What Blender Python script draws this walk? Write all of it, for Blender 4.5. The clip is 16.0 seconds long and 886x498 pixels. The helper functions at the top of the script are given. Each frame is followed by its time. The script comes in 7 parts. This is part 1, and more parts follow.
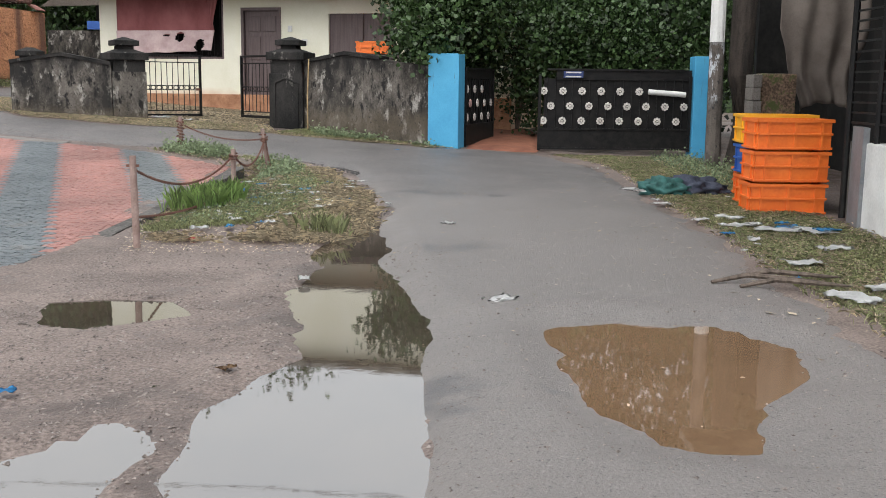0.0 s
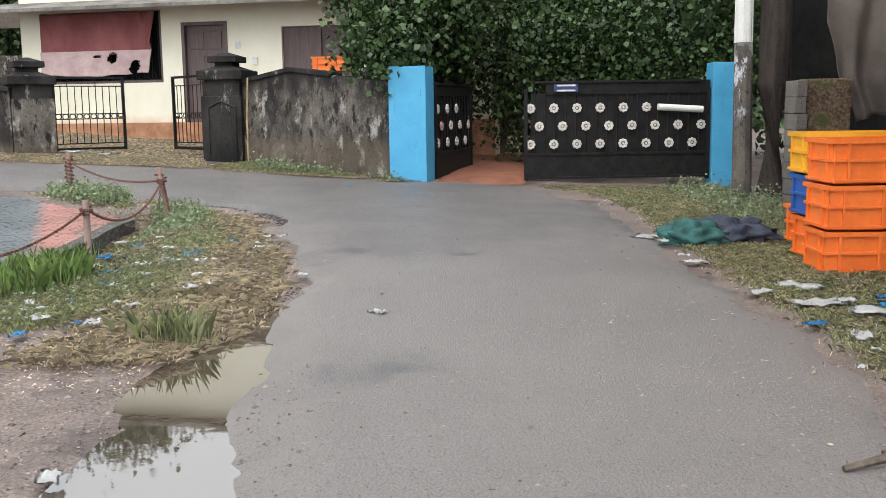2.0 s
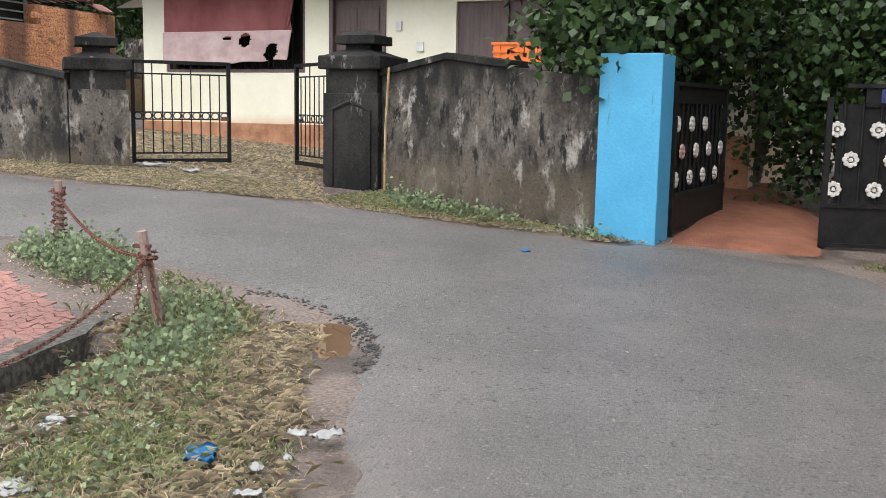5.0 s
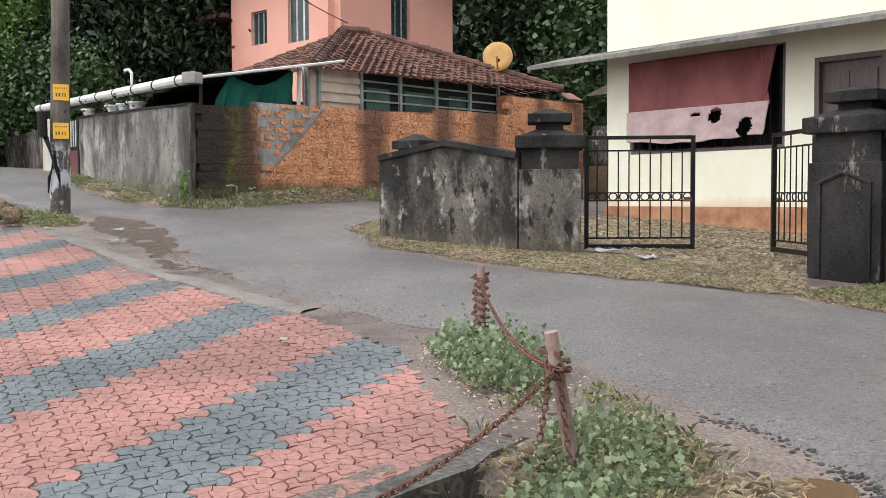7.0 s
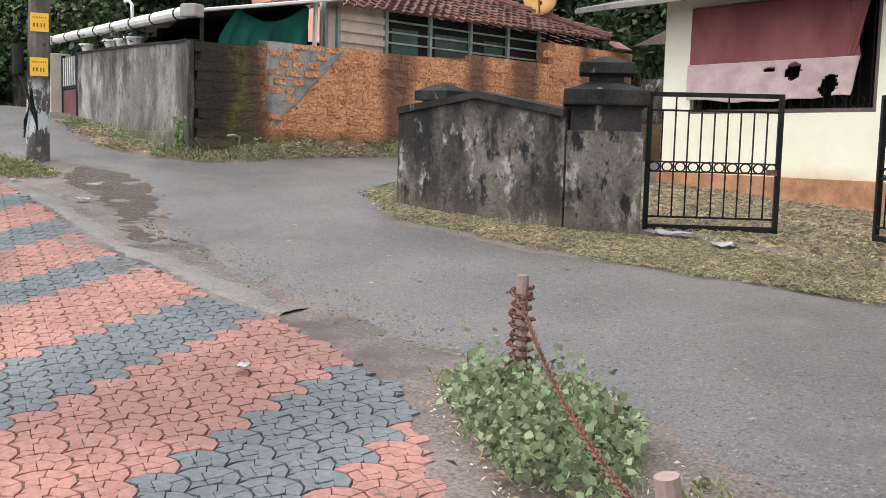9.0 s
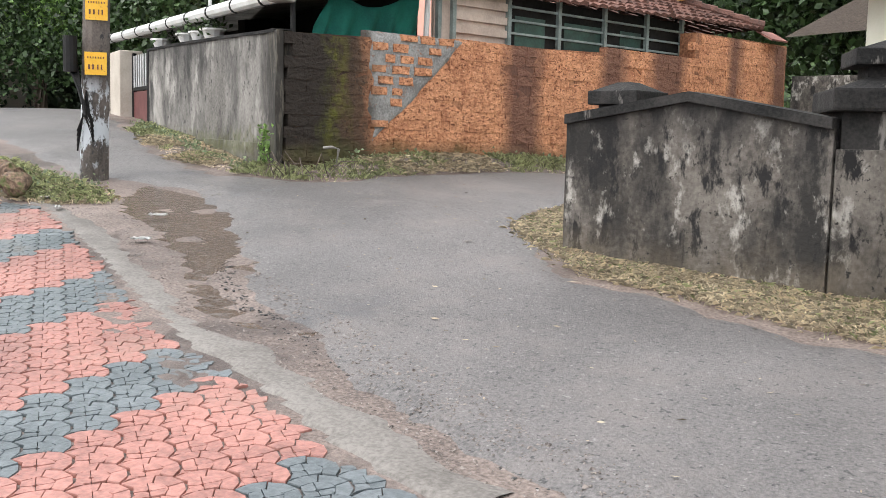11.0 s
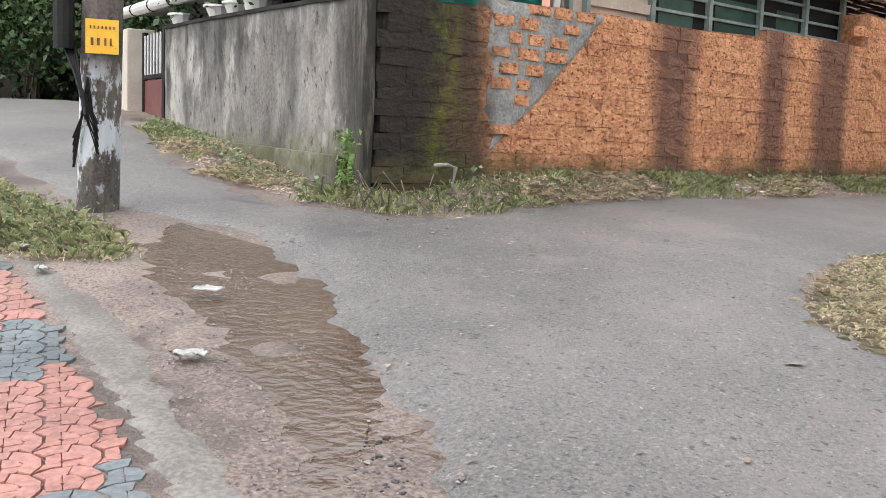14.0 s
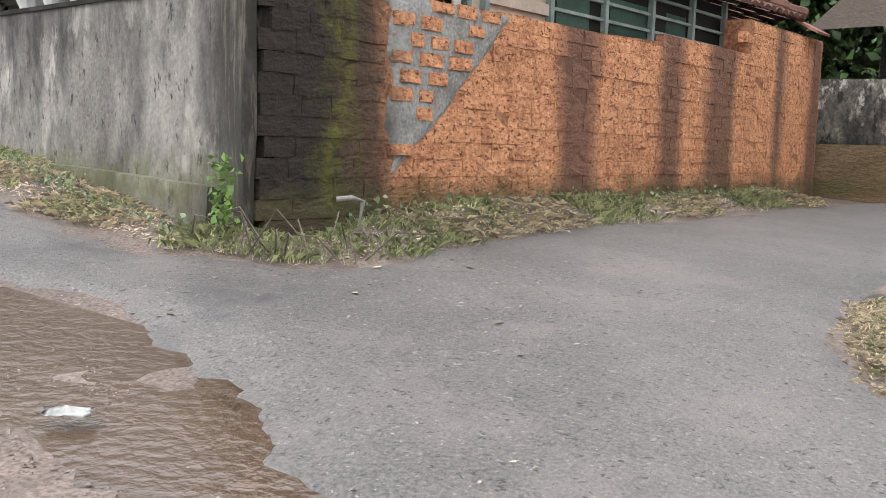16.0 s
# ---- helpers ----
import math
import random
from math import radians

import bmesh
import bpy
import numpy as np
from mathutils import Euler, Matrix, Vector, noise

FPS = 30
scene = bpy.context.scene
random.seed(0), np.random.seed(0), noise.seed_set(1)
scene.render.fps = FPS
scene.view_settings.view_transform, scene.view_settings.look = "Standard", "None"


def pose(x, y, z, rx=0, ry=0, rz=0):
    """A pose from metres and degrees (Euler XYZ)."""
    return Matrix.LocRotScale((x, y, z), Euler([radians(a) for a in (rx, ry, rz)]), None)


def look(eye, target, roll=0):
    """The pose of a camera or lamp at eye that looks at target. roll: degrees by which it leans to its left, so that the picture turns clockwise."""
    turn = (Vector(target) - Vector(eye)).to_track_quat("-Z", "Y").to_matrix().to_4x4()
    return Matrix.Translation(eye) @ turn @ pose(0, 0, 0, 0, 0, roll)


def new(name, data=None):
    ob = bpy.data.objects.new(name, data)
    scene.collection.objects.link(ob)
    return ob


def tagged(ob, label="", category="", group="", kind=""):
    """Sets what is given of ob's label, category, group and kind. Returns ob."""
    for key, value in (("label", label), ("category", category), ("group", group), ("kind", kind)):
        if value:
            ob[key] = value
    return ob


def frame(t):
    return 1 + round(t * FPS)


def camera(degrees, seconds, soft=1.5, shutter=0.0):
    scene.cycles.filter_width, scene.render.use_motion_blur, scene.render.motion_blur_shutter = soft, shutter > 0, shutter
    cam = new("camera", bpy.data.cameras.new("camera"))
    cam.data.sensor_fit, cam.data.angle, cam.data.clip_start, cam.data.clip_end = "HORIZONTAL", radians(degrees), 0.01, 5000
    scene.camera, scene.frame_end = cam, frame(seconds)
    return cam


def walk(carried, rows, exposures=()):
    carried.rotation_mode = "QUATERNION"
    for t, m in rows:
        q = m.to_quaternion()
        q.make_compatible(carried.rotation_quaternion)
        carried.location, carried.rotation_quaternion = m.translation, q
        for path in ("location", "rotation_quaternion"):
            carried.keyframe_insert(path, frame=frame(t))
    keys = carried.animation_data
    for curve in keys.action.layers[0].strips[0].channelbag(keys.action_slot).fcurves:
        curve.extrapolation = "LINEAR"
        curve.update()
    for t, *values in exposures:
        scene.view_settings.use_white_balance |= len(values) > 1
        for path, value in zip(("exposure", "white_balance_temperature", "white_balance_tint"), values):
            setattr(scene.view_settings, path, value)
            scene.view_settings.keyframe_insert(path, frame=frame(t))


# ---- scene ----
cam = camera(47.76, 16.0, soft=0.7)
# seconds, x, y, z, yaw, pitch, roll
ROWS = [
    (0.0, 0.0, 0.0, 0.0, 0.14, -9.27, -0.63),
    (0.5, 0.139, 0.711, -0.022, 0.56, -9.24, -0.54),
    (1.0, 0.263, 1.482, -0.043, -0.36, -8.54, 0.2),
    (1.5, 0.416, 2.424, -0.05, 0.4, -8.08, -0.32),
    (2.0, 0.443, 3.33, -0.041, -0.15, -8.03, 0.82),
    (2.5, 0.406, 4.028, -0.012, 0.44, -8.55, 0.93),
    (3.0, 0.317, 5.004, -0.002, 1.86, -8.67, 0.59),
    (3.2, 0.28, 5.386, 0.014, 2.36, -8.74, 0.6),
    (5.3, 0.005, 9.433, 0.075, 14.94, -7.78, -1.35),
    (5.5, -0.112, 9.741, 0.029, 18.04, -7.13, -1.6),
    (6.0, -0.273, 10.151, -0.04, 28.66, -6.54, -0.78),
    (6.5, -0.413, 10.367, -0.051, 35.01, -4.84, 0.3),
    (7.0, -0.459, 10.475, -0.082, 37.82, -3.02, 0.32),
    (7.5, -0.599, 10.681, -0.082, 37.29, -4.43, -0.25),
    (8.0, -0.921, 11.243, -0.083, 39.4, -5.08, -1.72),
    (8.2, -1.005, 11.375, -0.05, 39.07, -5.06, -1.48),
    (10.3, -3.236, 13.16, 0.11, 42.83, -7.4, -1.57),
    (10.5, -3.49, 13.322, 0.142, 43.57, -6.5, -1.65),
    (11.0, -3.951, 13.554, 0.18, 43.86, -6.08, -1.45),
    (11.5, -4.496, 13.805, 0.219, 43.99, -5.94, -1.44),
    (12.0, -5.148, 14.148, 0.208, 43.48, -5.26, -2.17),
    (12.5, -5.749, 14.412, 0.23, 44.44, -6.02, -2.21),
    (13.0, -6.204, 14.622, 0.283, 44.55, -6.09, -1.93),
    (13.5, -6.804, 14.957, 0.286, 43.83, -5.44, -2.49),
    (14.0, -7.234, 15.171, 0.31, 43.7, -6.45, -2.18),
    (14.5, -7.638, 15.374, 0.342, 42.99, -6.49, -1.81),
    (15.0, -8.099, 15.65, 0.376, 41.71, -5.84, -2.38),
    (15.5, -8.466, 15.744, 0.413, 36.68, -5.1, -1.89),
    (16.0, -8.652, 15.877, 0.439, 33.07, -6.06, -1.85),
]
walk(cam, [(t, pose(x, y, z + 1.3, 90 + pitch, roll, yaw)) for t, x, y, z, yaw, pitch, roll in ROWS],
     exposures=[(0, 0.55), (3, 0.9), (5.5, 0.77), (8, 0.73), (10.5, 1.0), (12.5, 1.1), (16, 1.1)])

# ---- light: bright overcast sky, very soft sun ----
world = bpy.data.worlds.new("world")
scene.world = world
world.use_nodes = True
wn, wl = world.node_tree.nodes, world.node_tree.links
sky = wn.new("ShaderNodeTexSky")
sky.sky_type, sky.sun_disc = "NISHITA", False
sky.sun_elevation, sky.sun_rotation = radians(56), radians(205)
sky.air_density, sky.dust_density, sky.ozone_density = 1.0, 7.0, 1.0
grey = wn.new("ShaderNodeHueSaturation")
grey.inputs["Saturation"].default_value = 0.22
wl.new(sky.outputs[0], grey.inputs["Color"])
cloud = wn.new("ShaderNodeMix")
cloud.data_type = "RGBA"
cloud.inputs[0].default_value, cloud.inputs[7].default_value = 0.6, (8.2, 8.5, 8.9, 1)  # even cloud cover over the sky
wl.new(grey.outputs[0], cloud.inputs[6])
wl.new(cloud.outputs[2], wn["Background"].inputs[0])
wn["Background"].inputs[1].default_value = 0.15
sun = new("sun", bpy.data.lights.new("sun", "SUN"))
sun.data.energy, sun.data.angle, sun.data.color = 0.45, radians(60), (1.0, 0.98, 0.95)
sun.matrix_world = look((0, 0, 30), (Vector((0, 0, 30)) - Vector((math.sin(radians(205)) * math.cos(radians(56)), math.cos(radians(205)) * math.cos(radians(56)), math.sin(radians(56))))))


# ---- materials ----
def material(name, dark, light, size=1.5, grain=40.0, rough=0.85, bump=0.3, metal=0.0, stretch=(1, 1, 1), vary=0.0, contrast=(0.35, 0.65), grain_mix=0.35, bump_size=None):
    """A surface whose colour wanders between two tones at two scales, with fine relief."""
    m = bpy.data.materials.new(name)
    m.use_nodes = True
    n, l = m.node_tree.nodes, m.node_tree.links
    b = n["Principled BSDF"]
    b.inputs["Roughness"].default_value, b.inputs["Metallic"].default_value = rough, metal
    geo = n.new("ShaderNodeNewGeometry")
    mp = n.new("ShaderNodeMapping")
    mp.inputs["Scale"].default_value = stretch
    l.new(geo.outputs["Position"], mp.inputs["Vector"])
    big = n.new("ShaderNodeTexNoise")
    big.inputs["Scale"].default_value, big.inputs["Detail"].default_value, big.inputs["Roughness"].default_value = size, 6, 0.65
    small = n.new("ShaderNodeTexNoise")
    small.inputs["Scale"].default_value, small.inputs["Detail"].default_value = grain, 4
    l.new(mp.outputs[0], big.inputs["Vector"])
    l.new(geo.outputs["Position"], small.inputs["Vector"])
    mix = n.new("ShaderNodeMath")
    mix.operation = "MULTIPLY_ADD"
    sub = n.new("ShaderNodeMath")
    sub.operation = "SUBTRACT"
    l.new(small.outputs[0], sub.inputs[0])
    sub.inputs[1].default_value = 0.5
    l.new(sub.outputs[0], mix.inputs[0])
    mix.inputs[1].default_value = grain_mix
    l.new(big.outputs[0], mix.inputs[2])
    fac = mix.outputs[0]
    if vary:
        info = n.new("ShaderNodeObjectInfo")
        add = n.new("ShaderNodeMath")
        add.operation = "MULTIPLY_ADD"
        l.new(info.outputs["Random"], add.inputs[0])
        add.inputs[1].default_value = vary
        l.new(fac, add.inputs[2])
        low = n.new("ShaderNodeMath")
        low.operation = "SUBTRACT"
        l.new(add.outputs[0], low.inputs[0])
        low.inputs[1].default_value = vary / 2
        fac = low.outputs[0]
    ramp = n.new("ShaderNodeValToRGB")
    ramp.color_ramp.elements[0].position, ramp.color_ramp.elements[1].position = contrast
    ramp.color_ramp.elements[0].color, ramp.color_ramp.elements[1].color = (*dark, 1), (*light, 1)
    l.new(fac, ramp.inputs[0])
    l.new(ramp.outputs[0], b.inputs["Base Color"])
    if bump:
        bp = n.new("ShaderNodeBump")
        bp.inputs["Strength"].default_value, bp.inputs["Distance"].default_value = bump, 0.01
        if bump_size:
            rel = n.new("ShaderNodeTexNoise")
            rel.inputs["Scale"].default_value, rel.inputs["Detail"].default_value = bump_size, 6
            l.new(geo.outputs["Position"], rel.inputs["Vector"])
            l.new(rel.outputs[0], bp.inputs["Height"])
        else:
            l.new(small.outputs[0], bp.inputs["Height"])
        l.new(bp.outputs[0], b.inputs["Normal"])
    return m


def overlay(m, colour, mask_builder, rough=None):
    """Lays a second colour over a material where the mask is 1 (moss, mould, rust, mud)."""
    n, l = m.node_tree.nodes, m.node_tree.links
    b = n["Principled BSDF"]
    old = b.inputs["Base Color"].links[0].from_socket
    mask = mask_builder(n, l)
    mix = n.new("ShaderNodeMix")
    mix.data_type = "RGBA"
    l.new(mask, mix.inputs[0])
    l.new(old, mix.inputs[6])
    mix.inputs[7].default_value = (*colour, 1)
    l.new(mix.outputs[2], b.inputs["Base Color"])
    if rough is not None:
        rm = n.new("ShaderNodeMapRange")
        l.new(mask, rm.inputs[0])
        rm.inputs[3].default_value, rm.inputs[4].default_value = b.inputs["Roughness"].default_value, rough
        l.new(rm.outputs[0], b.inputs["Roughness"])
    return m


def noise_mask(scale, low, high, stretch=(1, 1, 1), shift=(0, 0, 0), detail=6):
    def build(n, l):
        geo = n.new("ShaderNodeNewGeometry")
        mp = n.new("ShaderNodeMapping")
        mp.inputs["Scale"].default_value, mp.inputs["Location"].default_value = stretch, shift
        tex = n.new("ShaderNodeTexNoise")
        tex.inputs["Scale"].default_value, tex.inputs["Detail"].default_value, tex.inputs["Roughness"].default_value = scale, detail, 0.7
        rng = n.new("ShaderNodeMapRange")
        rng.inputs[1].default_value, rng.inputs[2].default_value = low, high
        l.new(geo.outputs["Position"], mp.inputs[0])
        l.new(mp.outputs[0], tex.inputs["Vector"])
        l.new(tex.outputs[0], rng.inputs[0])
        return rng.outputs[0]
    return build


def band_mask(axis, bands, soft, scale=3.0, amount=0.5, strength=1.0, stretch=(1, 1, 1), below=None):
    """1 inside the given stretches (middle, half width) along an axis, with edges that wander."""
    def build(n, l):
        geo = n.new("ShaderNodeNewGeometry")
        sep = n.new("ShaderNodeSeparateXYZ")
        l.new(geo.outputs["Position"], sep.inputs[0])
        mp = n.new("ShaderNodeMapping")
        mp.inputs["Scale"].default_value = stretch
        l.new(geo.outputs["Position"], mp.inputs[0])
        tex = n.new("ShaderNodeTexNoise")
        tex.inputs["Scale"].default_value, tex.inputs["Detail"].default_value = scale, 6
        l.new(mp.outputs[0], tex.inputs["Vector"])
        total = None
        for middle, half in bands:
            d = n.new("ShaderNodeMath")
            d.operation = "SUBTRACT"
            l.new(sep.outputs[axis], d.inputs[0])
            d.inputs[1].default_value = middle
            a = n.new("ShaderNodeMath")
            a.operation = "ABSOLUTE"
            l.new(d.outputs[0], a.inputs[0])
            w = n.new("ShaderNodeMath")
            w.operation = "MULTIPLY_ADD"
            l.new(tex.outputs[0], w.inputs[0])
            w.inputs[1].default_value = amount
            l.new(a.outputs[0], w.inputs[2])
            r = n.new("ShaderNodeMapRange")
            r.inputs[1].default_value, r.inputs[2].default_value = half + amount / 2 + soft, half + amount / 2 - soft
            r.inputs[3].default_value, r.inputs[4].default_value = 0.0, strength
            l.new(w.outputs[0], r.inputs[0])
            if total is None:
                total = r.outputs[0]
            else:
                mx = n.new("ShaderNodeMath")
                mx.operation = "MAXIMUM"
                l.new(total, mx.inputs[0])
                l.new(r.outputs[0], mx.inputs[1])
                total = mx.outputs[0]
        return total
    return build


def both(a, b):
    """Where two masks meet."""
    def build(n, l):
        mul = n.new("ShaderNodeMath")
        mul.operation = "MULTIPLY"
        l.new(a(n, l), mul.inputs[0])
        l.new(b(n, l), mul.inputs[1])
        return mul.outputs[0]
    return build


ASPHALT = material("asphalt", (0.045, 0.042, 0.041), (0.188, 0.173, 0.168), 0.7, 60, 0.54, 0.75, grain_mix=1.6, contrast=(0.05, 0.95), bump_size=80)
overlay(ASPHALT, (0.17, 0.15, 0.14), noise_mask(1.1, 0.52, 0.75, shift=(3, 1, 0)), 0.55)
overlay(ASPHALT, (0.24, 0.225, 0.215), noise_mask(34, 0.64, 0.7, shift=(1, 1, 0), detail=2))
overlay(ASPHALT, (0.03, 0.03, 0.03), noise_mask(28, 0.62, 0.68, shift=(7, 1, 0), detail=2))
overlay(ASPHALT, (0.185, 0.168, 0.156), band_mask(1, [(6.5, 5.5)], 1.6, 0.8, 4.0, 0.6), 0.5)
overlay(ASPHALT, (0.035, 0.033, 0.033), both(noise_mask(48, 0.62, 0.67, shift=(2, 6, 0), detail=3), band_mask(1, [(3.0, 4.5)], 1.0, 0.8, 2.0, 0.9)))
overlay(ASPHALT, (0.06, 0.06, 0.065), noise_mask(0.8, 0.6, 0.72, shift=(9, 4, 0)), 0.36)
SOIL = material("gravelly_soil", (0.07, 0.05, 0.042), (0.235, 0.185, 0.16), 1.2, 55, 0.65, 1.0, contrast=(0.2, 0.8), grain_mix=1.5, bump_size=45)
overlay(SOIL, (0.3, 0.275, 0.255), noise_mask(26, 0.68, 0.72, shift=(1, 4, 0), detail=2))
overlay(SOIL, (0.07, 0.05, 0.042), noise_mask(0.6, 0.52, 0.6, shift=(5, 5, 0)), 0.35)
WATER = material("muddy_water", (0.16, 0.098, 0.055), (0.2, 0.124, 0.072), 1.0, 8, 0.02, 0.04, grain_mix=0.1, bump_size=5)
WATER.node_tree.nodes["Principled BSDF"].inputs["IOR"].default_value = 2.5
CLEARWATER = material("rain_water", (0.05, 0.04, 0.03), (0.075, 0.058, 0.042), 1.0, 8, 0.02, 0.04, grain_mix=0.1, bump_size=5)
CLEARWATER.node_tree.nodes["Principled BSDF"].inputs["IOR"].default_value = 3.0
STREAM = material("running_water", (0.06, 0.036, 0.022), (0.1, 0.064, 0.042), 1.0, 8, 0.04, 1.0, grain_mix=0.1, bump_size=16)
STREAM.node_tree.nodes["Principled BSDF"].inputs["IOR"].default_value = 1.85
CONCRETE = material("weathered_concrete", (0.19, 0.175, 0.16), (0.36, 0.335, 0.31), 2.0, 60, 0.9, 0.5)
DAMPCEMENT = material("damp_cement", (0.1, 0.088, 0.078), (0.2, 0.182, 0.165), 1.6, 50, 0.6, 0.5, grain_mix=0.8)
BLACKWALL = material("mouldy_plaster", (0.055, 0.048, 0.041), (0.185, 0.166, 0.146), 1.7, 30, 0.95, 0.7, stretch=(1.2, 1.2, 0.7), contrast=(0.32, 0.68), grain_mix=0.45, bump_size=26)
overlay(BLACKWALL, (0.03, 0.028, 0.026), noise_mask(1.5, 0.44, 0.58, stretch=(1.3, 1.3, 0.75), shift=(2, 7, 1), detail=12))
overlay(BLACKWALL, (0.34, 0.32, 0.29), noise_mask(3.2, 0.56, 0.65, stretch=(1.3, 1.3, 0.8), shift=(8, 2, 3), detail=12))
overlay(BLACKWALL, (0.02, 0.019, 0.019), noise_mask(4.0, 0.54, 0.6, stretch=(1.5, 1.5, 0.6), shift=(4, 5, 6), detail=12))
overlay(BLACKWALL, (0.018, 0.017, 0.017), band_mask(2, [(1.8, 0.2)], 0.2, 2.6, 0.9, 0.9, (2.2, 2.2, 0.25)))
overlay(BLACKWALL, (0.13, 0.105, 0.075), band_mask(2, [(0.55, 0.22)], 0.14, 4.0, 0.5, 0.55))
overlay(BLACKWALL, (0.03, 0.028, 0.026), noise_mask(22, 0.6, 0.66, shift=(3, 1, 3)))
PILLAR_BLACK = material("black_mouldy_plaster", (0.011, 0.011, 0.011), (0.052, 0.048, 0.045), 2.0, 50, 0.9, 0.6, stretch=(1, 1, 0.5), contrast=(0.4, 0.75), bump_size=45)
overlay(PILLAR_BLACK, (0.2, 0.185, 0.17), noise_mask(4, 0.62, 0.68, stretch=(1, 1, 0.3)))
GREYWALL = material("streaked_plaster", (0.095, 0.088, 0.08), (0.3, 0.283, 0.26), 0.9, 30, 0.95, 0.5, stretch=(1.3, 1.3, 0.6), contrast=(0.3, 0.7), grain_mix=0.4, bump_size=30)
overlay(GREYWALL, (0.035, 0.033, 0.031), noise_mask(1.1, 0.46, 0.62, stretch=(0.8, 0.8, 0.5), shift=(3, 3, 3), detail=12))
overlay(GREYWALL, (0.37, 0.35, 0.32), noise_mask(2.0, 0.54, 0.66, stretch=(0.9, 0.9, 0.5), shift=(6, 3, 3), detail=12))
overlay(GREYWALL, (0.03, 0.029, 0.027), noise_mask(10, 0.58, 0.66, stretch=(1, 1, 0.6), shift=(1, 9, 3)))
overlay(GREYWALL, (0.03, 0.029, 0.027), band_mask(0, [(-16.04, 0.05), (-18.1, 0.06), (-14.5, 0.04)], 0.12, 4, 0.3, 0.6, (1, 1, 0.4)))
overlay(GREYWALL, (0.028, 0.027, 0.025), band_mask(2, [(2.78, 0.1)], 0.22, 2.5, 0.8, 0.75, (3, 3, 0.3)))
overlay(GREYWALL, (0.085, 0.09, 0.022), band_mask(2, [(1.36, 0.12)], 0.12, 7, 0.7, 0.65))
overlay(GREYWALL, (0.05, 0.047, 0.03), band_mask(2, [(1.05, 0.25)], 0.12, 5, 0.6, 0.6))
overlay(GREYWALL, (0.025, 0.022, 0.018), band_mask(0, [(-12.75, 0.62)], 0.3, 4, 0.9, 0.9, (1, 1, 0.4)))
overlay(GREYWALL, (0.13, 0.115, 0.09), both(noise_mask(5, 0.52, 0.66, stretch=(2.5, 2.5, 0.4), shift=(4, 4, 1), detail=12), band_mask(0, [(-12.8, 0.7)], 0.2, 4, 0.4)))
LATERITE = material("laterite_stone", (0.42, 0.17, 0.085), (0.78, 0.385, 0.205), 3.0, 20, 0.95, 1.0, vary=0.1, contrast=(0.2, 0.8), grain_mix=1.2, bump_size=24)


def pitted(m, scale=13.0, distance=0.035):
    """Deep worm-like pits, wider than high, added under a material's fine relief."""
    n, l = m.node_tree.nodes, m.node_tree.links
    geo = n.new("ShaderNodeNewGeometry")
    mp = n.new("ShaderNodeMapping")
    mp.inputs["Scale"].default_value = (1, 1, 1.8)
    tex = n.new("ShaderNodeTexNoise")
    tex.inputs["Scale"].default_value, tex.inputs["Detail"].default_value, tex.inputs["Roughness"].default_value = scale, 5, 0.6
    bp = n.new("ShaderNodeBump")
    bp.inputs["Strength"].default_value, bp.inputs["Distance"].default_value = 0.9, distance
    l.new(geo.outputs["Position"], mp.inputs[0])
    l.new(mp.outputs[0], tex.inputs["Vector"])
    l.new(tex.outputs[0], bp.inputs["Height"])
    old = n["Principled BSDF"].inputs["Normal"].links[0].from_node
    l.new(bp.outputs[0], old.inputs["Normal"])


pitted(LATERITE)
overlay(LATERITE, (0.17, 0.062, 0.03), noise_mask(20, 0.56, 0.62, stretch=(1, 1, 1.8), shift=(2, 2, 2), detail=4))
overlay(LATERITE, (0.78, 0.44, 0.27), noise_mask(17, 0.6, 0.7, stretch=(1, 1, 1.6), shift=(5, 2, 8), detail=6))
overlay(LATERITE, (0.14, 0.07, 0.052), band_mask(1, [(24.0, 0.3), (25.85, 0.24), (27.15, 0.4), (28.95, 0.16), (30.3, 0.25)], 0.13, 2.4, 0.4, 0.86, (1, 1, 0.5)))
overlay(LATERITE, (0.06, 0.042, 0.028), band_mask(1, [(20.2, 1.3)], 0.16, 4.0, 0.5, 0.9, (1, 1, 0.6)))
overlay(LATERITE, (0.02, 0.017, 0.014), band_mask(1, [(20.2, 0.95)], 0.35, 3.0, 0.8, 0.9, (1, 1, 0.5)))
overlay(LATERITE, (0.12, 0.125, 0.018), both(noise_mask(5, 0.42, 0.58, shift=(1, 2, 3), detail=10), band_mask(1, [(20.98, 0.1)], 0.12, 4.0, 0.6, 0.85, (1, 1, 0.6))))
overlay(LATERITE, (0.05, 0.055, 0.03), band_mask(1, [(33.0, 2.2)], 0.2, 3.0, 0.5, 0.85))
overlay(LATERITE, (0.11, 0.075, 0.04), band_mask(2, [(1.25, 0.16)], 0.1, 4, 0.4, 0.6))
overlay(LATERITE, (0.06, 0.075, 0.02), band_mask(2, [(1.3, 0.06)], 0.12, 3.0, 0.7, 0.5))
MORTAR = material("mortar", (0.2, 0.085, 0.045), (0.45, 0.21, 0.11), 3, 30, 0.95, 0.9, grain_mix=1.0)
overlay(MORTAR, (0.11, 0.055, 0.042), band_mask(1, [(24.0, 0.3), (25.85, 0.24), (27.15, 0.4), (28.95, 0.16)], 0.13, 2.4, 0.4, 0.86, (1, 1, 0.5)))
overlay(MORTAR, (0.02, 0.016, 0.013), band_mask(1, [(20.2, 1.25)], 0.3, 2.2, 0.5, 0.9, (1, 1, 0.5)))
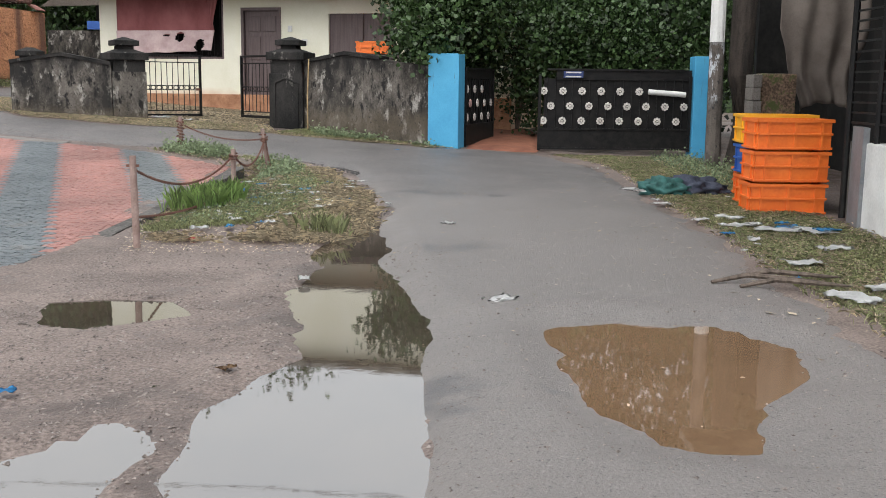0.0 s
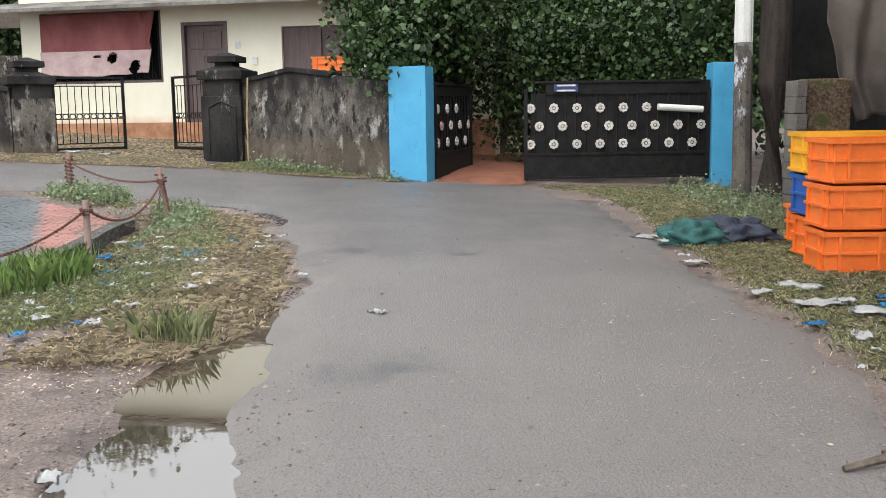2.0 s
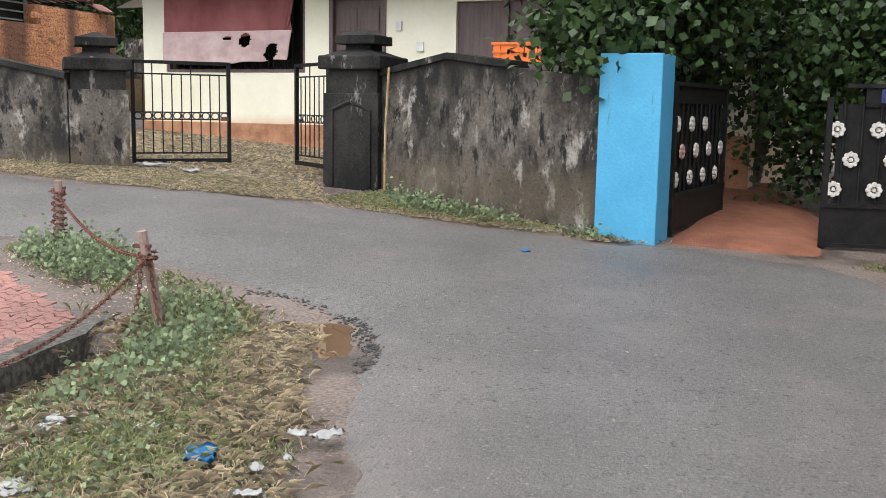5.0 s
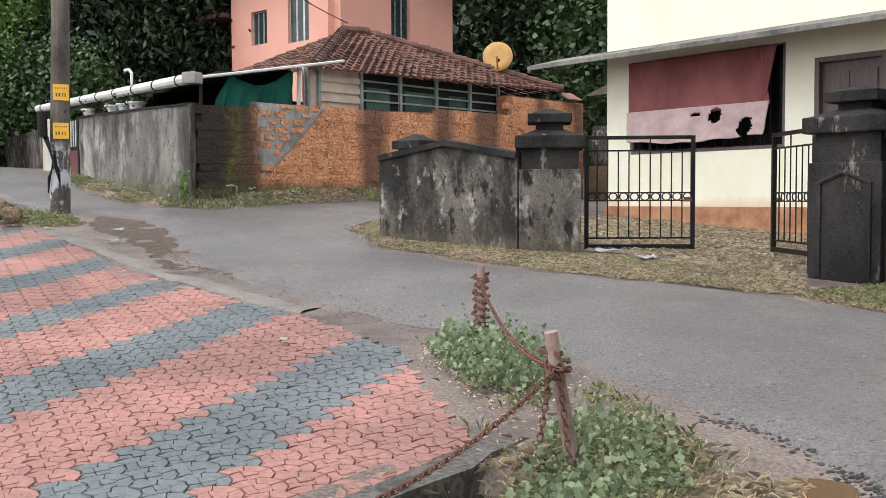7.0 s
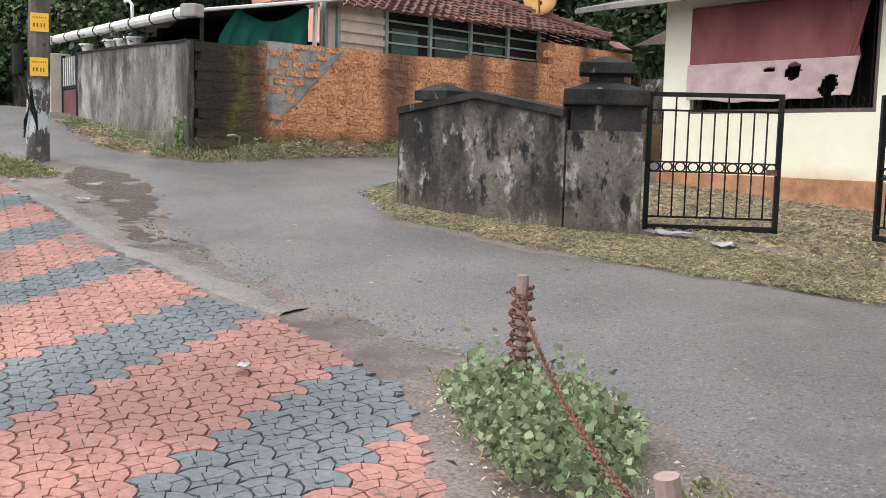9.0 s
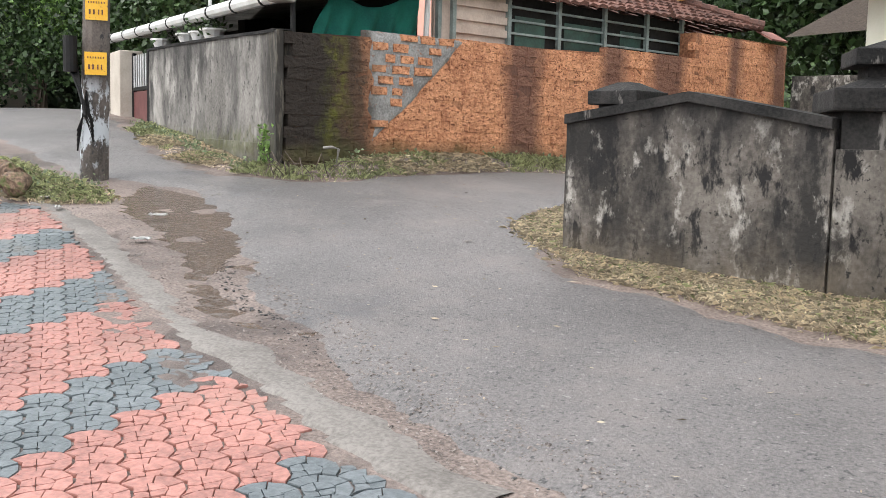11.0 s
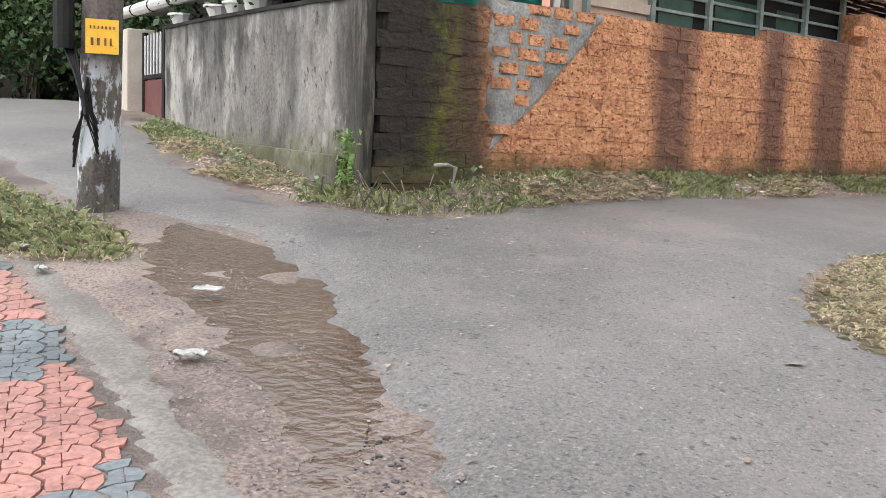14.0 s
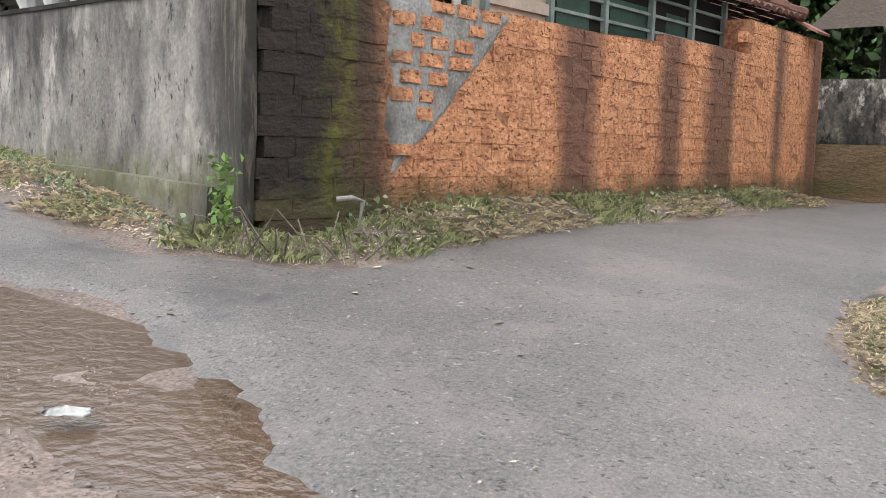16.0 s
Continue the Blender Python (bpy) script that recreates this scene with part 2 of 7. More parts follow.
CEMENT_PATCH = material("cement_patch", (0.2, 0.195, 0.185), (0.37, 0.365, 0.35), 3, 40, 0.9, 0.9, grain_mix=0.8, bump_size=25)
overlay(CEMENT_PATCH, (0.3, 0.14, 0.08), noise_mask(9, 0.58, 0.66, shift=(2, 3, 1)))
overlay(CEMENT_PATCH, (0.05, 0.045, 0.035), band_mask(1, [(21.0, 0.45)], 0.15, 4, 0.6, 0.85))
WHITEPAINT = material("cream_limewash", (0.72, 0.7, 0.55), (0.82, 0.8, 0.68), 0.9, 30, 0.85, 0.15, contrast=(0.3, 0.7))
overlay(WHITEPAINT, (0.55, 0.33, 0.2), band_mask(2, [(0.5, 0.55)], 0.16, 1.5, 0.45, 0.75))
PLINTH = material("faded_orange_plinth", (0.28, 0.13, 0.07), (0.48, 0.26, 0.15), 3, 40, 0.9, 0.4)
EAVE = material("weathered_slab", (0.08, 0.075, 0.07), (0.25, 0.24, 0.22), 2, 40, 0.9, 0.5, stretch=(1, 1, 0.3))
DARKDOOR = material("brown_painted_wood", (0.085, 0.06, 0.06), (0.13, 0.095, 0.093), 3, 50, 0.6, 0.2, stretch=(6, 6, 0.5))
# near-black that paints the shade of unlit interiors onto backing sheets
SHADE_BLACK = material("interior_shade_black", (0.008, 0.008, 0.008), (0.02, 0.019, 0.018), 2, 20, 0.9, 0.1)
IRON = material("black_painted_iron", (0.006, 0.006, 0.007), (0.018, 0.017, 0.016), 8, 60, 0.5, 0.2)
RUST = material("rusted_iron", (0.09, 0.04, 0.03), (0.2, 0.09, 0.06), 20, 90, 0.85, 0.6)
BLUE = material("sky_blue_paint", (0.05, 0.3, 0.53), (0.085, 0.4, 0.64), 1.2, 40, 0.55, 0.25, contrast=(0.3, 0.7))
overlay(BLUE, (0.06, 0.15, 0.22), noise_mask(2.5, 0.64, 0.72, stretch=(3, 3, 0.4)))
ORANGE = material("orange_plastic", (0.72, 0.14, 0.02), (0.85, 0.2, 0.03), 2, 30, 0.45, 0.1, vary=0.25)
YELLOW = material("yellow_plastic", (0.75, 0.36, 0.02), (0.85, 0.44, 0.03), 2, 30, 0.45, 0.1)
BLUEPLASTIC = material("blue_plastic", (0.02, 0.08, 0.32), (0.03, 0.12, 0.42), 2, 30, 0.45, 0.1)
REDSCREEN = material("faded_maroon_cloth", (0.2, 0.06, 0.062), (0.3, 0.11, 0.11), 1.6, 120, 0.95, 0.2, stretch=(1, 1, 0.6))
PALESCREEN = material("pale_pink_cloth", (0.42, 0.3, 0.3), (0.55, 0.43, 0.42), 4, 120, 0.95, 0.2)
TARP = material("grey_brown_tarpaulin", (0.1, 0.083, 0.072), (0.17, 0.145, 0.128), 1.5, 80, 0.8, 0.25)
GREENTARP = material("green_shade_net", (0.01, 0.14, 0.11), (0.02, 0.24, 0.18), 2, 60, 0.8, 0.2)
ROOFTILE = material("clay_roof_tile", (0.045, 0.024, 0.02), (0.17, 0.078, 0.058), 2.2, 40, 0.9, 0.6, vary=0.3, grain_mix=0.5)
overlay(ROOFTILE, (0.22, 0.19, 0.17), noise_mask(2.0, 0.62, 0.7))
PINK = material("pink_wall_paint", (0.74, 0.36, 0.28), (0.8, 0.42, 0.33), 0.6, 30, 0.8, 0.1)
WHITEFRAME = material("grey_white_paint", (0.5, 0.5, 0.5), (0.66, 0.66, 0.65), 3, 40, 0.5, 0.1)
PIPE = material("white_plastic_pipe", (0.6, 0.6, 0.59), (0.75, 0.75, 0.73), 3, 40, 0.35, 0.1)
WOODGREY = material("grey_green_wood", (0.16, 0.2, 0.19), (0.3, 0.36, 0.34), 3, 50, 0.8, 0.2)
CORRUGATED = material("pale_corrugated_sheet", (0.45, 0.36, 0.3), (0.62, 0.52, 0.44), 3, 40, 0.6, 0.2)
POLE = material("lichened_pole", (0.04, 0.034, 0.03), (0.15, 0.128, 0.112), 3, 50, 0.9, 0.7, stretch=(1, 1, 0.5))
overlay(POLE, (0.5, 0.53, 0.56), both(noise_mask(5.0, 0.5, 0.54, stretch=(1, 1, 0.5), shift=(1, 1, 0), detail=10), band_mask(2, [(1.55, 0.42)], 0.12, 4, 0.4)))
overlay(POLE, (0.04, 0.04, 0.042), noise_mask(14, 0.58, 0.64, stretch=(1, 1, 0.5), shift=(4, 1, 0)))
YELLOWSIGN = material("yellow_enamel", (0.8, 0.42, 0.02), (0.85, 0.5, 0.05), 8, 60, 0.5, 0.1)
overlay(YELLOWSIGN, (0.4, 0.16, 0.03), noise_mask(30, 0.62, 0.68))
PAPER = material("white_litter", (0.55, 0.55, 0.54), (0.75, 0.75, 0.74), 6, 60, 0.6, 0.3)
BARK = material("bark", (0.06, 0.045, 0.035), (0.16, 0.125, 0.1), 6, 50, 0.9, 0.8, stretch=(3, 3, 0.4))
PINKTILE = material("pink_paver", (0.21, 0.092, 0.075), (0.42, 0.19, 0.155), 0.9, 40, 0.45, 0.4, vary=0.12, grain_mix=0.6)
overlay(PINKTILE, (0.25, 0.15, 0.12), noise_mask(0.8, 0.58, 0.72))
GREYTILE = material("grey_paver", (0.07, 0.085, 0.092), (0.15, 0.17, 0.18), 0.9, 40, 0.36, 0.4, vary=0.12, grain_mix=0.6)
overlay(GREYTILE, (0.13, 0.11, 0.09), noise_mask(0.8, 0.58, 0.72))
STRAW = material("dry_straw", (0.26, 0.18, 0.085), (0.48, 0.36, 0.19), 4, 40, 0.95, 0.1)
REDSOIL = material("red_earth", (0.15, 0.052, 0.03), (0.28, 0.11, 0.062), 2, 60, 0.95, 0.8, bump_size=50)
GLASS = material("window_glass", (0.02, 0.03, 0.03), (0.04, 0.055, 0.055), 2, 20, 0.08, 0.0)
BUFF = material("buff_dish", (0.5, 0.28, 0.09), (0.6, 0.35, 0.12), 3, 40, 0.6, 0.1)
CREAM = material("cream_post", (0.42, 0.37, 0.31), (0.55, 0.5, 0.43), 1.5, 40, 0.9, 0.3)
MAROON = material("maroon_steel", (0.1, 0.03, 0.03), (0.16, 0.06, 0.055), 4, 40, 0.5, 0.1)
FLOWERWHITE = material("white_medallion", (0.5, 0.47, 0.44), (0.7, 0.67, 0.63), 20, 60, 0.5, 0.1)
SHOPWHITE = material("shop_whitewash", (0.55, 0.55, 0.53), (0.72, 0.72, 0.7), 1.5, 40, 0.85, 0.2)
STEELGREY = material("grey_steel", (0.14, 0.15, 0.16), (0.22, 0.23, 0.24), 3, 40, 0.5, 0.1)


def leaf_material(name, dark, light, gloss=0.45, glow_through=0.0):
    m = material(name, dark, light, 1.3, 9, gloss, 0.0, grain_mix=0.9, contrast=(0.2, 0.8))
    n, l = m.node_tree.nodes, m.node_tree.links
    isl = n.new("ShaderNodeNewGeometry")
    hue = n.new("ShaderNodeHueSaturation")
    rng = n.new("ShaderNodeMapRange")
    rng.inputs[3].default_value, rng.inputs[4].default_value = 0.5, 1.6
    l.new(isl.outputs["Random Per Island"], rng.inputs[0])
    b = n["Principled BSDF"]
    old = b.inputs["Base Color"].links[0].from_socket
    l.new(old, hue.inputs["Color"])
    l.new(rng.outputs[0], hue.inputs["Value"])
    l.new(hue.outputs[0], b.inputs["Base Color"])
    if glow_through:
        thin = n.new("ShaderNodeBsdfTranslucent")
        both = n.new("ShaderNodeMixShader")
        both.inputs[0].default_value = glow_through
        l.new(hue.outputs[0], thin.inputs["Color"])
        l.new(b.outputs[0], both.inputs[1])
        l.new(thin.outputs[0], both.inputs[2])
        l.new(both.outputs[0], n["Material Output"].inputs["Surface"])
    return m


def matte(m, level):
    m.node_tree.nodes["Principled BSDF"].inputs["Specular IOR Level"].default_value = level


for m in (IRON, SHADE_BLACK, PILLAR_BLACK, BLACKWALL, TARP):
    matte(m, 0.22)
GREENPANE = material("dark_green_pane", (0.012, 0.03, 0.026), (0.03, 0.085, 0.07), 3, 30, 0.3, 0.1)
FADEDPINK = material("pink_medallion", (0.42, 0.24, 0.22), (0.55, 0.36, 0.33), 20, 60, 0.5, 0.1)
FADEDYELLOW = material("yellow_medallion", (0.5, 0.42, 0.25), (0.62, 0.55, 0.36), 20, 60, 0.5, 0.1)
LATERITE_ROCK = material("brown_rock", (0.07, 0.045, 0.03), (0.21, 0.14, 0.095), 5, 30, 0.95, 1.0, grain_mix=1.0, bump_size=22)
overlay(LATERITE_ROCK, (0.07, 0.085, 0.025), noise_mask(5, 0.52, 0.6))
BROKEN_ASPHALT = material("broken_asphalt", (0.012, 0.012, 0.012), (0.055, 0.053, 0.052), 9, 60, 0.7, 1.0, grain_mix=1.2, bump_size=50)
LEAF_DARK = leaf_material("dark_foliage", (0.007, 0.015, 0.006), (0.027, 0.047, 0.018), 0.55)
LEAF_MID = leaf_material("green_foliage", (0.014, 0.03, 0.009), (0.056, 0.1, 0.031))
matte(LEAF_DARK, 0.3)
matte(LEAF_MID, 0.35)
WEED = leaf_material("weed_leaves", (0.125, 0.165, 0.085), (0.29, 0.35, 0.21), 0.75, 0.35)
LEAF_LIGHT = leaf_material("fresh_foliage", (0.09, 0.17, 0.04), (0.21, 0.33, 0.09), 0.5, 0.3)
GRASS = leaf_material("grass_blades", (0.27, 0.3, 0.15), (0.52, 0.54, 0.31), 0.8, 0.45)
TALLGRASS = leaf_material("tall_grass_blades", (0.17, 0.28, 0.08), (0.36, 0.48, 0.18), 0.6, 0.45)
BROWNLITTER = leaf_material("dead_leaves", (0.33, 0.25, 0.18), (0.74, 0.63, 0.5), 0.9, 0.35)
DRYGRASS = leaf_material("dry_grass", (0.43, 0.36, 0.255), (0.74, 0.65, 0.49), 0.9, 0.45)


# ---- helpers for shapes ----
def mesh_from(name, verts, faces):
    me = bpy.data.meshes.new(name)
    me.from_pydata(verts, [], faces)
    me.update()
    return me


def part(name, bm, mat, parent=None, label="", smooth=False):
    me = bpy.data.meshes.new(name)
    if smooth:
        for f in bm.faces:
            f.smooth = True
    bm.to_mesh(me)
    bm.free()
    me.materials.append(mat)
    ob = new(name, me)
    if parent is not None:
        ob.parent = parent
    if label:
        ob["label"] = label
    return ob


def solo(name, bm, mat, label, category, group="", kind="", smooth=False):
    return tagged(part(name, bm, mat, smooth=smooth), label, category, group, kind)


def thing(name, label, category, group="", kind=""):
    return tagged(new(name), label, category, group, kind)


def box(bm, centre, size, rz=0.0, tilt=0.0, bevel=0.0):
    m = Matrix.Translation(centre) @ Matrix.Rotation(rz, 4, "Z") @ Matrix.Rotation(tilt, 4, "X") @ Matrix.Diagonal((*size, 1))
    r = bmesh.ops.create_cube(bm, size=1.0, matrix=m)
    if bevel:
        edges = {e for v in r["verts"] for e in v.link_edges}
        bmesh.ops.bevel(bm, geom=list(edges), offset=bevel, segments=2, affect="EDGES", profile=0.6)
    return bm


def B(centre, size, rz=0.0, tilt=0.0, bevel=0.0):
    return box(bmesh.new(), centre, size, rz, tilt, bevel)


def rod(bm, a, b, r0, r1=None, seg=8):
    a, b = Vector(a), Vector(b)
    q = (b - a).to_track_quat("Z", "Y").to_matrix().to_4x4()
    bmesh.ops.create_cone(bm, cap_ends=True, segments=seg, radius1=r0, radius2=r0 if r1 is None else r1, depth=(b - a).length, matrix=Matrix.Translation((a + b) / 2) @ q)
    return bm


def tube(bm, pts, radii, seg=8):
    """A bent round bar through points."""
    rings = []
    for i, p in enumerate(pts):
        p = Vector(p)
        d = Vector(pts[min(i + 1, len(pts) - 1)]) - Vector(pts[max(i - 1, 0)])
        q = d.to_track_quat("Z", "Y")
        r = radii[i] if isinstance(radii, (list, tuple)) else radii
        rings.append([bm.verts.new(p + q @ Vector((r * math.cos(2 * math.pi * k / seg), r * math.sin(2 * math.pi * k / seg), 0))) for k in range(seg)])
    for a, b in zip(rings, rings[1:]):
        for k in range(seg):
            bm.faces.new((a[k], a[(k + 1) % seg], b[(k + 1) % seg], b[k]))
    bm.faces.new(list(reversed(rings[0])))
    bm.faces.new(rings[-1])
    return bm


def soft(v, lo, hi, k=12.0):
    v = hi - np.log1p(np.exp(np.clip((hi - v) * k, -40, 40))) / k
    return lo + np.log1p(np.exp(np.clip((v - lo) * k, -40, 40))) / k


def gz(x, y):
    """Height of the smooth ground: a road junction on a gentle hill."""
    X, Y = soft(np.asarray(x, float) / 10, -2.2, 0.8), soft(np.asarray(y, float) / 10 - 1, -1.6, 1.1)
    return -0.01 - 0.074 * X + 0.137 * Y + 0.077 * X * X - 0.444 * X * Y + 0.169 * Y * Y


def G(x, y):
    return float(gz(x, y))


def inside_distance(px, py, poly):
    """Signed distance to an outline, positive inside."""
    p = np.array(poly, float)
    q = np.roll(p, -1, 0)
    best = np.full(px.shape, 1e9)
    odd = np.zeros(px.shape, bool)
    for (x0, y0), (x1, y1) in zip(p, q):
        dx, dy = x1 - x0, y1 - y0
        s = np.clip(((px - x0) * dx + (py - y0) * dy) / (dx * dx + dy * dy + 1e-12), 0, 1)
        best = np.minimum(best, np.hypot(px - x0 - s * dx, py - y0 - s * dy))
        cross = ((y0 > py) != (y1 > py)) & (px < (x1 - x0) * (py - y0) / (y1 - y0 + 1e-12) + x0)
        odd ^= cross
    return np.where(odd, best, -best)


rng = np.random.default_rng(7)
_lat = rng.random((256, 256))


def rough2(x, y, scale):
    """Smooth random relief over the plan, about -0.5 to 0.5."""
    u, v = np.asarray(x) * scale + 500.3, np.asarray(y) * scale + 500.7
    i, j = np.floor(u).astype(int), np.floor(v).astype(int)
    f, g = u - i, v - j
    f, g = f * f * (3 - 2 * f), g * g * (3 - 2 * g)
    a = lambda p, q: _lat[p % 256, q % 256]
    return (a(i, j) * (1 - f) + a(i + 1, j) * f) * (1 - g) + (a(i, j + 1) * (1 - f) + a(i + 1, j + 1) * f) * g - 0.5


def relief(x, y):
    return rough2(x, y, 1.3) + 0.6 * rough2(x, y, 3.7) + 0.4 * rough2(x, y, 9.1)


# ---- plan outlines ----
ROAD = [(2.4, -30), (2.2, 3), (2.12, 5), (2.22, 6.5), (2.36, 8.5), (2.38, 10.2), (2.42, 12.4), (2.35, 14.6), (2.1, 16.2), (1.6, 17.2), (0.35, 17.75),
        (-0.3, 17.75), (-1.2, 17.95), (-2.24, 18.25), (-3.1, 18.5), (-4.0, 18.48), (-5.2, 18.48), (-6.57, 18.56), (-7.6, 18.7), (-8.6, 19.3),
        (-9.15, 19.75), (-9.6, 20.8), (-9.75, 21.8), (-9.3, 24.5), (-8.8, 28), (-8.4, 36), (-11.2, 36), (-11.3, 30), (-11.6, 26), (-11.9, 22.5), (-12.0, 20.7), (-12.3, 19.95), (-13.1, 19.7),
        (-14.0, 19.85), (-15.2, 20.1), (-17.5, 21.0), (-20, 22.0), (-24, 23.5), (-32, 27.5), (-33, 24.5), (-26, 20.9), (-21, 20.0), (-18.2, 19.4), (-16.6, 19.1), (-14.4, 18.6),
        (-12.6, 18.95), (-11.4, 18.65), (-10.6, 18.15), (-9.9, 17.7), (-9.2, 17.15), (-7.9, 16.65), (-6.9, 16.25), (-6.0, 16.05), (-5.3, 15.9), (-4.2, 16.0), (-3.1, 15.4), (-2.3, 14.9),
        (-1.75, 14.78), (-1.4, 14.4), (-1.15, 13.6), (-1.08, 13.0), (-0.85, 11.9), (-0.6, 10.6), (-0.6, 9.7), (-0.7, 8.9), (-0.75, 8.0), (-0.5, 7.2), (-0.25, 6.2), (-0.12, 4.5), (-0.2, 2), (-0.5, -30)]
TILES = [(-13.4, 17.3), (-12.7, 17.5), (-11.4, 17.15), (-10.4, 16.85), (-9.2, 16.45), (-8.2, 16.15), (-7.5, 16.05), (-6.6, 15.8), (-5.9, 15.72), (-5.2, 15.5), (-4.5, 15.25),
         (-4.1, 14.9), (-3.5, 14.4), (-3.0, 14.0), (-2.86, 13.4), (-2.85, 12.0), (-2.95, 9.6), (-3.0, 8.6), (-3.1, 7.4), (-3.5, 6.2), (-5, 4.5), (-9, 4.0), (-14, 9.5)]
ISLAND = [(-2.75, 8.3), (-1.8, 8.2), (-1.05, 8.3), (-0.8, 9.2), (-0.75, 10.2), (-1.0, 11.8), (-1.45, 13.1), (-1.75, 14.2), (-2.3, 14.6), (-3.1, 15.2), (-4.2, 15.8), (-4.6, 15.6), (-4.2, 15.0), (-3.2, 14.3), (-2.8, 13.6), (-2.75, 11)]
PUDDLES = [
    ("puddle_road", -0.03, [(0.53, 5.33), (0.56, 4.75), (0.5, 4.0), (0.79, 3.58), (1.22, 3.36), (1.42, 3.76), (1.8, 4.4), (1.9, 5.07), (1.62, 5.72), (1.2, 5.62), (1.01, 5.65)]),
    ("puddle_roadside", -0.045, [(-0.72, 9.9), (-0.62, 9.36), (-0.42, 8.44), (-0.47, 7.5), (-0.2, 6.3), (-0.06, 5.3), (-0.12, 4.6), (0.0, 3.3), (-0.15, 1.5), (-0.9, 0.5), (-1.3, 2.0), (-1.12, 3.5), (-0.95, 4.23), (-0.7, 4.8), (-0.88, 6.38), (-1.0, 7.9), (-0.85, 9.0)]),
    ("puddle_corner", -0.065, [(-2.25, 5.55), (-2.35, 6.05), (-2.0, 6.25), (-1.75, 6.15), (-1.58, 5.85), (-2.0, 5.45)]),
    ("puddle_gravel", -0.065, [(-1.9, 2.4), (-1.75, 3.3), (-1.3, 3.72), (-1.15, 3.5), (-1.25, 2.0), (-1.8, 1.6)]),
    ("puddle_islandside", 0.08, [(-1.75, 14.4), (-1.6, 14.45), (-1.42, 14.05), (-1.36, 13.75), (-1.5, 13.7), (-1.68, 14.0)]),
]
VERGE_B = [(-11.95, 20.6), (-12.3, 20.05), (-13.1, 19.8), (-14.0, 19.95), (-15.2, 20.2), (-18, 21.3), (-18.9, 22.1), (-15.3, 21.0), (-13.2, 20.25), (-12.65, 20.4), (-12.45, 23), (-12.0, 29), (-11.5, 29), (-11.75, 25)]
STREAMBED = [(-13.2, 18.85), (-12.4, 19.02), (-11.5, 18.85), (-10.9, 18.5), (-10.4, 18.1), (-9.85, 17.7), (-9.4, 17.28), (-9.1, 16.98), (-8.6, 16.75), (-7.75, 16.55), (-6.8, 16.25), (-6.1, 16.15), (-5.4, 16.0), (-4.4, 16.0),
             (-4.5, 15.85), (-5.6, 15.88), (-6.1, 15.95), (-6.7, 16.08), (-7.6, 16.38), (-8.7, 16.6), (-9.5, 16.88), (-9.85, 17.15), (-10.35, 17.42), (-11.05, 17.65), (-11.9, 17.9), (-12.75, 18.25)]


def carve(x, y, z):
    """Sinks the ground under standing and running water."""
    for _, level, poly in PUDDLES:
        d = inside_distance(x, y, poly) + 0.05 + 0.2 * relief(x, y)
        w = np.clip((d + 0.45) / 0.3, 0, 1)
        z = z * (1 - w) + (level - 0.035 * np.tanh(d / 0.12)) * w
    d = inside_distance(x, y, STREAMBED) - 0.03 + 0.32 * relief(x, y)
    return z - 0.022 * np.clip(d / 0.08 + 0.3, 0, 1)


def sheet(name, xs, ys, height, mat, keep=None, smooth=True):
    gx, gy = np.meshgrid(xs, ys, indexing="ij")
    z = height(gx, gy)
    nx, ny = gx.shape
    verts = np.stack([gx, gy, z], -1).reshape(-1, 3)
    idx = np.arange(nx * ny).reshape(nx, ny)
    quads = np.stack([idx[:-1, :-1], idx[1:, :-1], idx[1:, 1:], idx[:-1, 1:]], -1).reshape(-1, 4)
    if keep is not None:
        k = keep(gx, gy).reshape(-1)
        quads = quads[k[quads].any(1)]
        used, inv = np.unique(quads, return_inverse=True)
        verts, quads = verts[used], inv.reshape(-1, 4)
    me = bpy.data.meshes.new(name)
    me.vertices.add(len(verts))
    me.vertices.foreach_set("co", verts.ravel())
    me.loops.add(quads.size)
    me.loops.foreach_set("vertex_index", quads.ravel())
    me.polygons.add(len(quads))
    me.polygons.foreach_set("loop_start", np.arange(0, quads.size, 4))
    me.polygons.foreach_set("use_smooth", np.full(len(quads), smooth))
    me.update(calc_edges=True)
    me.materials.append(mat)
    return new(name, me)


def soup(name, verts, per, mat):
    """Many loose little faces of the same corner count as one mesh."""
    verts = np.asarray(verts, float).reshape(-1, 3)
    n = len(verts)
    me = bpy.data.meshes.new(name)
    me.vertices.add(n)
    me.vertices.foreach_set("co", verts.ravel())
    me.loops.add(n)
    me.loops.foreach_set("vertex_index", np.arange(n))
    me.polygons.add(n // per)
    me.polygons.foreach_set("loop_start", np.arange(0, n, per))
    me.update(calc_edges=True)
    me.materials.append(mat)
    return new(name, me)


# ---- ground, road, water ----
def ground_height(x, y):
    d_t = inside_distance(x, y, TILES)
    z = gz(x, y) + 0.02 * relief(x, y)
    z = np.where(d_t > 0.3, z - 0.09, z)
    z = z - 0.15 * np.clip(1 - (x + 2.72) / 0.8, 0, 1) * (x > -2.76) * np.clip((y - 10.4) / 0.8, 0, 1) * np.clip((14.0 - y) / 0.4, 0, 1)
    isl = inside_distance(x, y, ISLAND)
    z = z + 0.05 * np.clip(isl / 0.5, 0, 1)
    bank = inside_distance(x, y, VERGE_B)
    z = z + (0.17 + 0.1 * relief(x, y)) * np.clip(bank / 0.35, 0, 1) * np.clip((x + 13.4) / 0.5, 0.15, 1)
    return carve(x, y, z)


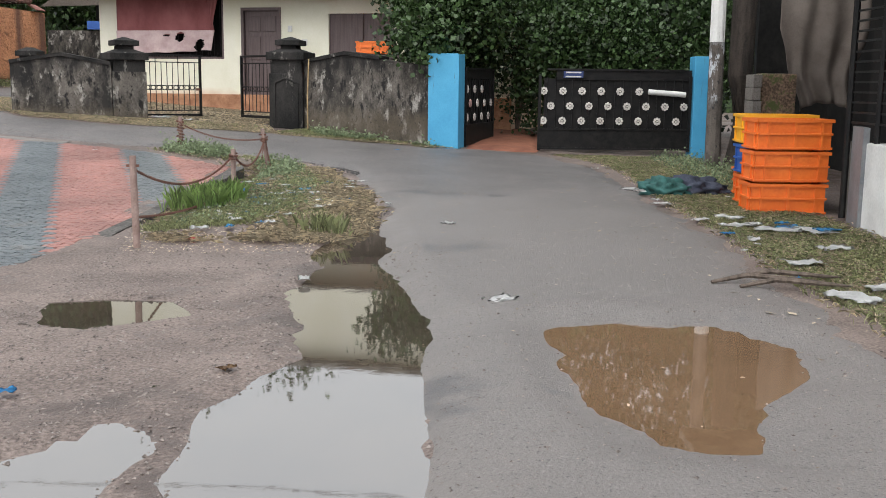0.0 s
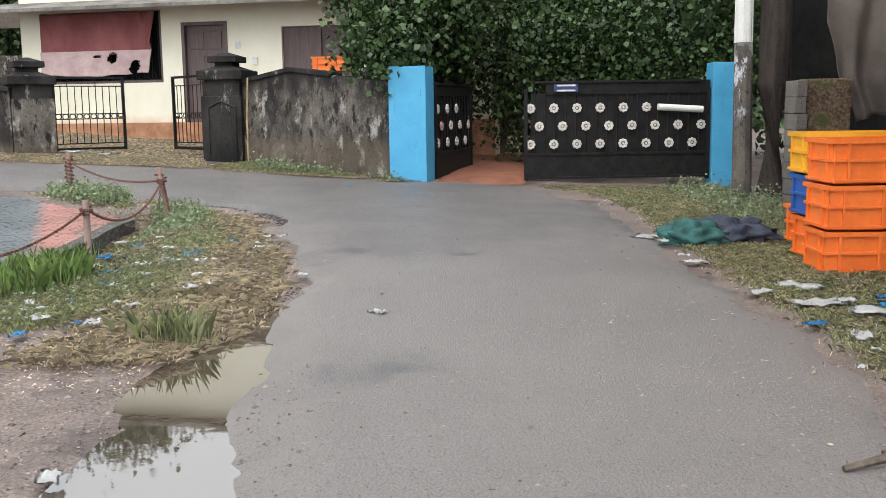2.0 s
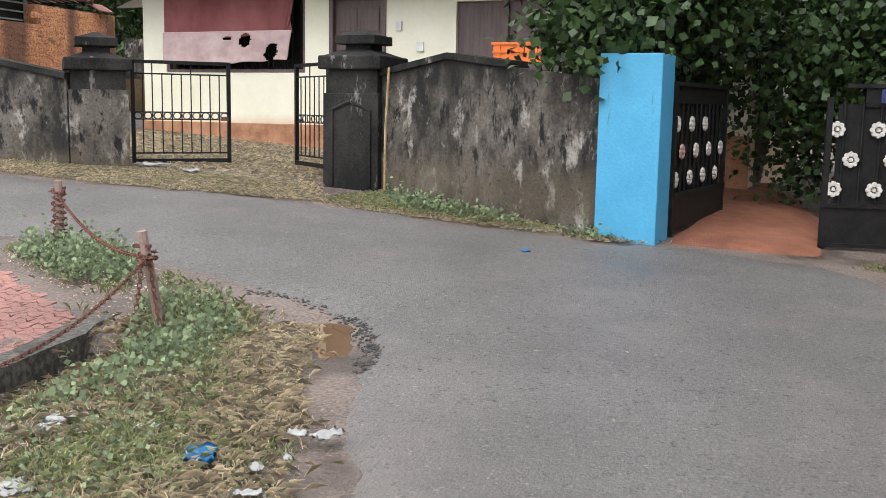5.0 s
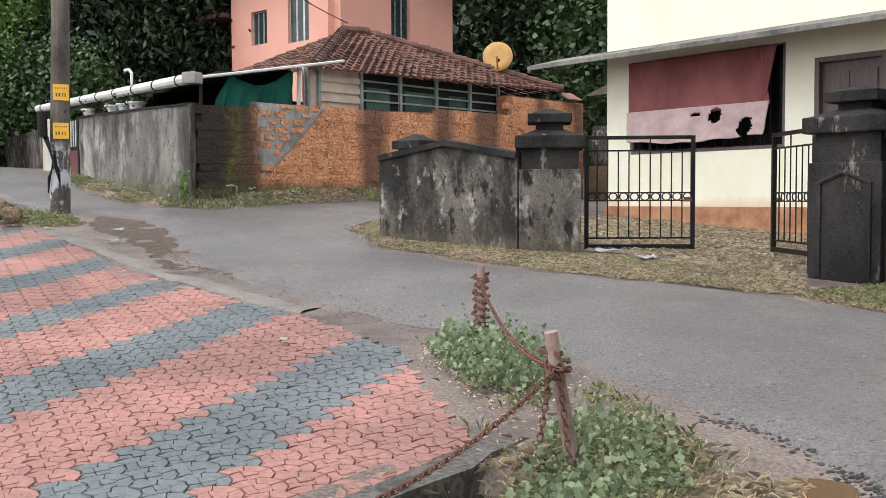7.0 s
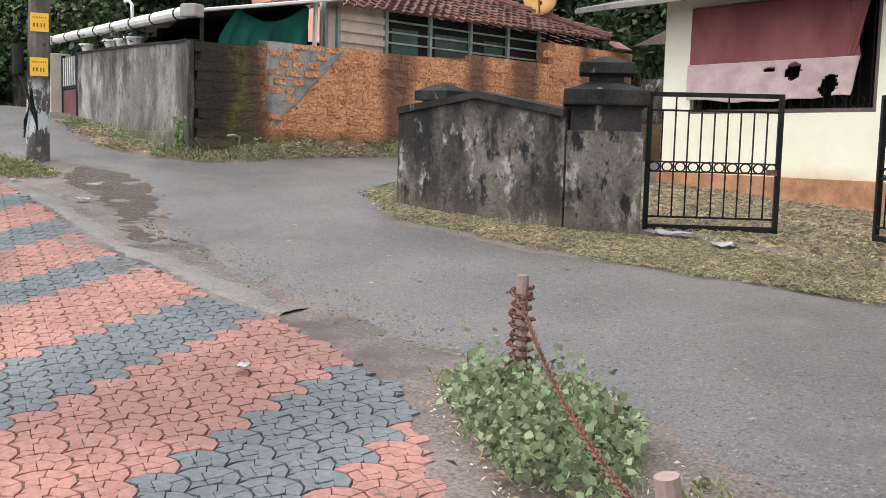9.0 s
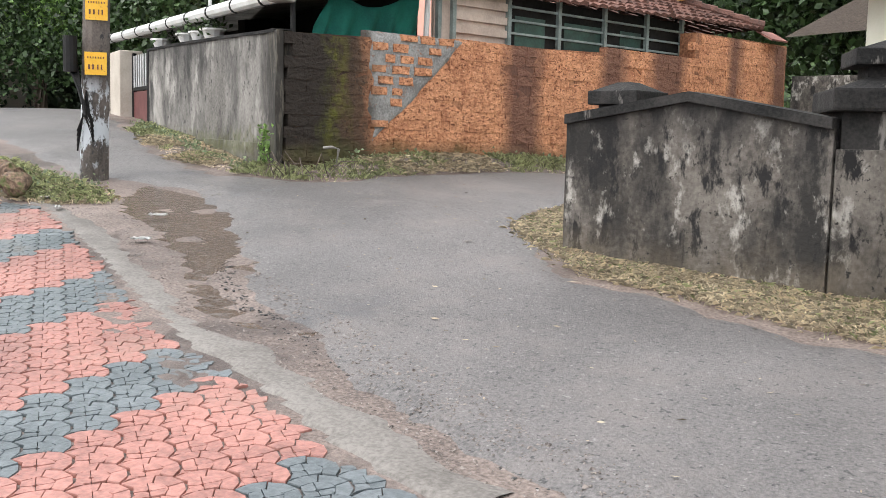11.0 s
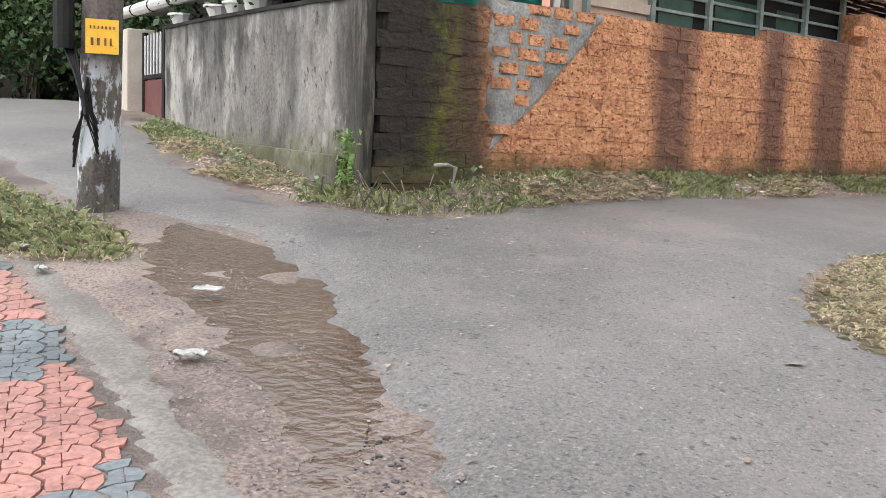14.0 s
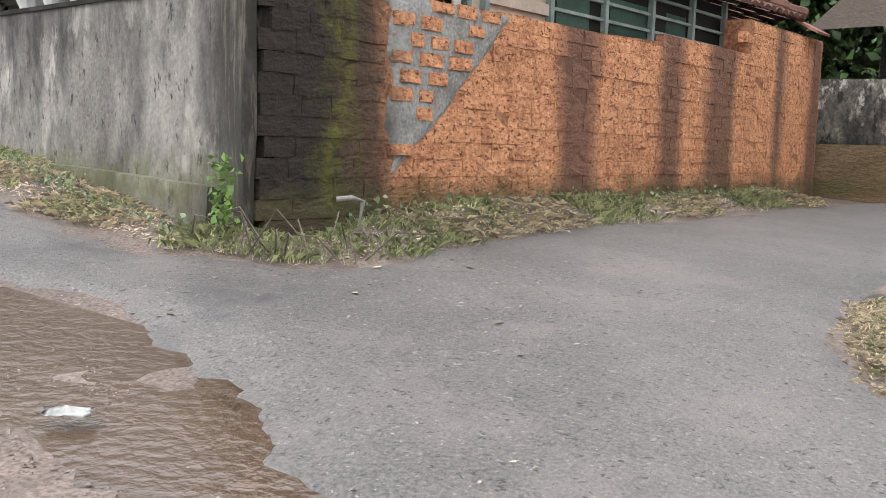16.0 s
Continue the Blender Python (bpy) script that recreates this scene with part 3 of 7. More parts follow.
axis_x = np.concatenate([[-600, -300, -150, -80, -50, -36, -30], np.arange(-26, 7.01, 0.1), [9, 12, 20, 40, 80, 150, 300, 600]])
axis_y = np.concatenate([[-600, -300, -150, -80, -40, -20, -10, -5], np.arange(-1, 24.01, 0.1), np.arange(24.5, 36, 0.5), [40, 50, 80, 150, 300, 600]])
tagged(sheet("ground", axis_x, axis_y, ground_height, SOIL), "wet brown gravelly soil with stones and mud", "ground", kind="structure")


def road_height(x, y):
    d = inside_distance(x, y, ROAD) + 0.3 * relief(x, y)
    z = gz(x, y) + 0.006 * rough2(x, y, 2.0)
    return carve(x, y, z) + 0.028 * np.tanh(d / 0.1)


tagged(sheet("road", np.arange(-34, 3.4, 0.09), np.arange(-8, 36.01, 0.09), road_height, ASPHALT, lambda x, y: inside_distance(x, y, ROAD) > -0.35), "worn dark grey asphalt road, damp and patched", "road", kind="structure")
for pname, level, poly in PUDDLES:
    px = [p[0] for p in poly]
    py = [p[1] for p in poly]
    tagged(sheet("puddle", np.arange(min(px) - 0.4, max(px) + 0.4, 0.08), np.arange(min(py) - 0.4, max(py) + 0.4, 0.08), lambda x, y, lv=level: np.full(x.shape, lv), WATER if pname in ("puddle_road", "puddle_islandside") else CLEARWATER, lambda x, y, pp=poly: inside_distance(x, y, pp) > -0.28), "still muddy brown rain puddle on the road", "puddle", "rain puddles")
tagged(sheet("water_stream", np.arange(-13.3, -4.0, 0.1), np.arange(15.6, 18.9, 0.1), lambda x, y: gz(x, y) - 0.011, STREAM, lambda x, y: inside_distance(x, y, STREAMBED) > -0.22), "shallow brown rainwater running along the road edge", "water", kind="structure")


def apron_height(x, y):
    d = -inside_distance(x, y, TILES)
    return gz(x, y) + 0.008 - 0.05 * np.clip((d - 0.16 + 0.16 * relief(x, y)) / 0.25, 0, 1) - 0.05 * np.clip(0.03 - d, 0, 0.03) / 0.03


tagged(sheet("pavement_apron", np.arange(-12.9, -5.9, 0.06), np.arange(15.2, 18.1, 0.06), apron_height, DAMPCEMENT, lambda x, y: (inside_distance(x, y, TILES) > -0.5) & (inside_distance(x, y, TILES) < 0.08)), "smooth damp cement edging along the pavers", "pavement", kind="structure")


# ---- compound walls ----
def wall_mesh(path, thick, levels=8, bump=0.012, step=0.2):
    """A wall along points (x, y, bottom, top), of a given thickness to the left of its path, with an uneven face."""
    bm = bmesh.new()
    line = []
    for (x0, y0, b0, t0), (x1, y1, b1, t1) in zip(path, path[1:]):
        n = max(1, int(math.hypot(x1 - x0, y1 - y0) / step))
        line += [(x0 + (x1 - x0) * i / n, y0 + (y1 - y0) * i / n, b0 + (b1 - b0) * i / n, t0 + (t1 - t0) * i / n) for i in range(n)]
    line.append(path[-1])
    rows = []
    for i, (x, y, b, t) in enumerate(line):
        x0, y0 = line[max(i - 1, 0)][:2]
        x1, y1 = line[min(i + 1, len(line) - 1)][:2]
        d = Vector((x1 - x0, y1 - y0)).normalized()
        nrm = Vector((-d.y, d.x))
        ring = []
        for k in range(levels + 1):
            z = b + (t - b) * k / levels
            off = bump * noise.noise(Vector((x * 2.3, y * 2.3, z * 2.3)))
            ring.append(bm.verts.new((x - nrm.x * off, y - nrm.y * off, z)))
        for k in range(levels, -1, -1):
            z = b + (t - b) * k / levels
            ring.append(bm.verts.new((x + nrm.x * thick, y + nrm.y * thick, z)))
        rows.append(ring)
    for a, c in zip(rows, rows[1:]):
        m = len(a)
        for k in range(m):
            bm.faces.new((a[k], c[k], c[(k + 1) % m], a[(k + 1) % m]))
    bm.faces.new(list(reversed(rows[0])))
    bm.faces.new(rows[-1])
    bmesh.ops.recalc_face_normals(bm, faces=bm.faces)
    return bm


def eased(ob):
    """Rounds off the facets of an uneven wall face, keeping its corners."""
    ob.data.polygons.foreach_set("use_smooth", [True] * len(ob.data.polygons))
    ob.data.set_sharp_from_angle(angle=radians(40))
    return ob


def gate_pillar(name, x, y, rz, width, base, shoulder, cap_low, cap_high, finial, label):
    """A masonry gate pillar: broad lower shaft with a niche, neck, moulded cap and stepped finial."""
    e = thing(name, label, "gate pillar", "gate pillars of the cream house")
    e.location = (x, y, base)
    e.rotation_euler = (0, 0, rz)
    w = width
    part("lower_shaft", B((0, w / 2, (shoulder - base) / 2 - 0.1), (w, w, shoulder - base + 0.2), bevel=0.015), BLACKWALL if "left" in name else PILLAR_BLACK, e)
    bm = bmesh.new()
    for sx in (-1, 1):
        box(bm, (sx * w * 0.34, -0.008, (shoulder - base) * 0.5), (0.05, 0.03, (shoulder - base) * 0.7))
        tube(bm, [(sx * w * 0.36, -0.006, (shoulder - base) * 0.84), (0, -0.006, (shoulder - base) * 0.93)], 0.02, 6)
    if "right" in name:
        part("panel_moulding", bm, PILLAR_BLACK, e)
    else:
        bm.free()
    part("neck", B((0, w / 2, (shoulder + cap_low) / 2 - base), (w * 0.92, w * 0.92, cap_low - shoulder + 0.02)), PILLAR_BLACK, e)
    bm = B((0, w / 2, (cap_low + cap_high) / 2 - base), (w * 1.13, w * 1.13, cap_high - cap_low), bevel=0.02)
    part("cap", bm, PILLAR_BLACK, e)
    bm = bmesh.new()
    bmesh.ops.create_cone(bm, cap_ends=True, segments=4, radius1=w * 0.74, radius2=w * 0.3, depth=0.08, matrix=Matrix.Translation((0, w / 2, cap_high - base + 0.035)) @ Matrix.Rotation(radians(45), 4, "Z"))
    box(bm, (0, w / 2, cap_high - base + 0.1), (w * 0.45, w * 0.45, 0.12))
    part("cap_slope", bm, PILLAR_BLACK, e)
    bm = B((0, w / 2, finial - base - 0.11), (w * 0.72, w * 0.72, 0.1), bevel=0.012)
    bmesh.ops.create_cone(bm, cap_ends=True, segments=4, radius1=w * 0.48, radius2=w * 0.06, depth=0.07, matrix=Matrix.Translation((0, w / 2, finial - base - 0.03)) @ Matrix.Rotation(radians(45), 4, "Z"))
    part("finial", bm, PILLAR_BLACK, e)
    return e


def coping(path, thick, out=0.035, high=0.06):
    p = [(x, y, t - 0.005, t + high) for x, y, b, t in path]
    d = Vector((p[-1][0] - p[0][0], p[-1][1] - p[0][1])).normalized()
    n = Vector((-d.y, d.x))
    return wall_mesh([(x - n.x * out, y - n.y * out, b, t) for x, y, b, t in p], thick + 2 * out, 1, 0.006)


LW = [(-8.32, 19.38, 0.5, 1.64), (-7.35, 19.4, 0.45, 1.79), (-6.4, 19.42, 0.4, 1.62)]
w1 = thing("wall_west", "mouldy grey plastered compound wall with a low gabled top", "wall", kind="structure")
eased(part("wall_body", wall_mesh(LW, 0.22), BLACKWALL, w1))
part("coping", coping(LW, 0.22), PILLAR_BLACK, w1)
gate_pillar("gate_pillar_left", -6.1, 19.6, radians(33), 0.66, 0.5, 1.5, 1.72, 1.86, 2.16, "grey and black mouldy masonry gate pillar with stepped finial")
e = thing("wall_pier", "small black weathered concrete pier head behind the compound wall", "wall pier")
part("shaft", B((-8.08, 19.78, 1.2), (0.3, 0.3, 1.3)), BLACKWALL, e)
bm = B((-8.08, 19.78, 1.83), (0.42, 0.42, 0.1), bevel=0.012)
bmesh.ops.create_cone(bm, cap_ends=True, segments=4, radius1=0.28, radius2=0.08, depth=0.07, matrix=Matrix.Translation((-8.08, 19.78, 1.91)) @ Matrix.Rotation(radians(45), 4, "Z"))
part("cap", bm, PILLAR_BLACK, e)

RW = [(-2.75, 19.7, 0.2, 1.7), (-1.9, 19.15, 0.2, 1.86), (-1.2, 18.65, 0.15, 1.76), (-0.3, 18.1, 0.1, 1.64)]
w2 = thing("wall_middle", "black and grey mouldy compound wall with a gabled top", "wall", kind="structure")
eased(part("wall_body", wall_mesh(RW, 0.22), BLACKWALL, w2))
part("coping", coping(RW[:3], 0.22), PILLAR_BLACK, w2)
gate_pillar("gate_pillar_right", -3.1, 19.66, radians(-10), 0.68, 0.3, 1.5, 1.76, 1.91, 2.2, "black mouldy masonry gate pillar with a niche and finial")
bm = bmesh.new()
tube(bm, [(-2.66, 19.5, 0.3), (-2.66, 19.52, 1.1), (-2.63, 19.54, 1.78)], 0.014)
solo("bamboo_stick", bm, STRAW, "thin pale stick leaning against the black pillar", "stick")


def barred_gate(name, a, b, low, high, label, bars=9):
    """An iron gate leaf: frame, bars and a row of rings."""
    e = thing(name, label, "gate", "iron gate leaves of the cream house")
    a, b = Vector(a), Vector(b)
    d = b - a
    ln = d.length
    e.location = (a.x, a.y, low)
    e.rotation_euler = (0, 0, math.atan2(d.y, d.x))
    h = high - low
    for nm, x in (("hinge_stile", 0.0), ("lock_stile", ln)):
        part(nm, B((x, 0, h / 2), (0.045, 0.045, h)), IRON, e)
    part("top_rail", B((ln / 2, 0, h - 0.02), (ln, 0.045, 0.04)), IRON, e)
    part("bottom_rail", B((ln / 2, 0, 0.03), (ln, 0.045, 0.05)), IRON, e)
    part("upper_rail", B((ln / 2, 0, h * 0.87), (ln, 0.02, 0.018)), IRON, e)
    part("lower_rail", B((ln / 2, 0, h * 0.1), (ln, 0.02, 0.018)), IRON, e)
    for z in (0.43, 0.5):
        part("ring_rail", B((ln / 2, 0, h * z), (ln, 0.02, 0.014)), IRON, e)
    for i in range(bars):
        x = ln * (i + 1) / (bars + 1)
        part("bar", rod(bmesh.new(), (x, 0, h * 0.1), (x, 0, h * (0.98 if i % 4 == 1 else 0.87)), 0.008, seg=6), IRON, e)
    for i in range(bars + 1):
        bm = bmesh.new()
        c = Vector((ln * (i + 0.5) / (bars + 1), -0.012, h * 0.465))
        tube(bm, [c + Vector((0.045 * math.cos(t), 0, 0.042 * math.sin(t))) for t in np.linspace(0, 2 * math.pi, 15)], 0.008, 5)
        part("ring", bm, IRON, e)
    part("latch", B((ln - 0.06, -0.03, h * 0.44), (0.09, 0.03, 0.05)), RUST, e)
    return e


barred_gate("iron_gate", (-6.0, 20.2), (-5.05, 20.87), 0.62, 1.87, "black iron gate leaf with bars and rings standing open")
barred_gate("iron_gate", (-3.4, 20.2), (-4.25, 21.15), 0.6, 1.87, "black iron gate leaf standing open beside the black pillar", 8)

# ---- blue gate ----
bp = thing("blue_pillar", "bright sky-blue painted square gate pillar with slight stains", "gate pillar")
part("shaft", B((0.02, 18.15, 0.96), (0.56, 0.48, 1.8), radians(-14), bevel=0.012), BLUE, bp)
bp2 = thing("blue_pillar", "sky-blue painted gate pillar behind the utility pole", "gate pillar")
part("shaft", B((4.72, 18.65, 0.9), (0.4, 0.4, 1.95), bevel=0.012), BLUE, bp2)


def flower_gate(a, b, low, high, cols, rows_y, label, top_step=False):
    """A sheet-iron gate leaf with rows of round flower medallions."""
    e = thing("flower_gate", label, "gate", "black gate leaves with medallions")
    a, b = Vector(a), Vector(b)
    d = b - a
    ln, h = d.length, high - low
    e.location = (a.x, a.y, low)
    e.rotation_euler = (0, 0, math.atan2(d.y, d.x))
    part("lower_panel", B((ln / 2, 0, h * 0.14), (ln, 0.03, h * 0.24)), IRON, e)
    part("upper_panel", B((ln / 2 + (0.16 if top_step else 0), 0.01, h * 0.93), (ln - (0.32 if top_step else 0), 0.03, h * 0.13)), IRON, e)
    for nm, x in (("left_stile", 0.02), ("right_stile", ln - 0.02)):
        part(nm, B((x, 0, h / 2 - (0.06 if top_step else 0)), (0.05, 0.05, h - (0.12 if top_step else 0))), IRON, e)
    for z in (0.03, 0.27, 0.99):
        part("rail", B((ln / 2, -0.012, h * z), (ln - (0.3 if top_step and z > 0.9 else 0), 0.045, 0.035)), IRON, e)
    part("backing_sheet", B((ln / 2 + (0.05 if top_step else 0), 0.03, h * 0.55), (ln - 0.1, 0.008, h * 0.66)), IRON, e)
    n = int(ln / 0.15)
    for i in range(1, n):
        part("bar", rod(bmesh.new(), (ln * i / n, 0.012, h * 0.26), (ln * i / n, 0.012, h * 0.9), 0.012, seg=6), IRON, e)
    for r, z in enumerate(rows_y):
        for i in range(cols):
            x = ln * (i + (0.5 if r % 2 else 0.12)) / cols + 0.05
            if x > ln - 0.06 or (z > 0.7 and x > ln * 0.74):
                continue
            bm = bmesh.new()
            for k in range(8):
                t = 2 * math.pi * k / 8
                c = Vector((x + 0.05 * math.cos(t), -0.012, h * z + 0.05 * math.sin(t)))
                bmesh.ops.create_cone(bm, cap_ends=True, segments=8, radius1=0.026, radius2=0.02, depth=0.02, matrix=Matrix.Translation(c) @ Matrix.Rotation(radians(90), 4, "X"))
            bmesh.ops.create_cone(bm, cap_ends=True, segments=8, radius1=0.022, radius2=0.016, depth=0.03, matrix=Matrix.Translation((x, -0.014, h * z)) @ Matrix.Rotation(radians(90), 4, "X"))
            tint = random.random()
            part("medallion", bm, FADEDPINK if tint < 0.14 else FADEDYELLOW if tint < 0.24 else FLOWERWHITE, e, "round pale cast flower medallion")
    return e, ln, h


gt, ln, h = flower_gate((1.7, 18.45), (4.5, 18.55), 0.14, 1.63, 8, (0.73, 0.55, 0.37), "wide black iron gate leaf with rows of white medallions, closed", True)
part("name_plate", B((0.62, -0.035, h * 0.93), (0.36, 0.012, 0.12)), material("plate_blue", (0.02, 0.04, 0.12), (0.04, 0.06, 0.18), 4, 30, 0.4, 0), gt, "small dark blue name plate")
for z in (0.955, 0.905):
    part("plate_writing", B((0.62, -0.043, h * z), (0.28, 0.004, 0.025)), FLOWERWHITE, gt)
part("pale_tube", rod(bmesh.new(), (2.0, -0.06, h * 0.73), (2.68, -0.06, h * 0.7), 0.05, seg=12), PIPE, gt, "white plastic pipe tied across the gate")
flower_gate((0.36, 18.4), (0.95, 20.2), 0.2, 1.63, 4, (0.73, 0.55, 0.37), "black iron gate leaf with medallions standing open")
p = [(0.3, 17.9), (1.7, 17.9), (2.1, 20), (2.2, 26), (0.6, 26), (0.5, 20)]
tagged(sheet("red_earth_path", np.arange(0.2, 2.3, 0.1), np.arange(17.7, 26, 0.1), lambda x, y: gz(x, y) + 0.03 + 0.02 * relief(x, y) + 0.05 * np.tanh((inside_distance(x, y, p) - 0.1) / 0.15) - 0.02, REDSOIL), "red earth path leading in past the gate", "path", kind="structure")

# ---- cream house ----
HA, HB = Vector((-8.66, 25.56)), Vector((1.5, 23.2))
hd = (HB - HA).normalized()
hang = math.atan2(hd.y, hd.x)
house = thing("cream_house", "single-storey cream-painted house with an orange plinth and concrete eave", "house")
house.location = (HA.x, HA.y, 0.0)
house.rotation_euler = (0, 0, hang)
HL = (HB - HA).length
hs = lambda x: (x - HA.x) / hd.x  # distance along the facade for a plan x
W_L, W_R, W_LOW, W_TOP = hs(-8.17), hs(-5.4), 1.88, 3.38
D_L, D_R, D_TOP = hs(-4.94), hs(-3.95), 3.1
E_L, E_R, E_LOW, E_TOP = hs(-2.78), hs(-1.2), 0.8, 2.95
ZT = 5.4


def facade(pieces):
    for x0, x1, z0, z1 in pieces:
        part("wall", B(((x0 + x1) / 2, 0.11, (z0 + z1) / 2), (x1 - x0, 0.22, z1 - z0)), WHITEPAINT, house)


facade([(0, W_L, 0.2, ZT), (W_L, W_R, 0.2, W_LOW), (W_L, W_R, W_TOP, ZT), (W_R, D_L, 0.2, ZT), (D_L, D_R, D_TOP, ZT), (D_L, D_R, 0.2, 0.95), (D_R, E_L, 0.2, ZT), (E_L, E_R, E_TOP, ZT), (E_L, E_R, 0.2, E_LOW), (E_R, HL, 0.2, ZT)])
part("side_wall", B((0.11, 3.22, 2.8), (0.22, 6.0, 5.2)), WHITEPAINT, house)
part("side_wall", B((HL - 0.11, 3.22, 2.8), (0.22, 6.0, 5.2)), WHITEPAINT, house)
part("back_wall", B((HL / 2, 6.1, 2.8), (HL, 0.22, 5.2)), WHITEPAINT, house)
part("roof_slab", B((HL / 2, 3.0, ZT + 0.06), (HL + 0.3, 6.6, 0.12)), EAVE, house)
part("plinth", B((HL / 2, -0.02, 0.66), (HL + 0.04, 0.05, 0.75), bevel=0.01), PLINTH, house, "faded orange painted plinth")
bm = bmesh.new()
v = [bm.verts.new(c) for c in ((-1.1, -0.8, 3.36), (HL, -0.8, 3.36), (HL, 0.0, 3.5), (-1.1, 0.0, 3.5), (-1.1, -0.8, 3.43), (HL, -0.8, 3.43), (HL, 0.0, 3.62), (-1.1, 0.0, 3.62))]
for f in ((0, 1, 2, 3), (7, 6, 5, 4), (0, 4, 5, 1), (1, 5, 6, 2), (2, 6, 7, 3), (3, 7, 4, 0)):
    bm.faces.new([v[i] for i in f])
part("eave_slab", bm, EAVE, house, "mould-stained concrete sun shade")
# near-black sheet painting the unlit rooms behind the facade
part("inner_backdrop", B((HL / 2, 1.2, 2.0), (HL - 0.5, 0.05, 3.2)), SHADE_BLACK, house)
door = part("door", B(((D_L + D_R) / 2, 0.1, (0.95 + D_TOP) / 2), (D_R - D_L - 0.12, 0.05, D_TOP - 0.95)), DARKDOOR, house, "closed brown panelled door")
for x, w, hh in ((D_L + 0.03, 0.07, 0), (D_R - 0.03, 0.07, 0)):
    part("door_jamb", B((x, 0.05, (0.95 + D_TOP) / 2), (w, 0.16, D_TOP - 0.95)), DARKDOOR, house)
part("door_lintel", B(((D_L + D_R) / 2, 0.05, D_TOP - 0.035), (D_R - D_L - 0.14, 0.16, 0.07)), DARKDOOR, house)
for dx in (-0.2, 0.2):
    for z, q in ((1.45, 0.55), (2.15, 0.55), (2.72, 0.36)):
        part("door_panel", B(((D_L + D_R) / 2 + dx, 0.068, z), (0.3, 0.025, q), bevel=0.008), DARKDOOR, door)
win2 = part("shutter", B(((E_L + E_R) / 2, 0.1, (E_LOW + E_TOP) / 2), (E_R - E_L, 0.05, E_TOP - E_LOW)), DARKDOOR, house, "closed brown wooden shutters")
part("shutter_post", B(((E_L + E_R) / 2, 0.06, (E_LOW + E_TOP) / 2), (0.06, 0.08, E_TOP - E_LOW)), DARKDOOR, win2)
for z, w in ((2.6, 0.1), (2.28, 0.12)):
    part("switch_box", B((hs(-3.72 if z > 2.5 else -3.36), -0.02, z), (w, 0.04, 0.14)), PAPER, house)

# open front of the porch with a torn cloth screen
# black sheet in the opening stands for the porch's shade
win = part("window_opening", B(((W_L + W_R) / 2, 0.5, (W_LOW + W_TOP) / 2), (W_R - W_L + 0.3, 0.03, W_TOP - W_LOW + 0.3)), SHADE_BLACK, house)
wf = bmesh.new()
for x in (W_L + 0.03, W_R - 0.03):
    box(wf, (x, 0.06, (W_LOW + W_TOP) / 2), (0.05, 0.08, W_TOP - W_LOW))
box(wf, ((W_L + W_R) / 2, 0.06, W_LOW + 0.03), (W_R - W_L - 0.1, 0.08, 0.05))
part("window_rim", wf, DARKDOOR, house)
for i in range(17):
    x = W_L + 0.14 + (W_R - W_L - 0.28) * i / 16
    part("window_bar", rod(bmesh.new(), (x, 0.1, W_LOW), (x, 0.1, W_TOP), 0.009, seg=6), IRON, house)
for i in range(9):
    bm = bmesh.new()
    c = Vector((W_L + 0.3 + (W_R - W_L - 0.6) * i / 8, 0.08, W_LOW + 0.14))
    tube(bm, [c + Vector((0.1 * math.cos(t), 0, 0.08 * math.sin(t))) for t in np.linspace(0, 2 * math.pi, 13)], 0.008, 5)
    part("scroll", bm, IRON, house)


def hanging_cloth(name, x0, x1, z0, z1, depth, mat, label, parent, folds=7, nx=60, nz=30, sag=0.0, holes=(), skew=0.0):
    bm = bmesh.new()
    grid = []
    for i in range(nx + 1):
        u = i / nx
        col = []
        for k in range(nz + 1):
            s = k / nz
            x = x0 + (x1 - x0) * u + skew * s * u
            z = z1 + (z0 - z1) * s - sag * math.sin(math.pi * u) * s + 0.05 * s * noise.noise(Vector((u * 5, 3.1, 0)))
            y = depth * (0.35 + 0.65 * s) * (math.sin(u * folds * 2 * math.pi + 2 * noise.noise(Vector((u * 3, s * 2, 1)))) + 0.8 * noise.noise(Vector((u * 6, s * 3, 7))))
            col.append(bm.verts.new((x, y, z)))
        grid.append(col)
    for i in range(nx):
        for k in range(nz):
            u, s = (i + 0.5) / nx, (k + 0.5) / nz
            if any(((u - hx) / rx) ** 2 + ((s - hz) / rz) ** 2 + 0.5 * noise.noise(Vector((u * 25, s * 25, 2))) < 1 for hx, hz, rx, rz in holes):
                continue
            bm.faces.new((grid[i][k], grid[i + 1][k], grid[i + 1][k + 1], grid[i][k + 1]))
    loose = [v for v in bm.verts if not v.link_faces]
    bmesh.ops.delete(bm, geom=loose, context="VERTS")
    bmesh.ops.solidify(bm, geom=bm.faces[:], thickness=0.004)
    return part(name, bm, mat, parent, label, smooth=True)


screen = thing("cloth_screen", "torn faded maroon and pink cloth screen hung across the porch", "cloth screen")
screen.matrix_world = Matrix.Translation((HA.x, HA.y, 0)) @ Matrix.Rotation(hang, 4, "Z") @ Matrix.Translation((0, -0.06, 0))
hanging_cloth("upper_cloth", W_L + 0.02, W_R - 0.42, 2.52, W_TOP - 0.02, 0.02, REDSCREEN, "faded maroon cloth", screen, 5, sag=0.06, skew=0.22)
lower = hanging_cloth("lower_cloth", W_L + 0.03, W_R - 0.18, 2.08, 2.56, 0.02, PALESCREEN, "dirty pale pink cloth with two holes", screen, 4, 80, 30, sag=0.05, holes=((0.66, 0.3, 0.045, 0.22), (0.52, 0.22, 0.03, 0.06), (0.87, 0.72, 0.05, 0.3)), skew=-0.1)
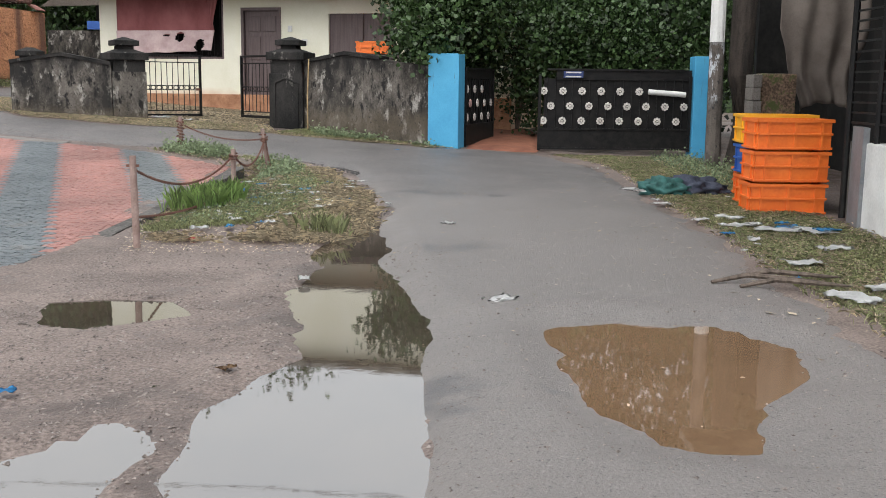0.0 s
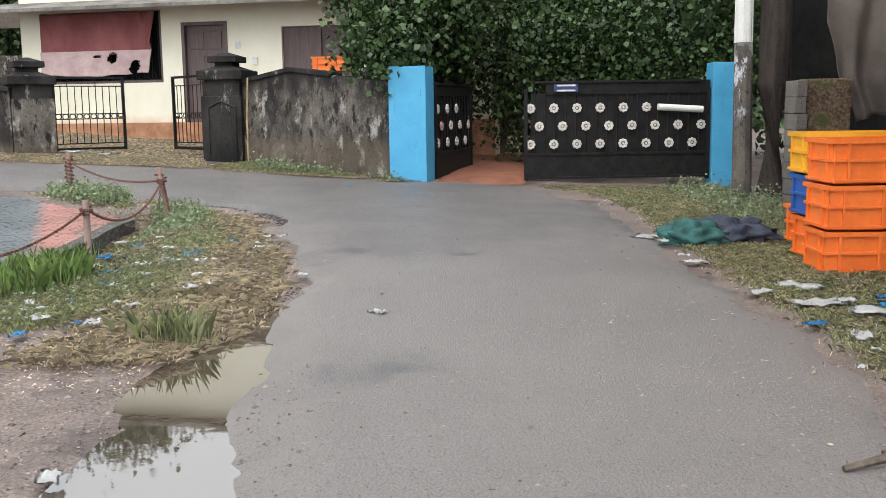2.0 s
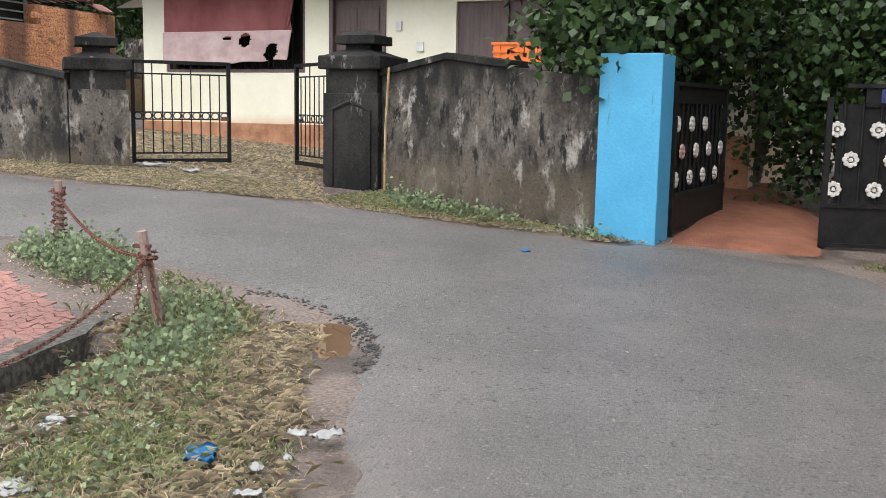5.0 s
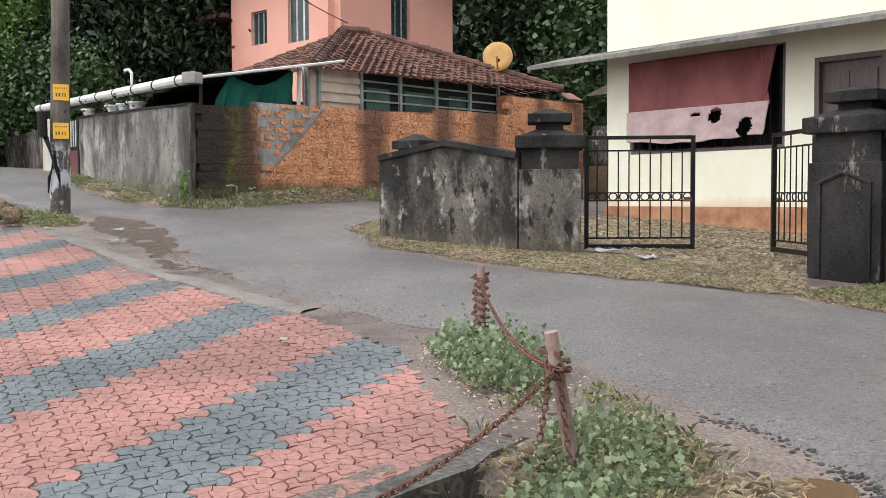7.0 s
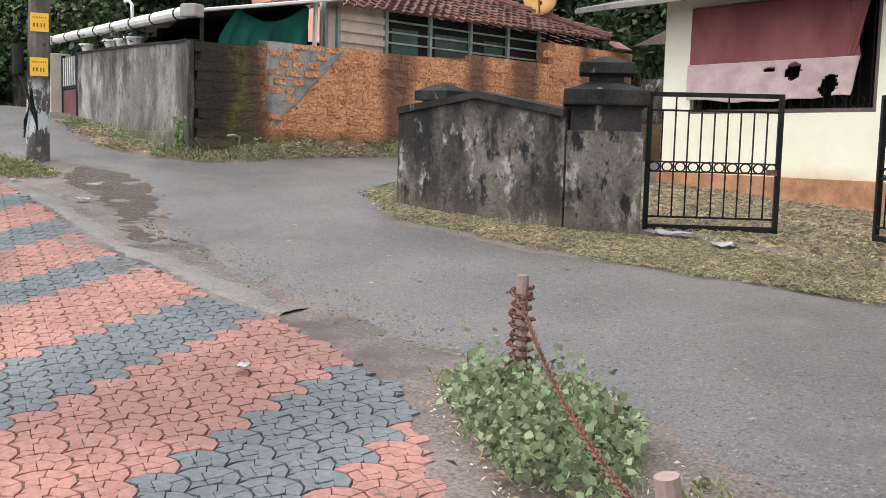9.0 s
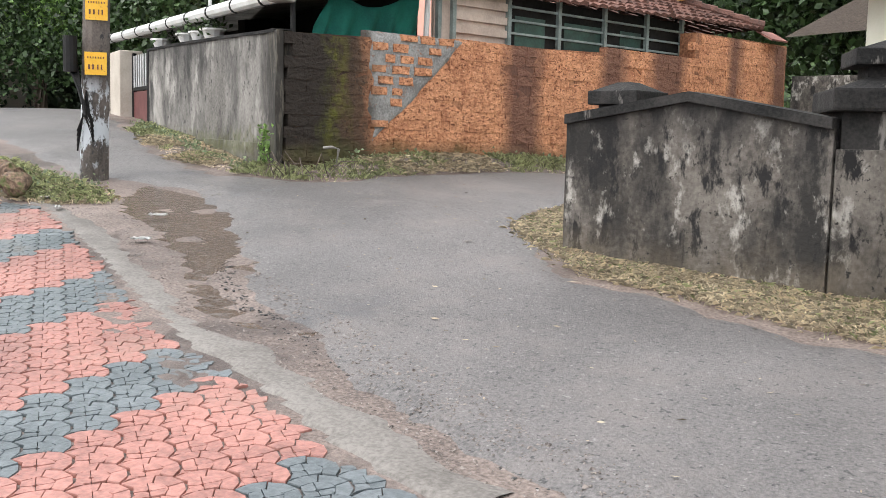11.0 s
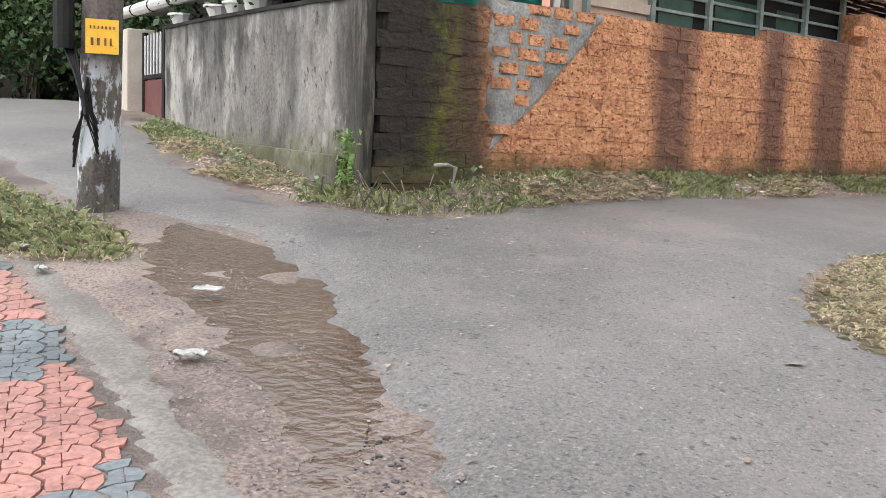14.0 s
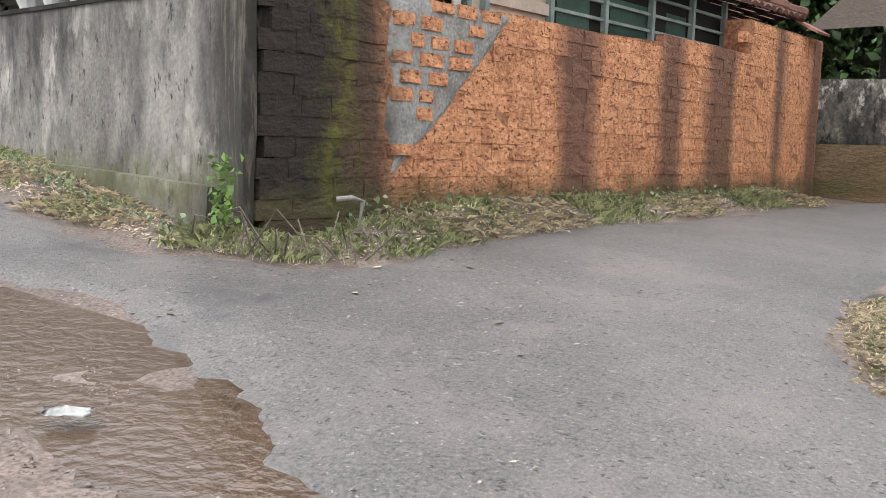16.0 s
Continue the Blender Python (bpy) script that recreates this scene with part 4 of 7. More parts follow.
lower.location.y = -0.06
hanging_cloth("side_cloth", W_R - 0.42, W_R - 0.1, 2.3, W_TOP - 0.02, 0.03, REDSCREEN, "", screen, 3, 14, 24, skew=-0.25)


# ---- plastic crates ----
def crate(mat, colour, x, y, z, rz, size=(0.84, 0.56, 0.345)):
    sx, sy, sz = size
    e = thing("plastic_crate", f"{colour} ribbed plastic crate in a stack on the verge", "crate", "stacked plastic crates")
    e.location, e.rotation_euler = (x, y, z), (0, 0, rz)
    for s in (-1, 1):
        part("long_side", B((0, s * (sy / 2 - 0.012), sz / 2), (sx - 0.02, 0.02, sz - 0.02)), mat, e)
        part("short_side", B((s * (sx / 2 - 0.012), 0, sz / 2), (0.02, sy - 0.06, sz - 0.02)), mat, e)
    part("floor", B((0, 0, 0.02), (sx - 0.05, sy - 0.05, 0.02)), mat, e)
    bm = bmesh.new()
    for s in (-1, 1):
        for q in (sz - 0.025, sz * 0.52, 0.03):
            box(bm, (0, s * (sy / 2), q), (sx + (0.03 if q > sz * 0.8 else 0), 0.035, 0.035 if q > sz * 0.8 else 0.02))
            box(bm, (s * (sx / 2), 0, q), (0.035, sy + (0.0 if q > sz * 0.8 else -0.04), 0.035 if q > sz * 0.8 else 0.02))
        for i in (-0.36, 0.0, 0.36):
            box(bm, (i * sx, s * (sy / 2 + 0.003), sz / 2), (0.022, 0.026, sz - 0.06))
        for i in (-0.3, 0.3):
            box(bm, (s * (sx / 2 + 0.003), i * sy, sz / 2), (0.026, 0.022, sz - 0.06))
    part("ribs_and_rim", bm, mat, e)
    return e


gb = G(3.7, 10.9) - 0.01
CRATE = (0.8, 0.5, 0.345)
for i in range(3):
    crate(ORANGE, "orange", 3.7 + 0.012 * i, 10.95 + 0.01 * i, gb + 0.345 * i, radians(-2 + 2 * i), CRATE)
for i, (m, c) in enumerate(((ORANGE, "orange"), (BLUEPLASTIC, "dark blue"), (YELLOW, "yellow"))):
    crate(m, c, 3.83 - 0.02 * i, 11.55 + 0.02 * i, gb + 0.03 + 0.345 * i, radians(3 - 3 * i), CRATE)
crate(ORANGE, "faded orange", 3.98, 12.15, gb + 0.06, radians(4), CRATE)
crate(ORANGE, "bright orange", -1.62, 23.2, 1.98, hang + 0.05, (0.75, 0.5, 0.3))
st = thing("porch_ledge", "dark ledge of stacked timber in front of the shutters", "ledge")
part("top", B((-1.5, 23.2, 1.93), (1.4, 0.6, 0.08), hang), DARKDOOR, st)
for dx in (-0.55, 0.55):
    part("leg", B((-1.5 + dx, 23.2 - dx * 0.23, 1.1), (0.1, 0.4, 1.6), hang), DARKDOOR, st)

# ---- utility poles ----
up = thing("utility_pole", "old concrete utility pole with flaking white bands by the blue gate", "utility pole")
part("pole", tube(bmesh.new(), [(4.46, 16.7, 0.0), (4.44, 16.7, 1.6), (4.4, 16.7, 6.5)], [0.13, 0.12, 0.1], 10), POLE, up)
part("white_band", rod(bmesh.new(), (4.434, 16.7, 2.05), (4.43, 16.7, 2.75), 0.124, 0.122, 10), SHOPWHITE, up, "white painted band")

up2 = thing("utility_pole", "leaning concrete utility pole with peeling posters and yellow number plates", "utility pole")
PB, PT = Vector((-13.86, 18.6, 0.8)), Vector((-13.66, 18.66, 7.0))
part("pole", tube(bmesh.new(), [PB, PB.lerp(PT, 0.25), PB.lerp(PT, 0.6), PT], [0.15, 0.14, 0.125, 0.11], 12), POLE, up2)
face = math.atan2(15.5 - 18.6, -7.5 + 13.8) + math.pi / 2
for z in (2.19, 2.74):
    c = PB.lerp(PT, (z - 0.8) / 6.2)
    pl = part("number_plate", B((c.x + 0.125, c.y - 0.065, z), (0.215, 0.012, 0.23), face), YELLOWSIGN, up2, "weathered yellow number plate")
    nrm = Vector((0.9, -0.45, 0)).normalized()
    along = Vector((math.cos(face), math.sin(face), 0))
    marks = [(-0.075 + 0.025 * k, 0.06, 0.016, 0.02) for k in range(7)] + [(-0.065, -0.035, 0.03, 0.05), (-0.025, -0.035, 0.03, 0.05), (0.02, -0.035, 0.022, 0.05), (0.055, -0.035, 0.022, 0.05)]
    for u, q, wd, hg in marks:
        at = Vector((c.x + 0.125, c.y - 0.065, z + q)) + nrm * 0.008 + along * u
        part("plate_writing", B(at, (wd * 0.6, 0.004, hg), face), RUST, pl)
part("cable_box", rod(bmesh.new(), (-13.86, 18.36, 2.1), (-13.86, 18.36, 2.46), 0.07, seg=12), IRON, up2, "black ribbed cable joint")
for i in range(5):
    z0 = 2.12
    bm = tube(bmesh.new(), [(-13.86, 18.36 + 0.02 * i, z0), (-13.72 + 0.03 * i, 18.38, 1.9 - 0.06 * i), (-13.66, 18.5, 1.6 - 0.05 * i), (-13.72, 18.46, 1.75 + 0.04 * i), (-13.85, 18.42, 1.5 - 0.05 * i)], 0.01, 5)
    part("loose_cable", bm, IRON, up2, "black looped cable")

# overhead wires
def wire(a, b, sag):
    bm = bmesh.new()
    a, b = Vector(a), Vector(b)
    tube(bm, [a.lerp(b, t) - Vector((0, 0, sag * 4 * t * (1 - t))) for t in np.linspace(0, 1, 17)], 0.012, 5)
    solo("overhead_wire", bm, IRON, "thin black overhead wire between poles", "wire", "overhead wires")


wire((-13.66, 18.66, 6.9), (-18.3, 30.0, 5.6), 0.4)
wire((-13.66, 18.66, 6.6), (-9.0, 26.2, 4.9), 0.5)
wire((-13.66, 18.66, 6.8), (4.4, 16.7, 6.4), 0.6)

# ---- chained posts round the tiled forecourt ----
POSTS = [((-2.49, 8.02), (-2.5, 8.02), 0.0, 0.72), ((-2.37, 11.2), (-2.36, 11.19), 0.0, 0.58), ((-2.42, 13.9), (-2.5, 13.78), 0.12, 0.69), ((-4.07, 15.52), (-4.08, 15.52), 0.25, 0.79)]
for (bx, by), (tx, ty), z0, z1 in POSTS:
    e = thing("chain_post", "thin rusty-pink concrete post carrying a chain", "post", "chain posts")
    part("shaft", tube(bmesh.new(), [(bx, by, z0 - 0.2), (tx, ty, z1)], [0.03, 0.027], 10), material("pinkish_concrete", (0.2, 0.13, 0.11), (0.34, 0.25, 0.22), 5, 60, 0.9, 0.4) if "pinkish_concrete" not in bpy.data.materials else bpy.data.materials["pinkish_concrete"], e)
    part("hook", B((tx, ty, z1 - 0.08), (0.1, 0.02, 0.02)), RUST, e)


def chain(pts, label="rusty iron chain hanging between the posts"):
    """Oval links strung along points, each turned a quarter from the last."""
    bm = bmesh.new()
    seg = [Vector(p) for p in pts]
    walk_d, out = 0.0, []
    for a, b in zip(seg, seg[1:]):
        d = (b - a).length
        while walk_d < d:
            out.append((a.lerp(b, walk_d / d), (b - a).normalized()))
            walk_d += 0.029
        walk_d -= d
    for i, (c, d) in enumerate(out):
        q = d.to_track_quat("X", "Z").to_matrix().to_4x4() @ Matrix.Rotation(radians(90 * (i % 2) + 20), 4, "X")
        ring = [Matrix.Translation(c) @ q @ Vector((0.02 * math.cos(t), 0.011 * math.sin(t), 0)) for t in np.linspace(0, 2 * math.pi, 9)]
        tube(bm, ring, 0.0042, 4)
    return solo("chain", bm, RUST, label, "chain", "chains between the posts")


def sagging(a, b, sag, n=14):
    a, b = Vector(a), Vector(b)
    return [a.lerp(b, t) - Vector((0, 0, sag * 4 * t * (1 - t))) for t in np.linspace(0, 1, n)]


chain(sagging((-2.49, 8.05, 0.6), (-2.37, 11.2, 0.5), 0.2))
chain(sagging((-2.49, 8.05, 0.22), (-2.38, 11.0, 0.12), 0.06))
chain(sagging((-2.36, 11.22, 0.5), (-2.47, 13.78, 0.55), 0.22))
chain(sagging((-2.5, 13.8, 0.55), (-4.07, 15.5, 0.68), 0.1))
chain(sagging((-2.46, 13.78, 0.55), (-2.4, 13.76, 0.2), 0.02))
chain(sagging((-2.48, 13.74, 0.55), (-2.5, 13.7, 0.28), 0.02))
chain([(-4.08 + (0.045 + 0.012 * math.sin(i * 0.37)) * math.cos(i * 0.9), 15.52 + 0.048 * math.sin(i * 0.9), 0.74 - 0.0065 * i) for i in range(60)], "rusty chain wound round the post")
chain([(-2.48 + 0.045 * math.cos(i * 0.9), 13.8 + 0.045 * math.sin(i * 0.9), 0.58 - 0.005 * i) for i in range(14)], "rusty chain wound round the leaning post")
chain([(-2.36 + 0.042 * math.cos(i * 0.9), 11.19 + 0.042 * math.sin(i * 0.9), 0.53 - 0.005 * i) for i in range(14)], "rusty chain wound round the short post")

# concrete kerb of the forecourt
bm = wall_mesh([(-2.8, 14.05, -0.1, G(-2.8, 14.05) + 0.02), (-2.72, 13.3, -0.2, G(-2.7, 13.3) + 0.05), (-2.72, 12.0, -0.3, G(-2.7, 12) + 0.04), (-2.8, 9.6, -0.2, G(-2.8, 9.6) + 0.03), (-2.9, 8.5, -0.2, G(-2.9, 8.5))], -0.16, 4, 0.06)
solo("forecourt_kerb", bm, material("dark_wet_concrete", (0.035, 0.032, 0.028), (0.12, 0.11, 0.1), 3, 30, 0.8, 0.9, grain_mix=1.2, bump_size=18), "dark damp concrete edging of the tiled forecourt", "kerb", kind="structure")


# ---- laterite wall and grey wall at the corner ----
WA, WB = Vector((-12.85, 20.3)), Vector((-11.96, 30.5))
wd = (WB - WA).normalized()
wang = math.atan2(wd.y, wd.x)
WLEN = (WB - WA).length
wtop = lambda s: 2.66 + 0.0335 * s if s < 8.0 else 3.38
lat = thing("wall_laterite", "rough orange laterite block wall with dark drip stains and moss", "wall", kind="structure")
lat.location, lat.rotation_euler = (WA.x, WA.y, 0), (0, 0, wang)
bm = bmesh.new()
for s0, s1, zt in ((0.14, 7.55, 2.64), (7.55, WLEN, 3.3)):
    box(bm, ((s0 + s1) / 2, 0.157, (0.6 + zt) / 2), (s1 - s0, 0.3, zt - 0.6))
bm2 = bmesh.new()
vs = [bm2.verts.new(c) for c in ((0.14, 0.016, 2.5), (7.55, 0.016, 2.5), (7.55, 0.35, 2.5), (0.14, 0.35, 2.5), (0.14, 0.016, 2.64), (7.55, 0.016, 2.89), (7.55, 0.35, 2.89), (0.14, 0.35, 2.64))]
for f in ((3, 2, 1, 0), (4, 5, 6, 7), (0, 1, 5, 4), (1, 2, 6, 5), (2, 3, 7, 6), (3, 0, 4, 7)):
    bm2.faces.new([vs[i] for i in f])
part("mortar_core", bm, MORTAR, lat)
part("mortar_core", bm2, MORTAR, lat)

W2A, W2B = Vector((-12.98, 20.33)), Vector((-19.1, 22.26))
gw = thing("wall_grey", "grey plastered compound wall streaked with black mould and moss", "wall", kind="structure")
LWALL = [(-19.1, 22.26, 1.0, 2.86), (-17.5, 21.755, 1.0, 2.82), (-15.3, 21.06, 0.9, 2.74), (-13.4, 20.46, 0.8, 2.66), (-13.08, 20.34, 0.8, 2.65), (-12.98, 20.26, 0.8, 2.65), (-12.89, 20.22, 0.8, 2.65), (-12.87, 20.24, 0.8, 2.65), (-12.86, 20.29, 0.8, 2.65)]
eased(part("wall_body", wall_mesh(LWALL, 0.2, 10, 0.02, 0.15), GREYWALL, gw))
eased(part("base_ledge", wall_mesh([(-19.0, 22.13, 0.9, 1.46), (-15.3, 20.95, 0.8, 1.45), (-13.25, 20.28, 0.7, 1.42)], 0.1, 4, 0.03, 0.15), GREYWALL, gw, "mossy projecting footing"))
part("coping", wall_mesh([(x, y - 0.02, t - 0.002, t + 0.035) for x, y, b, t in LWALL[:5]], 0.24, 1, 0.01), PILLAR_BLACK, gw)
# gate, posts and wall further up the lane
lg = thing("lane_gate", "narrow maroon steel gate with white bars, closed", "gate")
la = math.atan2(0.37, -1.22)
part("lower_panel", B((-19.75, 22.5, 1.95), (1.1, 0.04, 0.55), la), MAROON, lg)
part("mid_rail", B((-19.75, 22.49, 2.27), (1.1, 0.05, 0.06), la), IRON, lg)
for i in range(7):
    part("bar", rod(bmesh.new(), (-19.25 - 0.165 * i, 22.33 + 0.05 * i, 2.3), (-19.25 - 0.165 * i, 22.33 + 0.05 * i, 2.85), 0.018, seg=6), WHITEFRAME, lg)
part("post", B((-19.2, 22.32, 2.2), (0.06, 0.06, 1.4)), IRON, lg)
part("post", B((-20.3, 22.66, 2.2), (0.06, 0.06, 1.4)), IRON, lg)
gp = thing("gate_post", "broad cream-painted masonry gate post with peeling base", "gate post")
part("shaft", B((-20.75, 22.75, 2.15), (0.85, 0.4, 1.6), la, bevel=0.02), CREAM, gp)
lw = thing("wall_lane", "mossy dark laterite wall along the lane", "wall", kind="structure")
part("wall_body", wall_mesh([(-30, 26.6, 1.2, 3.1), (-26, 24.9, 1.2, 2.95), (-21.2, 22.95, 1.2, 2.85)], 0.3, 6, 0.05), BLACKWALL, lw)

# ---- tiled-roof house behind the laterite wall ----
rh = thing("tiled_house", "old house with clay tiled hip roof and louvred window strip", "house")
C = Vector((-12.75, 22.75, 3.42))
R = Vector((-12.05, 29.75, 3.52))
A1, A2 = Vector((-15.35, 26.2, 4.72)), Vector((-15.27, 26.9, 4.75))
L = Vector((-19.2, 24.7, 3.5))
K = Vector((-19.5, 31.0, 3.5))


def tiled_slope(quad_rows, name):
    """Clay tiles in lapping courses over a triangle or quad (two edges from eave to top)."""
    (a0, a1), (b0, b1) = quad_rows
    slope = max((a1 - a0).length, (b1 - b0).length)
    courses = int(slope / 0.27)
    nrm = (b0 - a0).cross(a1 - a0).normalized()
    if nrm.z < 0:
        nrm = -nrm
    bm = bmesh.new()
    for c in range(courses):
        t0, t1 = c / courses, (c + 1.25) / courses
        p0, p1 = a0.lerp(a1, t0), b0.lerp(b1, t0)
        q0, q1 = a0.lerp(a1, min(t1, 1)), b0.lerp(b1, min(t1, 1))
        n = max(1, int((p1 - p0).length / 0.2))
        for i in range(n):
            u0, u1 = i / n, (i + 0.94) / n
            jig = Vector((0, 0, random.uniform(-0.008, 0.012)))
            A, Bq, D, Cq = p0.lerp(p1, u0), p0.lerp(p1, u1), q0.lerp(q1, u0), q0.lerp(q1, u1)
            M0, M1 = A.lerp(Bq, 0.35), D.lerp(Cq, 0.35)
            up, dn = nrm * 0.05 + jig, nrm * 0.012 + jig
            v = [bm.verts.new(x) for x in (A + dn, M0 + up, Bq + dn * 2.2, D - nrm * 0.02, M1 + nrm * 0.015, Cq - nrm * 0.015, A - nrm * 0.02, M0, Bq - nrm * 0.02)]
            for f in ((0, 1, 4, 3), (1, 2, 5, 4), (6, 7, 1, 0), (7, 8, 2, 1)):
                bm.faces.new([v[k] for k in f])
    ob = part(name, bm, ROOFTILE, rh, "weathered reddish-brown clay tiles in lapping courses")
    ob["kind"] = "stuff"
    return ob


tiled_slope(((C, A1), (R, A2)), "roof_slope")
tiled_slope(((L, A1 + Vector((-0.2, 0.1, 0))), (C, A1)), "roof_slope")
tiled_slope(((R, A2), (K, A2 + Vector((-2.5, 2.0, 0)))), "roof_slope")
for a, b in ((C, A1), (R, A2)):
    bm = bmesh.new()
    n = 16
    for i in range(n):
        p, q = a.lerp(b, i / n), a.lerp(b, (i + 1.1) / n)
        rod(bm, p + Vector((0, 0, 0.05)), q + Vector((0, 0, 0.035)), 0.1, 0.085, 8)
    part("ridge_tiles", bm, ROOFTILE, rh)
part("ridge_tiles", rod(bmesh.new(), A1 + Vector((0, 0, 0.05)), A2 + Vector((0, 0, 0.05)), 0.11, seg=8), ROOFTILE, rh)
# window strip under the eave
off = Vector((-wd.y, wd.x)) * 0.42
# the second stretch is a near-black sheet: shade behind the louvres as colour
for s0, s1, m in ((2.45, 3.75, CORRUGATED), (3.75, 7.7, SHADE_BLACK)):
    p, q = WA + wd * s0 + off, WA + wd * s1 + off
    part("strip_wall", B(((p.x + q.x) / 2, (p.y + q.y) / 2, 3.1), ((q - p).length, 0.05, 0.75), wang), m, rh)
for s in (2.5, 2.75, 3.75, 4.75, 5.75, 6.75, 7.65):
    c = WA + wd * s + off * 0.86
    part("mullion", B((c.x, c.y, 3.12), (0.06, 0.06, 0.8), wang), WOODGREY, rh)
for k, z in enumerate((2.95, 3.12, 3.3)):
    p, q = WA + wd * 3.75 + off * 0.9, WA + wd * 7.65 + off * 0.9
    part("louvre_rail", B(((p.x + q.x) / 2, (p.y + q.y) / 2, z + 0.03), ((q - p).length, 0.04, 0.03), wang), WOODGREY, rh)
    p, q = WA + wd * 2.75 + off * 0.9, WA + wd * 3.75 + off * 0.9
    part("corrugated_strip", B(((p.x + q.x) / 2, (p.y + q.y) / 2, z), ((q - p).length, 0.05, 0.1), wang), CORRUGATED, rh)
for s, w in ((4.2, 0.6), (5.3, 0.8), (6.4, 0.5)):
    c = WA + wd * s + off * 0.96
    part("green_curtain", B((c.x, c.y, 3.02), (w, 0.03, 0.4), wang), GREENPANE, rh)
# added black sheet painting the shade inside the tiled house
part("inner_wall", B((-16.5, 26.5, 2.1), (0.2, 8, 2.4), wang - math.pi / 2), SHADE_BLACK, rh)
part("broken_eave_sheet", B((-11.98, 29.95, 3.42), (0.5, 0.35, 0.03), wang, 0.5), PINKTILE, rh)

# porch shelter over the corner: pipe, posts, net
ps = thing("porch_shelter", "lean-to shelter with a white gutter pipe and dark underside", "shelter")
p0, p1, p2 = Vector((-22.5, 23.35, 3.32)), Vector((-13.05, 20.4, 3.06)), Vector((-12.45, 22.5, 3.42))
part("gutter_pipe", tube(bmesh.new(), [p0, p0.lerp(p1, 0.5), p1], 0.085, 10), PIPE, ps, "long white plastic gutter pipe")
for i in range(9):
    c = p0.lerp(p1, (i + 0.5) / 9)
    part("pipe_clip", rod(bmesh.new(), c - (p1 - p0).normalized() * 0.02, c + (p1 - p0).normalized() * 0.02, 0.095, seg=10), IRON, ps)
part("vent_pipe", tube(bmesh.new(), [(-16.6, 21.8, 3.1), (-16.6, 21.8, 3.55), (-16.66, 21.78, 3.62), (-16.74, 21.75, 3.6)], 0.03, 8), PIPE, ps)
part("edge_batten", rod(bmesh.new(), p1, p2 + Vector((0.15, 0.5, 0.1)), 0.026, seg=6), WHITEFRAME, ps)
part("pipe_joint", B((p1.x, p1.y, p1.z), (0.25, 0.22, 0.18), 0.3, bevel=0.03), CONCRETE, ps)
bm = bmesh.new()
v = [bm.verts.new(c) for c in (p0 + Vector((0, 0, 0.03)), p1 + Vector((0, 0, 0.03)), p2 + Vector((-0.1, 0, 0.03)), Vector((-15.5, 23.6, 3.45)), Vector((-21.5, 25.4, 3.45)))]
bm.faces.new(v)
bmesh.ops.solidify(bm, geom=bm.faces[:], thickness=0.03)
part("lean_to_roof", bm, EAVE, ps)
# shade under the lean-to, painted as a near-black sheet
part("dark_back", wall_mesh([(-21.5, 24.6, 1.5, 3.5), (-15.5, 22.9, 1.5, 3.6), (-13.2, 22.6, 1.5, 3.4)], 0.05, 2), SHADE_BLACK, ps)
part("corner_post", rod(bmesh.new(), (-13.1, 20.6, 2.6), (-13.1, 20.6, 3.05), 0.03), IRON, ps)
part("white_post", rod(bmesh.new(), (-12.9, 22.5, 2.5), (-12.86, 22.5, 3.42), 0.035), PIPE, ps)
net = thing("green_net", "bunched green shade net hung under the shelter", "shade net")
net.matrix_world = Matrix.Translation((-12.93, 20.9, 0)) @ Matrix.Rotation(wang, 4, "Z")
bm = bmesh.new()
cols = []
for i in range(41):
    u = i / 40
    topz = 3.22 - 0.22 * math.sin(math.pi * min(1, max(0, (u - 0.15) / 0.8))) + 0.12 * u - (0.45 * max(0, 0.2 - u) / 0.2)
    cols.append([bm.verts.new((u * 1.55, 0.2 + 0.05 * math.sin(u * 30 + k * 0.4) * (0.3 + k / 12) - 0.02 * k / 12, topz + (2.58 - topz) * k / 12)) for k in range(13)])
for a, b in zip(cols, cols[1:]):
    for k in range(12):
        bm.faces.new((a[k], b[k], b[k + 1], a[k + 1]))
bmesh.ops.solidify(bm, geom=bm.faces[:], thickness=0.005)
part("net", bm, GREENTARP, net, smooth=True)
net2 = part("net_scrap", B((-13.3, 20.95, 2.85), (0.35, 0.05, 0.5), 0.4), GREENTARP, net)


def flower_pot(x, y, z, s):
    e = thing("flower_pot", "white plastic flower pot with a small plant on the wall", "flower pot", "pots on the grey wall")
    bm = bmesh.new()
    bmesh.ops.create_cone(bm, cap_ends=True, segments=12, radius1=0.1 * s, radius2=0.15 * s, depth=0.13, matrix=Matrix.Translation((x, y, z + 0.065)))
    bmesh.ops.create_cone(bm, cap_ends=True, segments=12, radius1=0.17 * s, radius2=0.17 * s, depth=0.025, matrix=Matrix.Translation((x, y, z + 0.13)))
    part("pot", bm, PIPE, e)
    pts = np.array([x, y, z + 0.2]) + rng.normal(0, 1, (90, 3)) * [0.11, 0.1, 0.06]
    q = leaf_quads(pts, 0.07)
    lo = soup("plant", q, 4, LEAF_MID)
    lo["kind"] = "stuff"
    lo.parent = e


